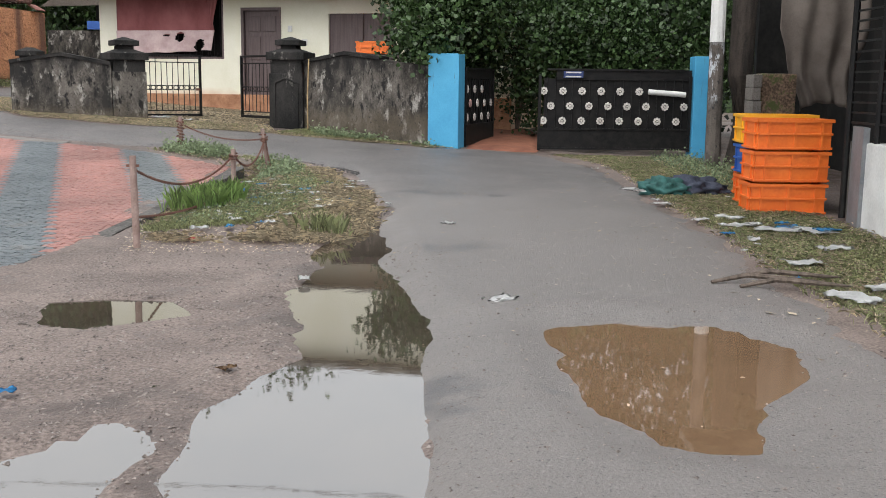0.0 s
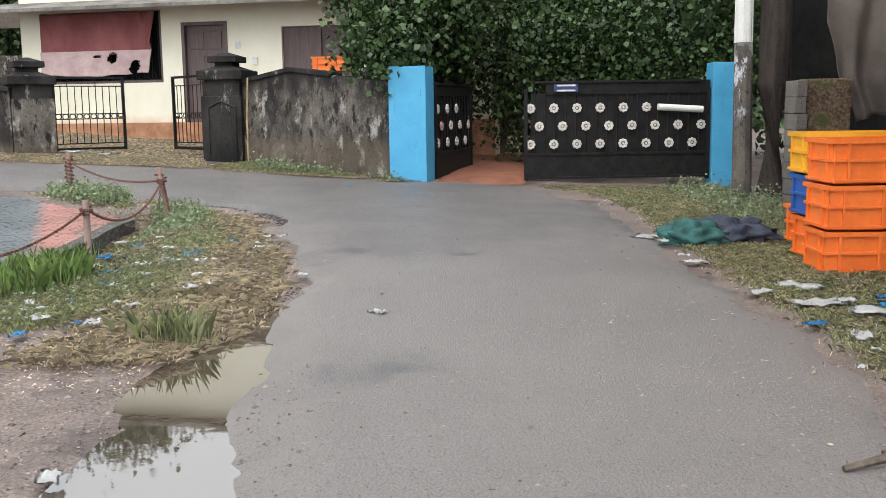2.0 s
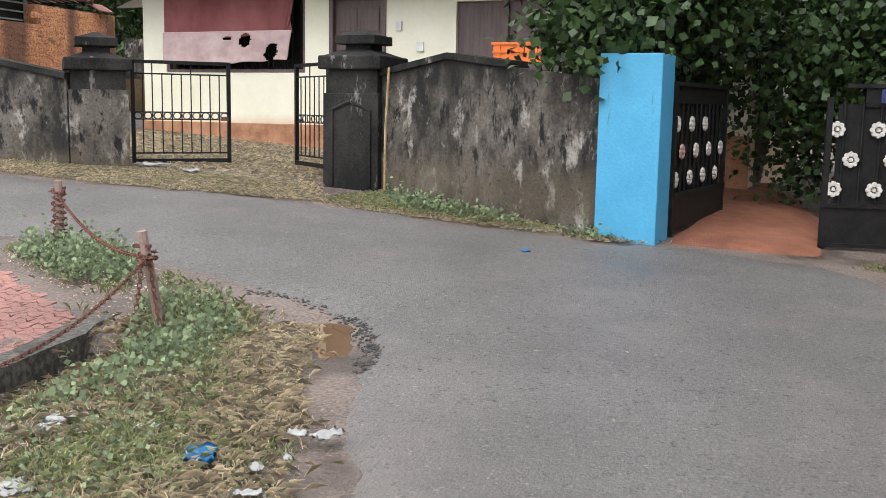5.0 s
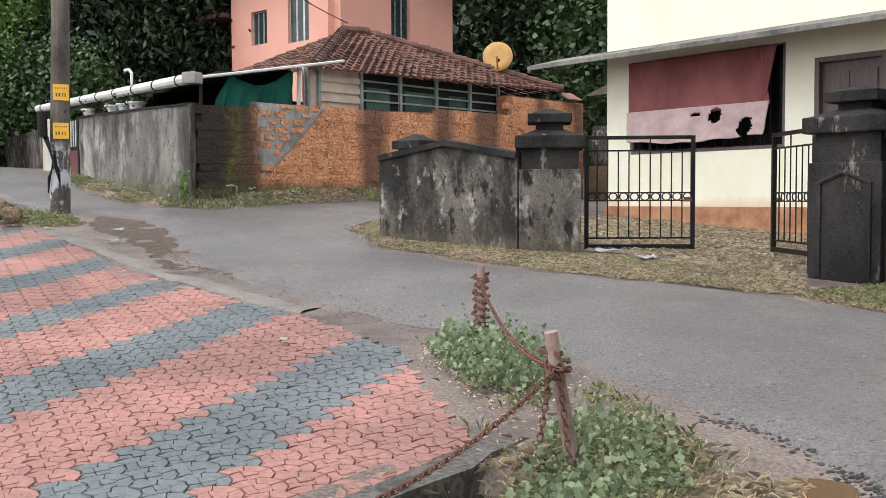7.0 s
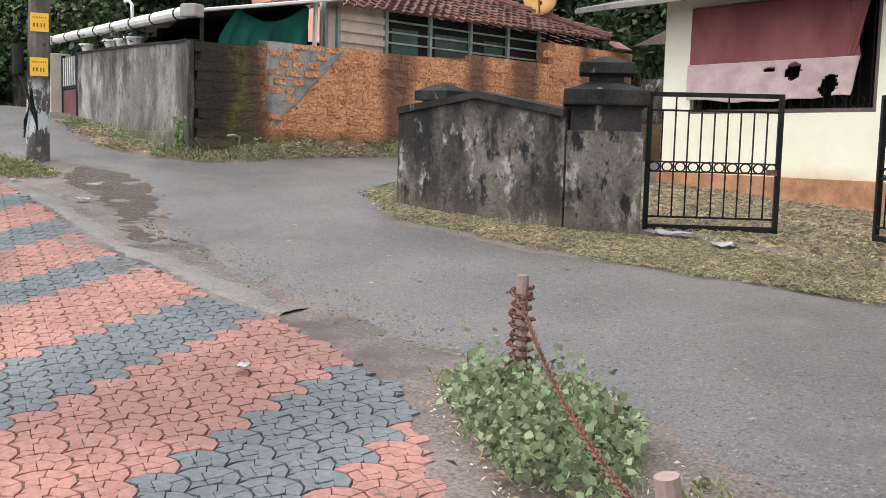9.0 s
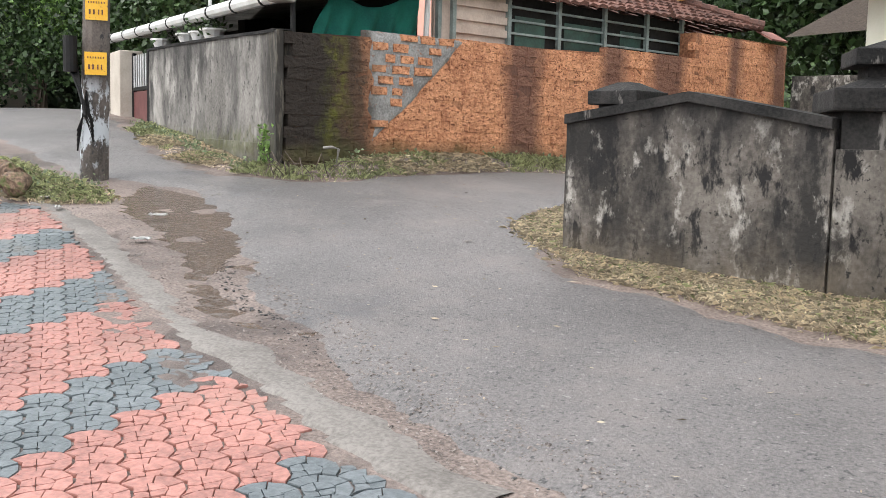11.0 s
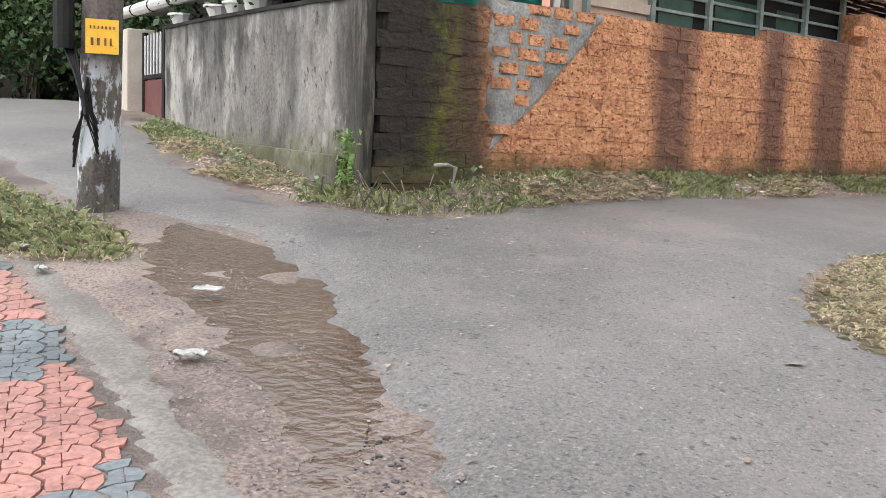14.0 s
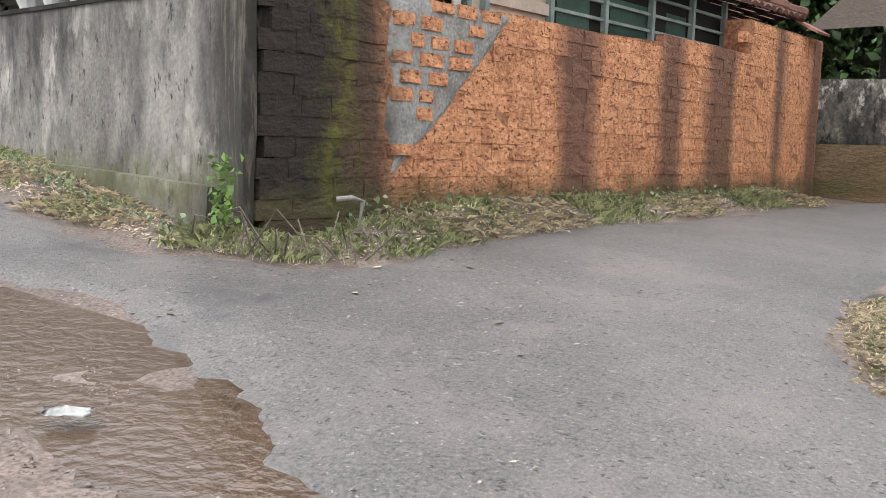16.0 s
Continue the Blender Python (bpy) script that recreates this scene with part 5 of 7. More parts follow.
def leaf_quads(centres, size, droop=0.3, narrow=0.45):
    """Folded diamond leaves turned at random."""
    n = len(centres)
    d = rng.normal(0, 1, (n, 3))
    d[:, 2] -= droop
    d /= np.linalg.norm(d, axis=1, keepdims=True)
    s = np.cross(d, rng.normal(0, 1, (n, 3)))
    s /= np.linalg.norm(s, axis=1, keepdims=True) + 1e-9
    nn = np.cross(d, s)
    ln = size * rng.uniform(0.6, 1.4, (n, 1))
    w = ln * narrow
    base, tip = centres - d * ln / 2, centres + d * ln / 2
    return np.stack([base, centres - s * w / 1.3 + nn * w * 0.25, tip, centres + s * w / 1.3 + nn * w * 0.25], 1).reshape(-1, 3)


for x in (-18.6, -17.0, -16.4, -15.75):
    t = (x + 12.98) / -6.12
    flower_pot(x, 20.33 + 1.93 * t + 0.1, 2.66 + 0.2 * t + 0.03, 0.9 + 0.25 * random.random())

# satellite dish on the roof
ds = thing("satellite_dish", "round buff satellite dish on the roof hip", "satellite dish")
dc = Vector((-13.1, 28.75, 4.28))
bm = bmesh.new()
bmesh.ops.create_uvsphere(bm, u_segments=24, v_segments=12, radius=0.7)
bmesh.ops.delete(bm, geom=[v for v in bm.verts if v.co.z > -0.56], context="VERTS")
bmesh.ops.transform(bm, matrix=Matrix.Translation(dc) @ (Vector((11.5, -17.5, 3)).to_track_quat("Z", "Y").to_matrix().to_4x4()) @ Matrix.Diagonal((0.95, 0.95, 0.6, 1)) @ Matrix.Translation((0, 0, 0.6)), verts=bm.verts)
bmesh.ops.solidify(bm, geom=bm.faces[:], thickness=0.02)
part("reflector", bm, BUFF, ds, smooth=True)
part("feed_arm", rod(bmesh.new(), dc + Vector((0.0, 0, -0.3)), dc + Vector((0.25, -0.4, -0.05)), 0.02), BUFF, ds)
part("mast", rod(bmesh.new(), dc + Vector((-0.1, 0.1, -0.7)), dc + Vector((0, 0.03, -0.05)), 0.03), IRON, ds)

# ---- pink house ----
ph = thing("pink_house", "two-storey pink house with white casement windows behind trees", "house")
PM, PL, PR = Vector((-18.1, 28.8)), Vector((-22.2, 29.2)), Vector((-18.7, 34.2))


def pink_face(a, b, wins, z0=2.0, z1=7.6):
    d = (b - a).normalized()
    ang = math.atan2(d.y, d.x)
    n = Vector((-d.y, d.x))
    ln = (b - a).length
    cuts = sorted(wins)
    x = 0.0
    bm = bmesh.new()
    pc = lambda x0, x1, za, zb: box(bm, (a.x + d.x * (x0 + x1) / 2 + n.x * 0.1, a.y + d.y * (x0 + x1) / 2 + n.y * 0.1, (za + zb) / 2), (x1 - x0, 0.2, zb - za), ang)
    for w0, w1, wz0, wz1 in cuts:
        pc(x, w0, z0, z1)
        pc(w0, w1, z0, wz0)
        pc(w0, w1, wz1, z1)
        x = w1
    pc(x, ln, z0, z1)
    part("wall", bm, PINK, ph)
    for w0, w1, wz0, wz1 in cuts:
        c = a + d * (w0 + w1) / 2 + n * 0.1
        wn_ = part("window", B((c.x, c.y, (wz0 + wz1) / 2), (w1 - w0, 0.04, wz1 - wz0), ang), GLASS, ph)
        for k in range(4):
            q = a + d * (w0 + (w1 - w0) * k / 3) + n * 0.06
            part("window_post", B((q.x, q.y, (wz0 + wz1) / 2), (0.07, 0.12, wz1 - wz0), ang), WHITEFRAME, wn_)
        for z in (wz0, wz1):
            q = a + d * (w0 + w1) / 2 + n * 0.055
            part("window_rail", B((q.x, q.y, z), (w1 - w0 + 0.08, 0.13, 0.07), ang), WHITEFRAME, wn_)


pink_face(PM, PL, [(0.75, 1.6, 5.2, 6.6), (2.5, 3.2, 5.3, 6.2)])
pink_face(PR, PM, [(2.3, 3.2, 5.45, 6.9)])
bm = bmesh.new()
for zb, ex in ((7.6, 0.75),):
    cx, cy = -20.6, 31.4
    v = [bm.verts.new(c) for c in ((-22.9 - ex, 28.9 - ex, zb), (-17.7 + ex, 28.5 - ex, zb), (-18.3 + ex, 34.6 + ex, zb), (-23.3 - ex, 34.6 + ex, zb), (cx, cy, zb + 1.6))]
    for f in ((0, 1, 4), (1, 2, 4), (2, 3, 4), (3, 0, 4), (3, 2, 1, 0)):
        bm.faces.new([v[i] for i in f])
part("roof", bm, ROOFTILE, ph)
part("low_eave", B((-22.9, 29.6, 6.25), (1.2, 1.6, 0.12), 0.0), ROOFTILE, ph)
# unseen filler block, near-black so the rooms count as unlit
part("core", B((-20.6, 31.8, 4.6), (3.4, 4.4, 5.6)), SHADE_BLACK, ph)
# cream house up the lane
lh = thing("lane_house", "low cream house up the lane", "house")
part("wall", B((-35, 24.3, 3.2), (5, 4, 2.8), 0.4), CREAM, lh)
part("roof", B((-35, 24.3, 4.7), (6, 5, 0.2), 0.4), EAVE, lh)
part("window", B((-32.55, 24.6, 3.4), (0.1, 0.8, 0.9), 0.4), DARKDOOR, lh)
bs = thing("block_stack", "stack of dark concrete blocks beside the lane", "block stack")
for i in range(5):
    for k in range(5 - i):
        part("block", B((-26.0 + 0.2 * i + 0.42 * k * 0.4, 21.9 - 0.9 * k * 0.4, 1.95 + 0.2 * i), (0.4, 0.35, 0.19), 0.4, bevel=0.01), BLACKWALL, bs)

# ---- back yard between the houses ----
by = thing("yard_wall", "dark block wall and thatched shed at the end of the side road", "shed")
part("wall", wall_mesh([(-12.3, 31.5, 0.8, 2.86), (-10.5, 31.5, 0.8, 2.85), (-8.7, 33.5, 0.8, 2.85), (-8.0, 37, 0.8, 2.85)], 0.25, 5, 0.03), BLACKWALL, by)
part("stone_footing", wall_mesh([(-12.2, 31.1, 0.9, 1.9), (-10.4, 31.1, 0.9, 1.9)], 0.3, 4, 0.08), LATERITE, by)
bm = bmesh.new()
for a in ((-12.4, 31.3, 3.55), (-6.0, 31.3, 3.75), (-6.0, 35, 5.0), (-12.4, 35, 4.8)):
    bm.verts.new(a)
bm.verts.ensure_lookup_table()
bm.faces.new([bm.verts[i] for i in range(4)])
bmesh.ops.solidify(bm, geom=bm.faces[:], thickness=0.08)
part("roof", bm, BARK, by)
# black sheet under the shed roof, its shade given as colour
part("back", B((-9.0, 35.2, 2.2), (6, 0.2, 3.4)), SHADE_BLACK, by)
part("blue_sheet", B((-10.6, 31.3, 3.0), (0.7, 0.3, 0.25), 0.2), BLUEPLASTIC, by)

# ---- shop corner by the crates ----
sh = thing("shop_front", "dark shop front with a grille, grey steel door and whitewashed plinth", "shop")
part("plinth", B((4.35, 7.6, 0.35), (0.6, 4.3, 0.9), bevel=0.02), SHOPWHITE, sh, "whitewashed plinth with dirty base")
part("steel_door", B((4.1, 9.92, 0.42), (0.06, 0.55, 1.05), radians(-12)), STEELGREY, sh)
part("corner_post", rod(bmesh.new(), (4.1, 10.25, 0.0), (4.1, 10.25, 3.4), 0.035), IRON, sh)
part("corner_post", rod(bmesh.new(), (4.1, 9.55, 0.8), (4.1, 9.55, 3.4), 0.03), IRON, sh)
for i in range(22):
    z = 0.98 + 0.1 * i
    part("grille_bar", B((4.11, 8.3, z), (0.02, 3.8, 0.02)), IRON, sh)
# black sheet behind the grille: the shop's inner shade put into colour
part("inside", B((4.9, 8.6, 1.7), (0.1, 6, 3.6)), SHADE_BLACK, sh)
part("goods", B((4.6, 9.4, 1.45), (0.3, 0.6, 0.35), bevel=0.03), material("red_goods", (0.3, 0.03, 0.03), (0.45, 0.06, 0.05), 6, 40, 0.5, 0), sh)
# added backdrop sheets, coloured near-black in place of the shade beside the shop
part("back_wall", B((6.7, 13.2, 1.8), (0.15, 9.0, 4.6)), SHADE_BLACK, sh)
part("end_wall", B((6.05, 17.6, 1.8), (1.4, 0.15, 4.6)), SHADE_BLACK, sh)
part("roof", B((5.0, 9.5, 3.5), (3.2, 8.5, 0.12)), EAVE, sh)
part("pale_board", B((4.25, 10.5, 0.4), (0.12, 0.04, 0.75)), CONCRETE, sh)
cl = thing("tarpaulin", "grey-brown tarpaulin hanging in folds from the shop roof", "tarpaulin")
cl.matrix_world = Matrix.Translation((5.0, 15.35, 0))
tarp = hanging_cloth("sheet", 0.0, 1.35, 0.98, 3.7, 0.07, TARP, "", cl, 3, 60, 40, sag=-0.12)
for v in tarp.data.vertices:
    low = min(1, max(0, (2.2 - v.co.z) / 1.2))
    v.co.x += low * (0.32 - 0.62 * v.co.x / 1.35) + 0.05 * low * math.sin(v.co.z * 7)
    v.co.y += 0.1 * low * math.sin(v.co.x * 9 + v.co.z * 2)
bpst = thing("block_pier", "short pier of weathered concrete blocks with an old stump behind", "pier")
for i in range(8):
    part("block", B((4.58 + 0.008 * (i % 2), 15.1, 0.09 + 0.19 * i), (0.13, 0.36, 0.186), 0.03 * (i % 3), bevel=0.012), DAMPCEMENT, bpst)
part("side_wall", B((4.92, 15.14, 0.77), (0.54, 0.3, 1.52), bevel=0.03), LATERITE_ROCK, bpst, "brown weathered masonry")
part("trunk", tube(bmesh.new(), [(4.86, 16.7, -0.1), (4.84, 16.7, 1.5), (4.88, 16.72, 4.4)], [0.25, 0.2, 0.19], 12), material("dark_trunk", (0.012, 0.009, 0.007), (0.045, 0.034, 0.027), 5, 40, 0.9, 0.8, stretch=(2, 2, 0.4)), bpst)


# ---- plants ----
def tree(name, label, base, trunk_top, blobs, count, size, mat, trunk_r=0.18, narrow=0.45, droop=0.3, category="tree"):
    """A tapered trunk with limbs and a crown of loose leaf clumps."""
    e = thing(name, label, category)
    base, top = Vector(base), Vector(trunk_top)
    bm = bmesh.new()
    tube(bm, [base, base.lerp(top, 0.5) + Vector((0.1, -0.06, 0)), top], [trunk_r, trunk_r * 0.75, trunk_r * 0.5], 9)
    for c, r in blobs:
        c = Vector(c)
        tube(bm, [base.lerp(top, 0.75), top.lerp(c, 0.5) + Vector((0, 0, 0.1)), c], [trunk_r * 0.45, trunk_r * 0.25, trunk_r * 0.08], 6)
    part("trunk", bm, BARK, e)
    vol = np.array([r[0] * r[1] * r[2] for c, r in blobs]) ** 0.75
    verts = []
    for (c, r), n in zip(blobs, (count * vol / vol.sum()).astype(int)):
        k = max(6, n // 45)
        d = rng.normal(0, 1, (k, 3))
        d /= np.linalg.norm(d, axis=1, keepdims=True)
        clump = np.array(c) + d * np.array(r) * (rng.random((k, 1)) ** 0.4)
        pts = np.repeat(clump, n // k + 1, 0)[:n]
        pts = pts + rng.normal(0, 1, (len(pts), 3)) * size * 2.2
        verts.append(leaf_quads(pts, size, droop, narrow))
    crown = soup("crown", np.concatenate(verts), 4, mat)
    crown.parent = e
    return e


tree("hedge_tree", "dense dark green bush overhanging the blue pillar", (-0.3, 19.8, 0.2), (-0.2, 19.8, 2.0),
     [((-0.35, 19.2, 2.7), (0.6, 0.6, 0.6)), ((-0.3, 18.6, 2.35), (0.5, 0.5, 0.42)), ((-0.45, 18.05, 2.1), (0.35, 0.3, 0.25)), ((0.2, 19.6, 3.0), (1.2, 0.8, 1.1)), ((-0.6, 20.2, 3.4), (1.0, 0.7, 0.7)), ((-0.1, 18.4, 2.05), (0.4, 0.45, 0.3)), ((0.1, 21.0, 2.4), (1.2, 1.0, 1.4))], 16000, 0.1, LEAF_MID, 0.09, 0.62, category="bush")
tree("garden_tree", "dark leafy garden trees behind the black gate", (1.6, 24.0, 0.2), (1.8, 24.0, 2.4),
     [((0.6, 23.0, 2.6), (1.5, 1.2, 1.6)), ((2.6, 23.5, 2.8), (1.8, 1.2, 1.6)), ((4.6, 23.0, 2.6), (1.6, 1.2, 1.7)), ((1.5, 25.0, 4.2), (2.5, 1.5, 1.3)), ((4.5, 25.0, 4.4), (2.5, 1.5, 1.5))], 26000, 0.12, LEAF_DARK, 0.15, 0.5)
tree("garden_tree", "leafy shrubs close behind the black gate", (3.2, 20.6, 0.1), (3.2, 20.6, 1.2),
     [((2.4, 20.6, 2.0), (0.8, 0.5, 0.9)), ((3.6, 20.5, 2.1), (1.1, 0.5, 1.0)), ((5.3, 20.4, 2.4), (0.9, 0.7, 1.3)), ((2.9, 21.5, 3.0), (1.6, 0.6, 0.9)), ((1.9, 21.4, 1.3), (0.5, 0.5, 0.9))], 15000, 0.1, LEAF_MID, 0.07, 0.55, category="bush")
tree("garden_tree", "tall dark trees far behind the garden", (3, 32, 0.2), (3, 32, 4),
     [((-1.5, 31, 4.6), (2.5, 1.5, 2.6)), ((2.5, 31, 3.5), (3, 1.5, 3.4)), ((6.5, 30, 3.5), (3, 1.5, 3.6)), ((10, 28, 3.5), (3, 1.5, 3.6))], 15000, 0.2, LEAF_DARK, 0.3, 0.5)
tree("tall_tree", "tall dark trees rising behind the black gate", (5.5, 27.5, 0.1), (5.5, 27.5, 5),
     [((3.0, 26.5, 7.2), (2.3, 1.6, 2.2)), ((6.0, 26.5, 7.8), (2.4, 1.6, 2.6)), ((9.0, 25.5, 7.0), (2.4, 1.6, 3.0)), ((4.5, 27.5, 10), (3, 1.8, 2.2)), ((7.5, 21.5, 4.6), (1.8, 1.6, 2.4)), ((8.5, 18, 5.0), (1.8, 2, 2.6))], 34000, 0.17, LEAF_DARK, 0.3, 0.5)
tree("mango_tree", "big dark mango tree with drooping leaves behind the lane wall", (-27, 29.5, 1.5), (-27, 29.5, 5),
     [((-27.5, 29, 6.0), (2.6, 1.8, 2.4)), ((-24.6, 28.6, 5.6), (1.8, 1.5, 2.0)), ((-26, 28, 8.2), (3.2, 2, 2)), ((-24.4, 29.5, 8.2), (1.8, 1.6, 2.0)), ((-29.5, 28.5, 4.4), (2, 1.6, 1.6))], 26000, 0.26, LEAF_DARK, 0.35, 0.26, 0.9)
tree("lane_tree", "light feathery green trees beside the lane", (-30.5, 25.6, 1.5), (-30.5, 25.6, 5),
     [((-31, 25.4, 6.2), (2.3, 1.8, 1.7)), ((-29.2, 25.3, 5.0), (1.7, 1.3, 1.3)), ((-32, 25, 8.2), (2.6, 2, 1.6)), ((-28.2, 25.6, 4.2), (1.2, 1.0, 1.0)), ((-33.5, 24.5, 4.8), (2.0, 1.5, 1.5)), ((-28.6, 26, 7.4), (1.5, 1.3, 1.3))], 24000, 0.15, LEAF_LIGHT, 0.25, 0.4)
tree("lane_tree", "mid-green tree over the lane wall", (-24.8, 25.2, 1.5), (-24.8, 25.2, 3.6),
     [((-24.8, 25.3, 4.2), (1.5, 0.9, 1.1)), ((-23.0, 24.9, 3.8), (1.0, 0.7, 0.8)), ((-26.6, 25.8, 4.4), (1.3, 0.9, 1.0))], 9000, 0.14, LEAF_MID, 0.14, 0.45)
tree("lane_bush", "dark bushes at the bend of the lane", (-27.5, 22.6, 1.6), (-27.5, 22.6, 2.4),
     [((-27.6, 22.8, 3.2), (1.2, 0.8, 0.9)), ((-26.2, 23.6, 3.2), (1.0, 0.7, 0.8)), ((-29.5, 22.6, 3.0), (1.2, 0.8, 0.9)), ((-26.8, 23.0, 4.6), (1.3, 0.8, 0.9)), ((-31, 22, 4.0), (1.6, 1.2, 1.8))], 12000, 0.12, LEAF_MID, 0.1, 0.5, category="bush")
tree("back_tree", "tall bright green trees behind the tiled house", (-12.5, 41, 1), (-12.5, 41, 6),
     [((-15.5, 40, 6.0), (3.0, 2, 2.8)), ((-11.5, 40, 6.5), (3.2, 2, 3.2)), ((-13, 40, 9.5), (4, 2, 2)), ((-10, 38, 4.2), (2.2, 1.5, 1.8)), ((-17.5, 42, 9), (3, 2, 3)), ((-7.5, 39, 5), (3, 1.5, 3)), ((-12, 43, 5), (6, 1.5, 4)), ((-7, 42, 8), (3, 1.5, 3))], 46000, 0.26, LEAF_MID, 0.35, 0.42)
tree("back_tree", "dark trees closing the view behind the houses", (-32, 42, 1), (-32, 42, 6),
     [((-34, 38, 6), (5, 2, 4.5)), ((-28, 40, 8), (5, 2, 5)), ((-40, 32, 6), (4, 4, 5)), ((-22, 44, 8), (5, 2, 5)), ((-44, 26, 5), (4, 5, 5)), ((-26, 36, 5), (4, 1.5, 4)), ((-31, 33, 7), (4, 1.5, 4)), ((-35, 29, 9), (3, 2, 4)), ((-35, 26, 3.0), (3, 2, 2.2)), ((-36, 22, 3.0), (3, 3, 2.4))], 52000, 0.36, LEAF_DARK, 0.4, 0.45)


def hillside(cx, cy, radius, a0, a1, high):
    """A bumpy slope of distant tree crowns, far beyond the houses."""
    verts, faces = [], []
    na, nh = 260, 34
    for i in range(na + 1):
        a = radians(a0 + (a1 - a0) * i / na)
        for k in range(nh + 1):
            t = k / nh
            r = radius + 14 * t
            x, y = cx + r * math.cos(a), cy + r * math.sin(a)
            z = -1 + high * t * (0.85 + 0.3 * noise.noise(Vector((x * 0.06, y * 0.06, 2))))
            b = noise.noise(Vector((x * 0.45, y * 0.45, z * 0.45))) + 0.6 * noise.noise(Vector((x * 1.3, y * 1.3, z * 1.3)))
            verts.append((x - 1.6 * b * math.cos(a), y - 1.6 * b * math.sin(a), z + 0.9 * b))
    for i in range(na):
        for k in range(nh):
            o = i * (nh + 1) + k
            faces.append((o, o + 1, o + nh + 2, o + nh + 1))
    me = mesh_from("backdrop", verts, faces)
    me.materials.append(HILLGREEN)
    tagged(new("backdrop", me), "dark green wooded slope behind the houses", "woods", kind="structure")


HILLGREEN = material("distant_woods", (0.01, 0.02, 0.008), (0.06, 0.1, 0.03), 0.8, 6, 0.9, 1.0, grain_mix=1.4, contrast=(0.3, 0.75), bump_size=3)
hillside(-5, 10, 50, 20, 190, 20)


def tufts(name, label, pts, height, mat, blades=9, spread=0.06, width=0.008, category="grass", flat=False, upright=False):
    """Grass tufts as narrow bent blades."""
    n = len(pts) * blades
    c = np.repeat(np.asarray(pts, float), blades, 0)
    c[:, :2] += rng.normal(0, spread, (n, 2))
    a = rng.uniform(0, 2 * np.pi, n)
    lean = rng.uniform(0.9, 2.6, n) if flat else rng.uniform(0.05, 0.6, n) if upright else rng.uniform(0.2, 1.3, n)
    h = height * rng.uniform(0.4, 1.2, n)
    d = np.stack([np.cos(a), np.sin(a), np.zeros(n)], 1)
    s = np.stack([-np.sin(a), np.cos(a), np.zeros(n)], 1) * width
    mid = c + d * (h * lean * 0.35)[:, None] + np.array([0, 0, 1]) * (h * 0.6)[:, None]
    tip = c + d * (h * lean)[:, None] + np.array([0, 0, 1]) * (h * np.clip(1.05 - 0.35 * lean, 0.25, 1))[:, None]
    q = np.stack([c - s, c + s, mid + s * 0.8, tip, mid - s * 0.8], 1).reshape(-1, 3)
    return tagged(soup(name, q, 5, mat), label, category, kind="stuff")


def scatter(poly, n, edge=0.05):
    p = np.array(poly)
    lo, hi = p.min(0), p.max(0)
    out = np.zeros((0, 2))
    while len(out) < n:
        q = lo + rng.random((n * 3, 2)) * (hi - lo)
        q = q[inside_distance(q[:, 0], q[:, 1], poly) > edge * rng.random(len(q))]
        out = np.concatenate([out, q])
    return out[:n]


def on_ground(q, up=0.0):
    return np.column_stack([q, ground_height(q[:, 0], q[:, 1]) + up])


VERGE_E = [(2.5, 4.0), (2.4, 6.4), (2.55, 8.6), (2.6, 12.2), (2.7, 14.5), (2.6, 16.4), (1.9, 17.6), (4.4, 18.3), (4.6, 16), (4.3, 13.5), (3.9, 10.2), (3.9, 9.6), (3.9, 4)]
VERGE_N = [(0.3, 17.95), (-1.2, 18.1), (-2.3, 18.4), (-3.1, 18.7), (-2.7, 19.6), (-1.9, 19.1), (-1.2, 18.5), (-0.35, 17.85)]
VERGE_W = [(-3.2, 18.65), (-5.2, 18.6), (-6.6, 18.75), (-7.6, 18.85), (-8.55, 19.4), (-9.1, 19.85), (-9.5, 20.8), (-9.6, 21.8), (-8.6, 21.4), (-8.45, 19.4), (-6.4, 19.4), (-5.6, 19.8), (-3.6, 19.7)]
YARD = [(-5.6, 20.1), (-3.6, 20.0), (-3.5, 23.8), (-8.4, 25.3), (-8.2, 21.5)]
POLE_ISLE = [(-15.6, 18.5), (-13.2, 18.3), (-12.3, 18.0), (-12.6, 17.6), (-13.6, 17.45), (-16.5, 16.5), (-18.5, 18.6)]


def patchy(q, scale, low, shift=0.0):
    """Keeps the points that fall in uneven patches."""
    return q[rough2(q[:, 0] + shift, q[:, 1], scale) + 0.5 * rough2(q[:, 0], q[:, 1] + shift, scale * 2.7) > low]


def fallen(name, label, q, size, mat, up=0.012):
    """Dead leaves and scraps of stalk lying almost flat."""
    n = len(q)
    c = on_ground(q, up)
    a = rng.uniform(0, 2 * np.pi, n)
    ln, w = size * rng.uniform(0.4, 1.3, n), size * rng.uniform(0.12, 0.4, n)
    d = np.stack([np.cos(a) * ln, np.sin(a) * ln, rng.normal(0, 0.25, n) * ln], 1) / 2
    e = np.stack([-np.sin(a) * w, np.cos(a) * w, rng.normal(0, 0.3, n) * w], 1) / 2
    v = np.stack([c - d, c - e + np.array([0, 0, 0.004]), c + d, c + e], 1).reshape(-1, 3)
    return tagged(soup(name, v, 4, mat), label, "leaf litter", kind="stuff")


GREEN_SIDE = [(-2.6, 8.6), (-1.9, 8.9), (-1.35, 10.2), (-1.4, 11.8), (-1.75, 13.1), (-2.1, 14.2), (-2.7, 14.4), (-2.45, 13.5), (-2.4, 12)]
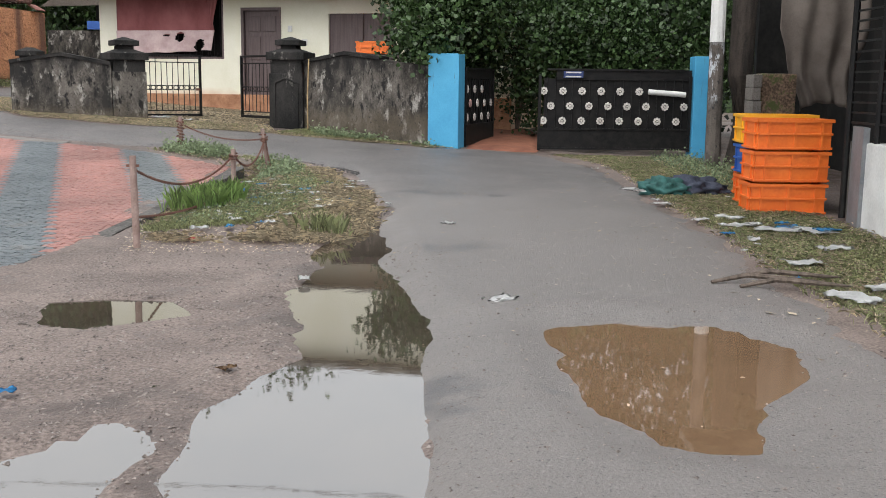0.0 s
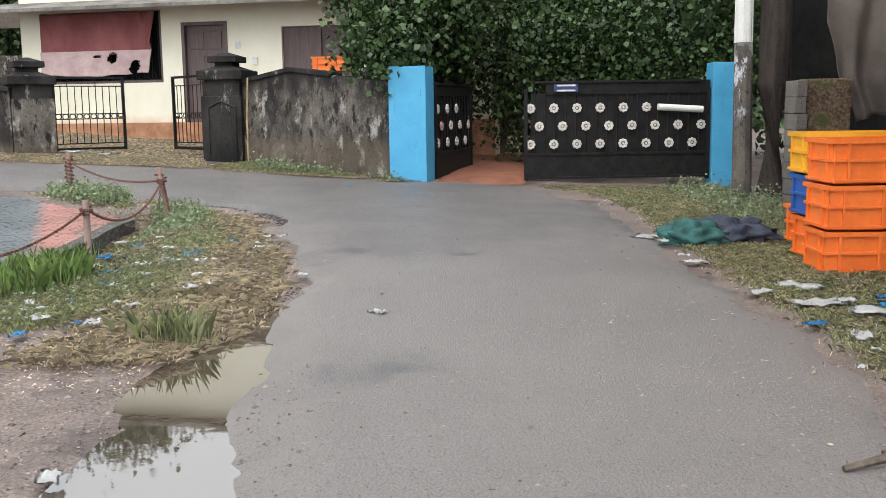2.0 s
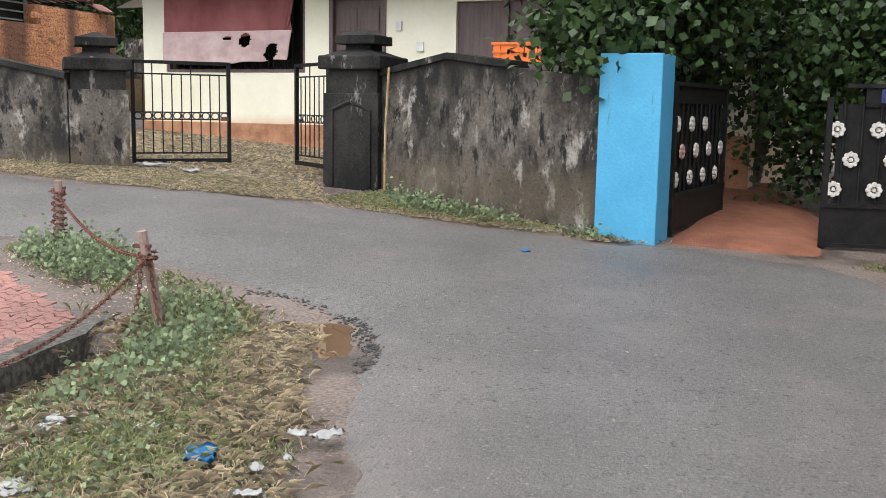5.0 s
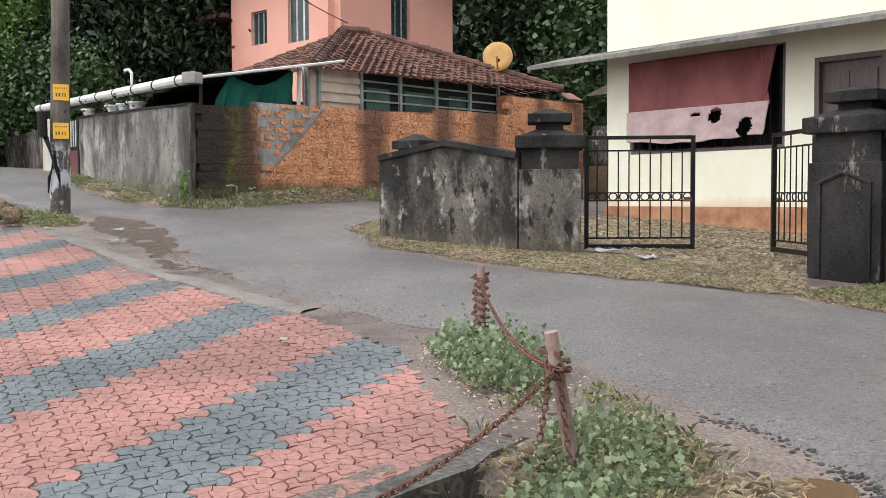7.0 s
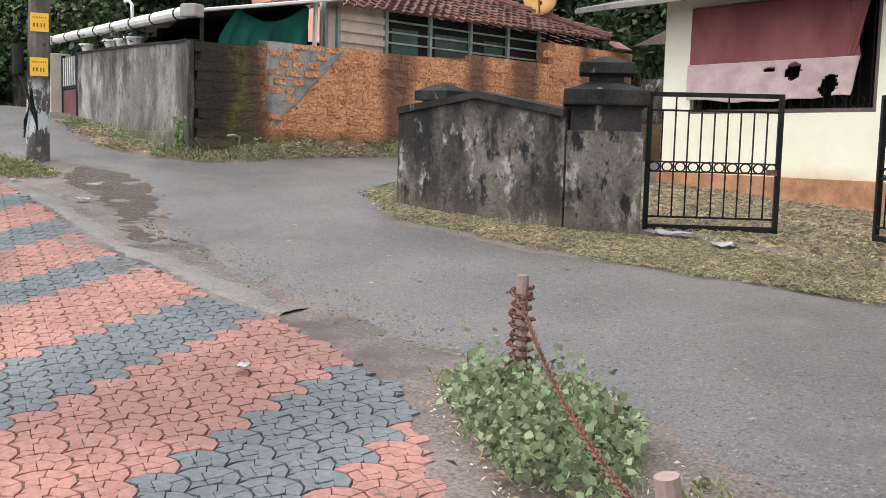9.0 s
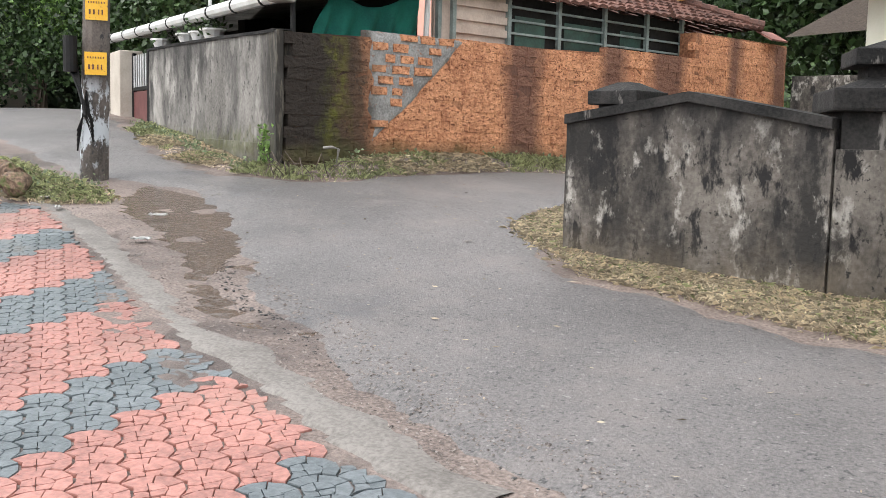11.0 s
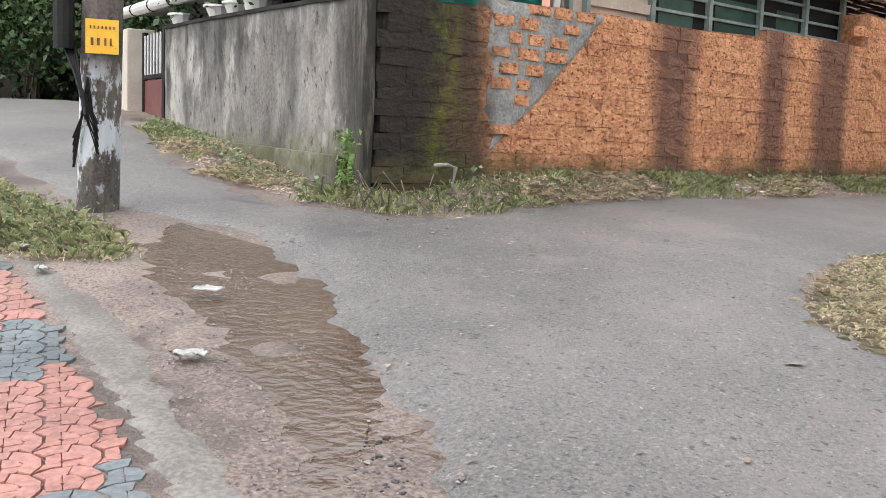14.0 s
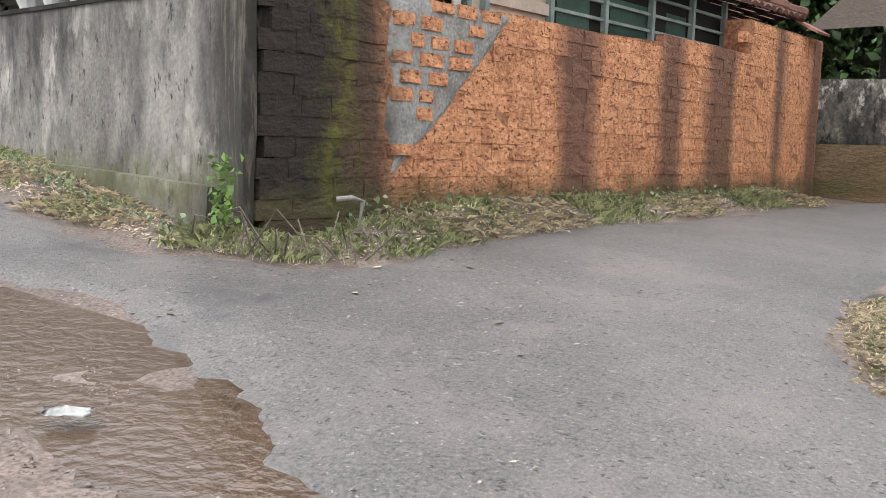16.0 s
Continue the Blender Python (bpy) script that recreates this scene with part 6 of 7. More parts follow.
EDGE_SIDE = [(-1.7, 8.3), (-1.05, 8.3), (-0.8, 9.2), (-0.75, 10.2), (-1.0, 11.8), (-1.45, 13.1), (-1.75, 14.2), (-2.0, 14.0), (-1.7, 12.6), (-1.5, 11.0), (-1.6, 9.4)]
tufts("island_grass", "green grass growing in patches on the chained island", on_ground(patchy(scatter(GREEN_SIDE, 4200), 1.6, -0.16)), 0.06, GRASS, 10, 0.05, 0.0022)
tufts("island_grass", "sparse green grass on the chained island", on_ground(patchy(scatter(ISLAND, 1500), 1.1, 0.02, 5.0)), 0.06, GRASS, 9, 0.05, 0.002)
tufts("island_dry_grass", "dry cut grass lying on the island", on_ground(patchy(scatter(ISLAND, 3000), 1.3, -0.05, 9.0), 0.012), 0.045, DRYGRASS, 10, 0.08, 0.0016, flat=True)
tufts("island_dry_grass", "straw-coloured grass stalks along the road edge", on_ground(patchy(scatter(EDGE_SIDE, 2200), 1.5, -0.1, 3.0), 0.012), 0.05, DRYGRASS, 9, 0.08, 0.0017, flat=True)
fallen("leaf_litter", "brown dead leaves and stalks lying on the island", np.concatenate([scatter(ISLAND, 6500), scatter(EDGE_SIDE, 3600), scatter([(-2.6, 7.7), (-1.0, 7.8), (-1.0, 8.6), (-2.7, 8.6)], 700)]), 0.028, BROWNLITTER)
tall = scatter([(-2.75, 9.7), (-2.2, 9.8), (-2.0, 10.4), (-2.25, 10.9), (-2.75, 10.9)], 46)
tufts("tall_grass", "clump of tall green grass beside the chain post", on_ground(tall), 0.26, TALLGRASS, 16, 0.06, 0.0035, upright=True)
tufts("tall_grass", "wispy grass clump at the tip of the island", on_ground(scatter([(-1.25, 8.65), (-0.95, 8.65), (-0.9, 9.0), (-1.2, 9.0)], 16)), 0.2, GRASS, 16, 0.06, 0.0022, upright=True)
tufts("verge_grass", "grass and weeds on the verge by the crates", on_ground(scatter(VERGE_E, 5200)), 0.05, GRASS, 10, 0.05, 0.0018)
tufts("verge_dry_grass", "dry grass on the verge by the crates", on_ground(scatter(VERGE_E, 3600), 0.012), 0.03, DRYGRASS, 8, 0.08, 0.0018, flat=True)
tufts("verge_grass", "weeds along the black wall", on_ground(scatter(VERGE_N, 800)), 0.07, GRASS, 9, 0.05, 0.0025)
tufts("verge_dry_grass", "dry grass along the black wall", on_ground(scatter(VERGE_N, 2600), 0.012), 0.035, DRYGRASS, 9, 0.08, 0.0025, flat=True)
tufts("verge_dry_grass", "straw and cut grass along the compound wall", on_ground(scatter(VERGE_W, 7000), 0.012), 0.035, DRYGRASS, 9, 0.08, 0.002, flat=True)
tufts("verge_grass", "sparse green weeds along the compound wall", on_ground(scatter(VERGE_W, 900)), 0.055, GRASS, 8, 0.05, 0.0022)
fallen("leaf_litter", "brown dead leaves and roots on the bank under the wall", scatter(VERGE_B, 6500), 0.05, BROWNLITTER)
fallen("leaf_litter", "dead leaves along the compound wall", scatter(VERGE_W, 3500), 0.045, BROWNLITTER)
fallen("leaf_litter", "dead leaves and paper bits on the verge", scatter(VERGE_E, 4200), 0.05, BROWNLITTER)
tufts("verge_grass", "grass strip under the laterite wall", on_ground(patchy(scatter(VERGE_B, 2600), 1.2, -0.1)), 0.075, GRASS, 9, 0.05, 0.0022)
tufts("verge_dry_grass", "dry cut grass under the laterite wall", on_ground(patchy(scatter(VERGE_B, 3600), 1.0, -0.05, 4.0), 0.012), 0.05, DRYGRASS, 8, 0.08, 0.0022, flat=True)
tufts("yard_grass", "dry grass in the house yard", on_ground(scatter(YARD, 2200)), 0.05, DRYGRASS, 8, 0.08, 0.0035, flat=True)
tufts("pole_grass", "grass and weeds round the utility pole", on_ground(scatter(POLE_ISLE, 1500)), 0.08, GRASS, 8, 0.06, 0.0025)
tufts("pole_dry_grass", "dry grass round the utility pole", on_ground(scatter(POLE_ISLE, 2000)), 0.05, DRYGRASS, 8, 0.08, 0.0025, flat=True)


def creeper(name, label, poly, n, up, size, mat, spread=0.05):
    pts = on_ground(scatter(poly, n), 0.02)
    pts[:, 2] += np.abs(rng.normal(0, up, n))
    tagged(soup(name, leaf_quads(pts, size, -0.1, 0.7), 4, mat), label, "weeds", kind="stuff")


creeper("creeper", "leafy green creeper along the black wall", [(0.0, 17.85), (-1.2, 18.2), (-2.3, 18.5), (-2.7, 19.5), (-1.9, 19.05), (-0.4, 17.75)], 1300, 0.06, 0.04, WEED)
creeper("creeper", "low leafy weeds round the chain post", [(-4.2, 15.1), (-4.4, 15.5), (-3.9, 15.75), (-3.3, 15.3), (-3.0, 14.6), (-3.5, 14.6)], 3000, 0.07, 0.032, WEED)
creeper("creeper", "low leafy weeds by the kerb", [(-2.55, 13.6), (-2.8, 14.4), (-2.3, 14.5), (-1.9, 13.8), (-2.2, 13.0)], 1000, 0.05, 0.03, WEED)
creeper("creeper", "weeds climbing the foot of the laterite wall", [(-12.75, 20.6), (-12.2, 29.8), (-11.9, 29.8), (-12.45, 21)], 1800, 0.08, 0.04, WEED)
creeper("creeper", "weeds at the foot of the grey wall", [(-13.0, 20.0), (-15.3, 20.75), (-18.8, 21.9), (-18.6, 21.6), (-15.2, 20.5), (-13.0, 19.9)], 600, 0.05, 0.03, WEED)
creeper("creeper", "bushy weeds beside the block pier", [(3.4, 13.6), (4.6, 14.0), (4.9, 16.5), (4.2, 18.2), (3.5, 17.6), (3.6, 15)], 1800, 0.08, 0.035, WEED)
creeper("creeper", "weeds round the utility pole", [(-14.6, 18.5), (-13.3, 18.5), (-12.9, 18.0), (-13.6, 17.8), (-15.5, 18.0)], 300, 0.04, 0.03, WEED)
creeper("creeper", "small-leaved weeds spread through the island grass", GREEN_SIDE, 2800, 0.025, 0.022, WEED)
creeper("creeper", "leafy weeds round the foot of the leaning post", [(-2.4, 12.4), (-2.0, 12.6), (-1.85, 13.3), (-2.2, 14.0), (-2.45, 13.6)], 800, 0.07, 0.03, WEED)
climb = np.column_stack([rng.normal(-12.92, 0.05, 160), rng.normal(20.08, 0.03, 160), rng.uniform(1.0, 1.62, 160)])
tagged(soup("climbing_weed", leaf_quads(climb, 0.045, -0.2, 0.7), 4, LEAF_LIGHT), "yellow-green weed climbing the wall corner", "weed", kind="stuff")


# ---- litter and stones ----
def scrap(x, y, size, mat, label, rz=None, up=0.0):
    """A crumpled flat piece of litter."""
    bm = bmesh.new()
    n = 7
    zz = max(float(ground_height(np.array([x]), np.array([y]))[0]), G(x, y) + 0.02) + 0.006 + up
    a = random.uniform(0, 6.28) if rz is None else rz
    grid = []
    for i in range(n):
        row = []
        for k in range(n):
            u, v = (i / (n - 1) - 0.5), (k / (n - 1) - 0.5)
            r = 1 - 0.25 * noise.noise(Vector((u * 3 + x, v * 3 + y, 0)))
            px_, py_ = u * size[0] * r, v * size[1] * r
            row.append(bm.verts.new((x + px_ * math.cos(a) - py_ * math.sin(a), y + px_ * math.sin(a) + py_ * math.cos(a), zz + size[2] * (0.5 + noise.noise(Vector((u * 5 + x * 7, v * 5 + y * 3, 4)))))))
        grid.append(row)
    for i in range(n - 1):
        for k in range(n - 1):
            bm.faces.new((grid[i][k], grid[i + 1][k], grid[i + 1][k + 1], grid[i][k + 1]))
    bmesh.ops.solidify(bm, geom=bm.faces[:], thickness=0.003)
    return solo("litter", bm, mat, label, "litter", "scattered litter", smooth=True)


BLUELIT = material("blue_wrapper", (0.02, 0.2, 0.5), (0.05, 0.35, 0.65), 9, 60, 0.4, 0.2)
GREENLIT = material("green_wrapper", (0.01, 0.25, 0.08), (0.02, 0.4, 0.15), 9, 60, 0.4, 0.2)
REDLIT = material("red_wrapper", (0.5, 0.05, 0.03), (0.65, 0.1, 0.06), 9, 60, 0.4, 0.2)
NAVYCLOTH = material("navy_cloth", (0.01, 0.014, 0.03), (0.05, 0.06, 0.09), 9, 60, 0.8, 0.3)
BROWNLEAF = material("brown_leaf", (0.12, 0.07, 0.04), (0.3, 0.19, 0.1), 9, 60, 0.8, 0.3)
for x, y, s in ((-1.95, 11.07, 0.2), (-1.35, 10.2, 0.14), (-1.8, 9.6, 0.12), (-1.75, 10.0, 0.16), (-1.2, 9.4, 0.1), (-2.0, 9.3, 0.15), (-0.6, 10.7, 0.12), (0.04, 9.4, 0.13), (-0.95, 6.7, 0.14), (0.35, 6.05, 0.22),
                (2.4, 12.6, 0.35), (2.9, 10.1, 0.3), (2.8, 9.5, 0.35), (3.1, 9.2, 0.4), (3.4, 9.15, 0.4), (2.55, 9.9, 0.2), (2.7, 8.6, 0.2), (2.55, 6.1, 0.35), (2.9, 6.4, 0.3), (2.3, 15.3, 0.12), (2.7, 7.4, 0.3), (3.2, 8.1, 0.3), (2.45, 11.2, 0.2),
                (-5.05, 19.75, 0.34), (-5.6, 19.95, 0.4), (-10.6, 17.3, 0.14), (-11.4, 17.9, 0.16), (-13.4, 17.55, 0.2), (-12.9, 17.65, 0.15), (-12.35, 17.5, 0.12), (-5.2, 14.9, 0.1), (-2.1, 14.0, 0.09), (-2.3, 13.5, 0.08)):
    scrap(x, y, (s, s * 0.6, 0.02 + 0.05 * s), PAPER, "crumpled white plastic or paper litter")
for x, y, s, m, lb in ((-1.82, 13.36, 0.13, BLUELIT, "small blue wrapper"), (-1.45, 8.95, 0.14, GREENLIT, "green plastic wrapper"), (-2.2, 11.55, 0.13, GREENLIT, "green plastic wrapper"), (-1.6, 9.05, 0.12, REDLIT, "red wrapper"), (-2.1, 8.3, 0.12, REDLIT, "red wrapper"),
                       (3.3, 9.45, 0.3, BLUELIT, "blue and white plastic bag"), (3.6, 9.3, 0.25, BLUELIT, "blue plastic bag"), (-0.8, 16.9, 0.1, BLUELIT, "small blue wrapper"), (-1.9, 4.2, 0.08, BLUELIT, "small blue wrapper"), (-1.0, 4.5, 0.08, BROWNLEAF, "dead leaf in the puddle")):
    scrap(x, y, (s, s * 0.7, 0.02), m, lb + " lying on the ground")
for i in range(110):
    on_verge = i < 30
    x, y = (random.uniform(2.35, 3.7), random.uniform(4.5, 13.5)) if on_verge else (random.uniform(-2.4, -1.0), random.uniform(8.6, 12.5))
    w = random.uniform(0.05, 0.17) if on_verge else random.uniform(0.05, 0.17)
    m, lb = (PAPER, "crumpled white plastic or paper litter") if i % 5 else (BLUELIT, "torn blue plastic wrapper lying on the ground")
    scrap(x, y, (w, w * random.uniform(0.25, 0.8), 0.015 + 0.08 * w), m, lb, up=0.02)
rag = thing("cloth_heap", "heap of dark navy and green rags on the verge", "rags")
for x, y, s, m in ((3.15, 12.7, 0.55, NAVYCLOTH), (2.75, 12.45, 0.4, material("teal_cloth", (0.008, 0.05, 0.045), (0.03, 0.12, 0.11), 9, 60, 0.8, 0.3))):
    bm = bmesh.new()
    bmesh.ops.create_icosphere(bm, subdivisions=4, radius=1.0)
    for v in bm.verts:
        k = 1 + 0.5 * noise.noise(v.co * 2.5) + 0.25 * noise.noise(v.co * 6)
        v.co = Vector((x + v.co.x * s * 0.75 * k, y + v.co.y * s * 0.6 * k, G(x, y) + max(-0.05, v.co.z * 0.16 * k + 0.04)))
    part("cloth", bm, m, rag, smooth=True)
for x, y in ((2.15, 6.6), (2.3, 6.45), (2.35, 6.75)):
    bm = tube(bmesh.new(), [(x - 0.35, y, 0.02), (x - 0.1, y + 0.05, 0.06), (x + 0.2, y - 0.04, 0.05), (x + 0.4, y + 0.06, 0.02)], [0.012, 0.02, 0.016, 0.006], 6)
    solo("twig", bm, BARK, "dead brown twig lying at the road edge", "twig", "dead twigs")
for i in range(16):
    x, y = -12.75 + random.uniform(-0.3, 0.9), 19.95 + random.uniform(-0.15, 0.5)
    a = random.uniform(0, 6.28)
    bm = tube(bmesh.new(), [(x, y, 1.1), (x + 0.2 * math.cos(a), y + 0.1 * math.sin(a), 1.2 + random.uniform(0, 0.15)), (x + 0.45 * math.cos(a), y + 0.2 * math.sin(a), 1.12 + random.uniform(0, 0.2))], [0.006, 0.005, 0.002], 5)
    solo("twig", bm, BARK, "dead twig at the foot of the wall corner", "twig", "dead twigs")
solo("bent_pipe", tube(bmesh.new(), [(-12.3, 20.55, 1.0), (-12.28, 20.6, 1.38), (-12.3, 20.52, 1.4), (-12.36, 20.45, 1.39)], 0.016, 8), CONCRETE, "short bent grey pipe standing out of the ground", "pipe")
for i in range(5):
    m = Matrix.Translation((-15.0 + 0.45 * i, 17.9 - 0.1 * i + random.uniform(-0.1, 0.1), 1.08 - 0.02 * i)) @ Matrix.Rotation(random.random() * 3, 4, "Z")
    bm = bmesh.new()
    bmesh.ops.create_icosphere(bm, subdivisions=3, radius=0.22 - 0.02 * i, matrix=m)
    for v in bm.verts:
        v.co += 0.09 * noise.noise_vector(v.co * 4) + 0.03 * noise.noise_vector(v.co * 13)
    solo("rock", bm, LATERITE_ROCK, "rough brown laterite rock near the pole", "rock", "rocks by the pole")

# loose gravel on the muddy ground and along the road edge
q = np.concatenate([scatter([(-2.6, 3), (-0.1, 3), (-0.2, 6), (-0.7, 8.5), (-2.7, 8.2)], 8000), scatter([(-0.2, 3.0), (2.3, 3), (2.3, 10), (-0.5, 8)], 5200), scatter([(-12.5, 17.5), (-12.3, 18.6), (-9.0, 17.3), (-4.8, 16.1), (-4.8, 15.6), (-9.2, 16.5)], 6500)])
zz = np.maximum(ground_height(q[:, 0], q[:, 1]), np.where(inside_distance(q[:, 0], q[:, 1], ROAD) > 0.0, road_height(q[:, 0], q[:, 1]), -9))
r = rng.uniform(0.003, 0.011, len(q)) * np.where(rng.random(len(q)) < 0.08, 2.0, 1) * np.where((q[:, 0] > -0.2), 0.8, np.where(q[:, 0] < -4, 0.95, 1.3))
tri = np.array([[1, 0, 0], [-0.5, 0.87, 0], [-0.5, -0.87, 0], [0.2, 0.1, 0.55]])
rot = rng.uniform(0, 6.28, len(q))
cs, sn = np.cos(rot), np.sin(rot)
shape = tri[[0, 1, 3, 1, 2, 3, 2, 0, 3]]
vv = np.stack([q[:, 0, None] + r[:, None] * (shape[:, 0] * cs[:, None] - shape[:, 1] * sn[:, None]), q[:, 1, None] + r[:, None] * (shape[:, 0] * sn[:, None] + shape[:, 1] * cs[:, None]), zz[:, None] + r[:, None] * (shape[:, 2] - 0.1)], -1).reshape(-1, 3)
tagged(soup("gravel", vv, 3, material("gravel_stone", (0.045, 0.035, 0.031), (0.29, 0.25, 0.225), 30, 90, 0.8, 0.2)), "loose grey-brown gravel at the road edge", "gravel", kind="stuff")

# broken rim of the asphalt where it has washed away
def rubble(line, n, spread, size, label):
    """Angular asphalt lumps strewn along a line."""
    rr = random.Random(len(line) + n)
    vs_, fs_ = [], []
    base = bmesh.new()
    bmesh.ops.create_icosphere(base, subdivisions=1, radius=1.0)
    unit, tris = [v.co.copy() for v in base.verts], [[v.index for v in f.verts] for f in base.faces]
    base.free()
    at = []
    for _ in range(n):
        t = rr.random() * (len(line) - 1)
        k = int(t)
        at.append(Vector(line[k]).lerp(Vector(line[k + 1]), t - k) + Vector((rr.gauss(0, spread), rr.gauss(0, spread))))
    px_, py_ = np.array([p.x for p in at]), np.array([p.y for p in at])
    for p, z in zip(at, np.maximum(ground_height(px_, py_), road_height(px_, py_) - 0.02).tolist()):
        r = size * rr.uniform(0.3, 1.2)
        sx, sy, sz = r * rr.uniform(0.7, 1.5), r * rr.uniform(0.7, 1.5), r * rr.uniform(0.3, 0.7)
        o = len(vs_)
        vs_ += [(p.x + u.x * sx * rr.uniform(0.75, 1.15), p.y + u.y * sy * rr.uniform(0.75, 1.15), z + u.z * sz) for u in unit]
        fs_ += [[o + i for i in f] for f in tris]
    me = mesh_from("asphalt_rubble", vs_, fs_)
    me.materials.append(BROKEN_ASPHALT)
    tagged(new("asphalt_rubble", me), label, "rubble", kind="stuff")


rubble([(-2.4, 14.95), (-1.8, 14.76), (-1.45, 14.45), (-1.25, 13.9), (-1.15, 13.4)], 520, 0.04, 0.014, "black crumbled asphalt rim beside the island")
rubble([(-0.6, 10.4), (-0.6, 9.6), (-0.55, 8.8), (-0.5, 8.0), (-0.35, 7.2)], 320, 0.05, 0.012, "crumbled asphalt edge along the puddle")
rubble([(-9.6, 17.3), (-8.6, 16.85), (-7.6, 16.6), (-6.6, 16.3), (-5.4, 16.05), (-3.8, 15.95), (-2.9, 15.4)], 520, 0.05, 0.01, "crumbled asphalt edge beside the running water")

# straw, leaf and bark bits lying on the road
q = np.concatenate([scatter([(-0.1, 3), (2.2, 3), (2.4, 12), (1.8, 17), (-3, 18.3), (-1.2, 13.5), (-0.6, 9)], 260), scatter([(-3, 15.6), (-3, 18.3), (-8.5, 19), (-9.4, 21), (-12, 20.5), (-14, 19.6), (-11, 18.2), (-8, 16.7)], 260), scatter([(-12.4, 19.5), (-10.5, 20), (-10.6, 21.5), (-12.1, 21)], 90), scatter([(1.7, 3), (2.5, 3), (2.6, 16), (1.9, 16)], 260)])
zz = road_height(q[:, 0], q[:, 1]) + 0.004
ang = rng.uniform(0, 6.28, len(q))
ln_b = rng.uniform(0.006, 0.024, len(q)) * np.where(rng.random(len(q)) < 0.08, 2.2, 1)
wd_b = ln_b * rng.uniform(0.15, 0.5, len(q))
da = np.stack([np.cos(ang), np.sin(ang)], 1) * ln_b[:, None]
db = np.stack([-np.sin(ang), np.cos(ang)], 1) * wd_b[:, None]
lift = rng.uniform(0.0, 0.008, (4, len(q)))
vv = np.stack([np.column_stack([q + sa * da + sb * db, zz + lift[k]]) for k, (sa, sb) in enumerate(((-1, -0.4), (0.2, -1), (1, 0.2), (-0.1, 1)))], 1).reshape(-1, 3)
tagged(soup("road_debris", vv, 4, leaf_material("litter_bits", (0.12, 0.085, 0.055), (0.42, 0.36, 0.27), 0.9)), "scattered pale straw and leaf bits on the asphalt", "debris", kind="stuff")

# ---- laterite blocks, one by one ----
def block_mesh(seed):
    rr = random.Random(seed)
    bm = bmesh.new()
    bmesh.ops.create_cube(bm, size=1.0)
    bmesh.ops.subdivide_edges(bm, edges=[e for e in bm.edges if abs((e.verts[0].co - e.verts[1].co).y) < 0.5], cuts=1)
    for v in bm.verts:
        v.co += Vector((rr.uniform(-0.02, 0.02), rr.uniform(-0.06, 0.06) if v.co.y < 0 else 0, rr.uniform(-0.035, 0.035)))
    me = bpy.data.meshes.new("block")
    bm.to_mesh(me)
    bm.free()
    me.materials.append(LATERITE)
    return me


BLOCKS = [block_mesh(i) for i in range(14)]
rest_v, rest_f = [], []
count = 0
row_h = 0.128
z = 0.72
row = 0
while z < 3.35:
    s = -0.05 - (0.2 if row % 2 else 0.0)
    while s < WLEN - 0.02:
        ln_ = random.uniform(0.24, 0.36)
        mid = s + ln_ / 2
        top = wtop(max(mid, 0)) if mid < 7.55 else 3.34
        if z + row_h * 0.6 < top and mid > 0.02:
            patch = 1.2 < mid < 2.6 and z > 1.5 + (mid - 1.2) * 0.89
            if patch and random.random() < 0.12:
                s += ln_
                continue
            e0, e1 = max(s, 0.0), min(s + ln_, WLEN)
            size = Vector((e1 - e0 - (random.uniform(0.05, 0.11) if patch else 0.001), 0.1, row_h - (random.uniform(0.03, 0.055) if patch else 0.002)))
            loc = Vector(((e0 + e1) / 2, 0.05 + random.uniform(-0.005, 0.005) - (0.03 if patch else 0), z + row_h / 2))
            if count < 300 and mid < 6.6:
                ob = new("block", random.choice(BLOCKS))
                ob.parent = lat
                ob.location, ob.scale = loc, size
                count += 1
            else:
                me = random.choice(BLOCKS)
                k = len(rest_v)
                rest_v += [(loc.x + v.co.x * size.x, loc.y + v.co.y * size.y, loc.z + v.co.z * size.z) for v in me.vertices]
                rest_f += [[k + i for i in p.vertices] for p in me.polygons]
        s += ln_
    z += row_h
    row += 1
me = mesh_from("blocks_beyond", rest_v, rest_f)
me.materials.append(LATERITE)
ob = new("blocks_beyond", me)
ob.parent = lat
ob["kind"] = "stuff"
# smeared cement over part of the blocks
bm = bmesh.new()
gridp = {}
for i in range(41):
    for k in range(41):
        s, zz_ = 1.05 + 1.6 * i / 40, 1.3 + 1.45 * k / 40
        y = -0.02 + 0.01 * noise.noise(Vector((s * 4, 2, zz_ * 4))) + 0.01 * noise.noise(Vector((s * 14, 2, zz_ * 14)))
        lo = 1.46 + (s - 1.2) * 0.89 + 0.06 * noise.noise(Vector((s * 3, 5, zz_ * 3)))
        inside = min(zz_ - lo, s - 1.22 + 0.15 * noise.noise(Vector((9, s * 2, zz_ * 3))), wtop(s) - zz_)
        gridp[i, k] = bm.verts.new((s, y + 0.035 - 0.035 * math.tanh((max(-0.3, inside) + 0.03) / 0.05), zz_))
for i in range(40):
    for k in range(40):
        bm.faces.new((gridp[i, k], gridp[i + 1, k], gridp[i + 1, k + 1], gridp[i, k + 1]))
part("cement_smear", bm, CEMENT_PATCH, lat, "grey cement smeared between the blocks", smooth=True)

# ---- pavers of the forecourt ----
pave = thing("pavement_forecourt", "forecourt of pink and grey fan-laid pavers in stripes, wet", "pavement", kind="structure")
ux, uy, vx, vy = 0.94, 0.34, -0.34, 0.94  # across and along the stripes
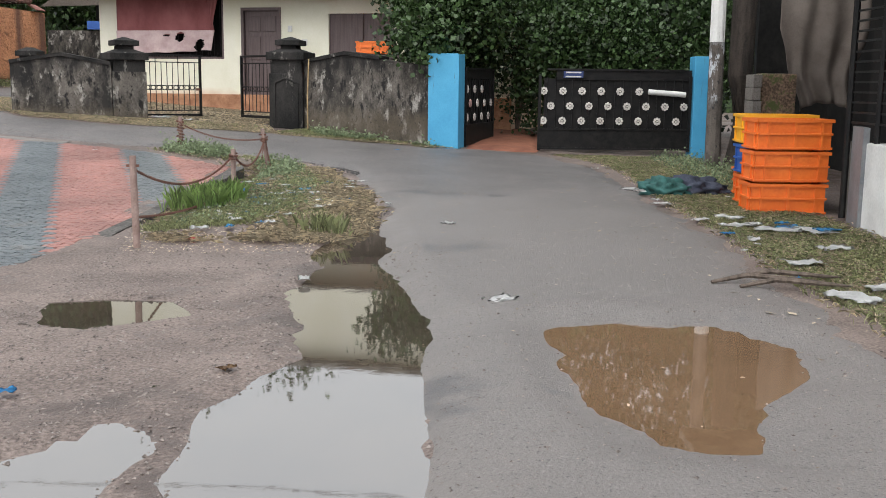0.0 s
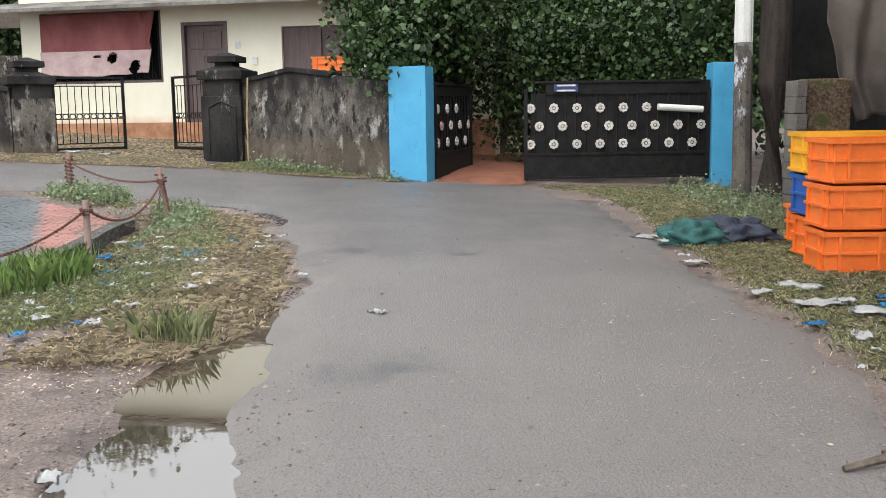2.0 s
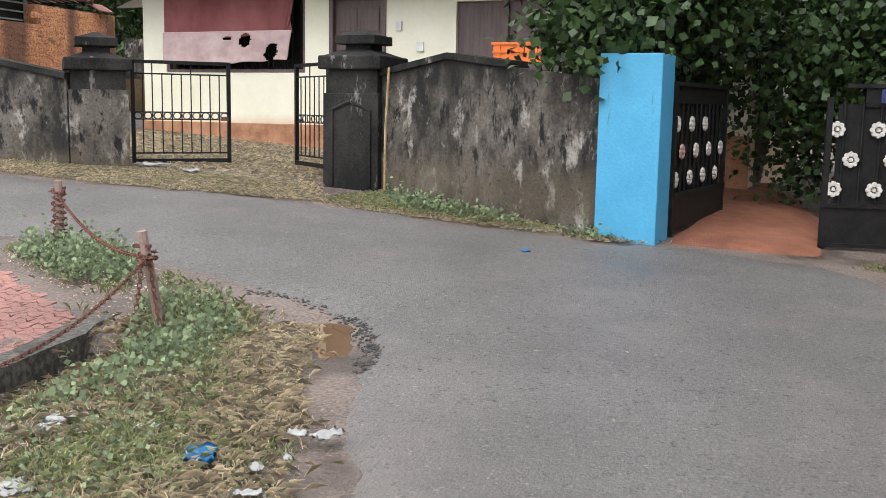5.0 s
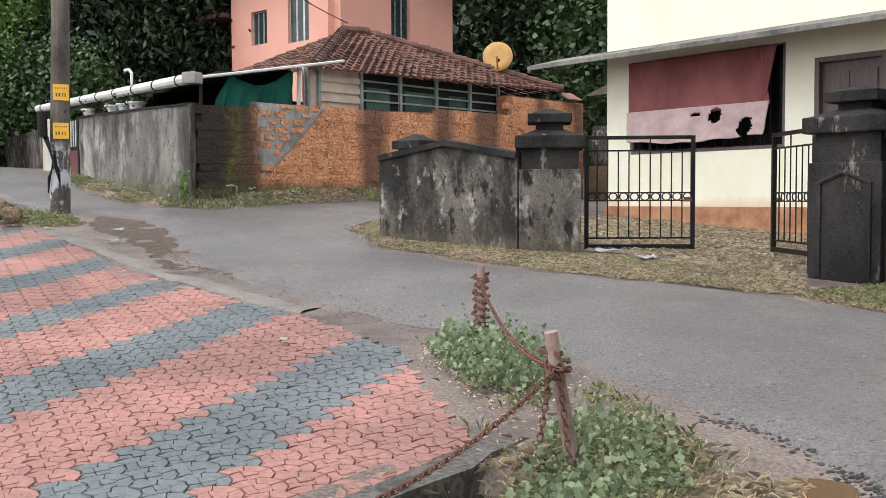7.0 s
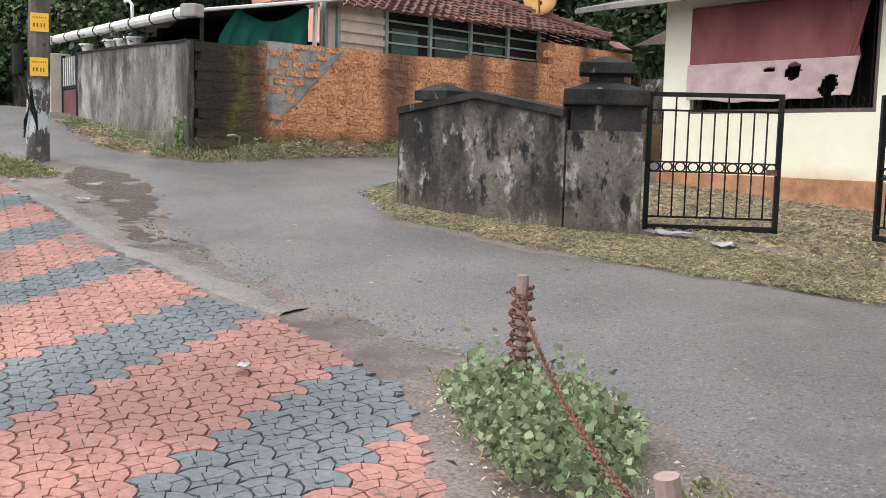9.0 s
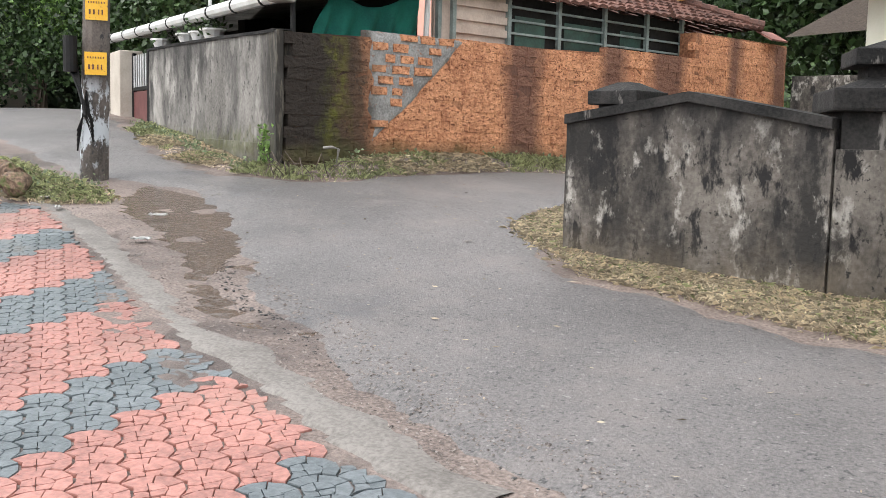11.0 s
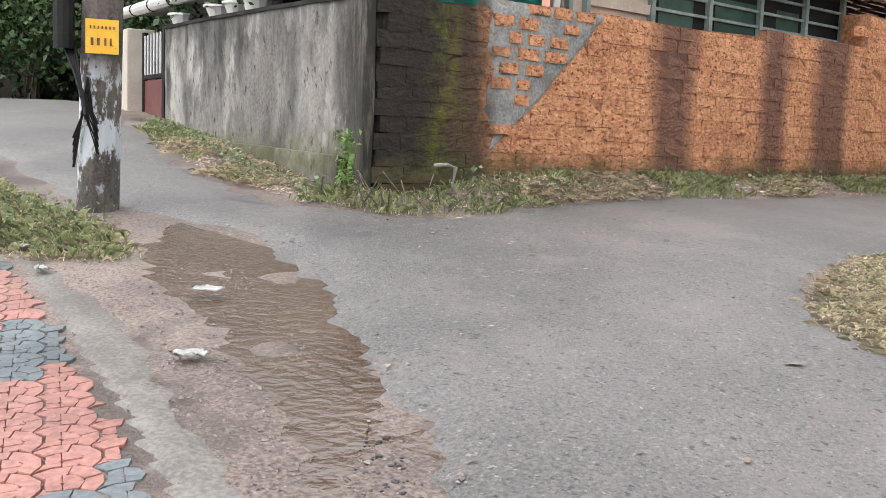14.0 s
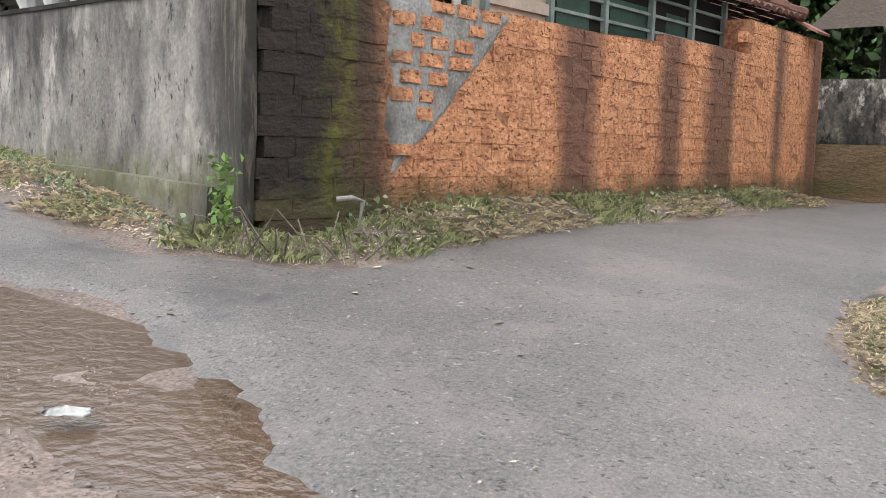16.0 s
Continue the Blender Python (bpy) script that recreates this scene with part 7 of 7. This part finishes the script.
bedding = sheet("bedding", np.arange(-14.2, -2.6, 0.1), np.arange(3.8, 17.9, 0.1), lambda x, y: gz(x, y) - 0.012, SOIL, lambda x, y: inside_distance(x, y, TILES) > 0.02)
bedding.parent = pave
RAD, RING = 0.12, 0.056  # radius of a scale and width of its rings of cells


def scale_cells(cu, cv):
    """The paver cells of one fan-shaped scale that the next rows leave bare, in stripe coordinates."""
    out = []
    cover = ((RAD, -RAD), (-RAD, -RAD), (0.0, -2 * RAD))
    for k in range(3):
        r1 = RAD - k * RING
        r0 = max(r1 - RING, 0.0)
        if r1 < 0.02:
            break
        n = max(2, round(math.pi * (r0 + r1) / 2 / 0.085))
        for m in range(2 * n):
            a0 = math.pi * (m + 0.5 * (k % 2)) / n
            a1 = math.pi * (m + 1 + 0.5 * (k % 2)) / n
            am, rm = (a0 + a1) / 2, (r0 + r1) / 2
            pu, pv = rm * math.cos(am), rm * math.sin(am)
            if min(math.hypot(pu - a, pv - b) for a, b in cover) < RAD - 0.004:
                continue
            g0, g1 = 0.0013 / max(r0, 0.02), 0.0013 / r1
            h0, h1 = r0 + 0.0013, r1 - (0.003 if k == 0 else 0.0013)
            cell = []
            for a, h in ((a0 + g0, h0), (a0 + g1, h1), (am, h1), (a1 - g1, h1), (a1 - g0, h0)):
                u, v = h * math.cos(a), h * math.sin(a)
                for c, d in cover:
                    q = math.hypot(u - c, v - d)
                    if q < RAD + 0.002:
                        u, v = c + (u - c) * (RAD + 0.002) / q, d + (v - d) * (RAD + 0.002) / q
                cell.append((cu + u, cv + v, h))
            out.append(cell)
    return out


cells = []
for i in range(-14, 176):
    for j in range(-52, 34):
        cu, cv = (j + 0.5 * (i % 2)) * 2 * RAD, i * RAD
        x0, y0 = cu * ux + cv * vx, cu * uy + cv * vy
        if not (-15 < x0 < -2 and 3 < y0 < 18.5):
            continue
        tone = ((cu + 0.85) / 1.4) % 1.0 < 0.4
        cells += [(tone, [(a * ux + b * vx, a * uy + b * vy, h) for a, b, h in c]) for c in scale_cells(cu, cv)]
mids = np.array([[sum(p[0] for p in c) / 5, sum(p[1] for p in c) / 5] for _, c in cells])
sd = inside_distance(mids[:, 0], mids[:, 1], TILES)
near_d = np.hypot(mids[:, 0] + 6.6, mids[:, 1] - 15.2)
chosen = set(np.argsort(near_d + 100 * (sd < 0.03))[:300].tolist())
cell_z = gz(np.array([[p[0] for p in c] for _, c in cells]), np.array([[p[1] for p in c] for _, c in cells]))
mid_z = gz(mids[:, 0], mids[:, 1])
far = {0: ([], []), 1: ([], [])}
for idx, (tone, c) in enumerate(cells):
    if sd[idx] < 0.03:
        continue
    cx, cy = mids[idx]
    z0 = float(mid_z[idx])
    dz = random.uniform(-0.0025, 0.0025)
    lift = [0.005 * h / RAD + zc - z0 + dz for zc, h in zip(cell_z[idx].tolist(), [p[2] for p in c])]
    tops = [((p[0] - cx) * 0.965, (p[1] - cy) * 0.965, q) for p, q in zip(c, lift)]
    rims = [(p[0] - cx, p[1] - cy, q - 0.004) for p, q in zip(c, lift)]
    lows = [(p[0] - cx, p[1] - cy, q - 0.04) for p, q in zip(c, lift)]
    vs_ = tops + rims + lows
    fs = [[4, 3, 2, 1, 0]] + [[k, (k + 1) % 5, (k + 1) % 5 + 5, k + 5] for k in range(5)] + [[k + 5, (k + 1) % 5 + 5, (k + 1) % 5 + 10, k + 10] for k in range(5)]
    if idx in chosen:
        me = mesh_from("paver", vs_, fs)
        me.materials.append(GREYTILE if tone else PINKTILE)
        ob = new("paver", me)
        ob.parent = pave
        ob.location = (cx, cy, z0)
    else:
        V, F = far[int(tone)]
        k = len(V)
        V += [(a + cx, b + cy, d + z0) for a, b, d in vs_]
        F += [[k + t for t in f] for f in fs]
for tone, (V, F) in far.items():
    me = mesh_from("pavers_beyond", V, F)
    me.materials.append(GREYTILE if tone else PINKTILE)
    ob = new("pavers_beyond", me)
    ob.parent = pave
    ob["kind"] = "stuff"
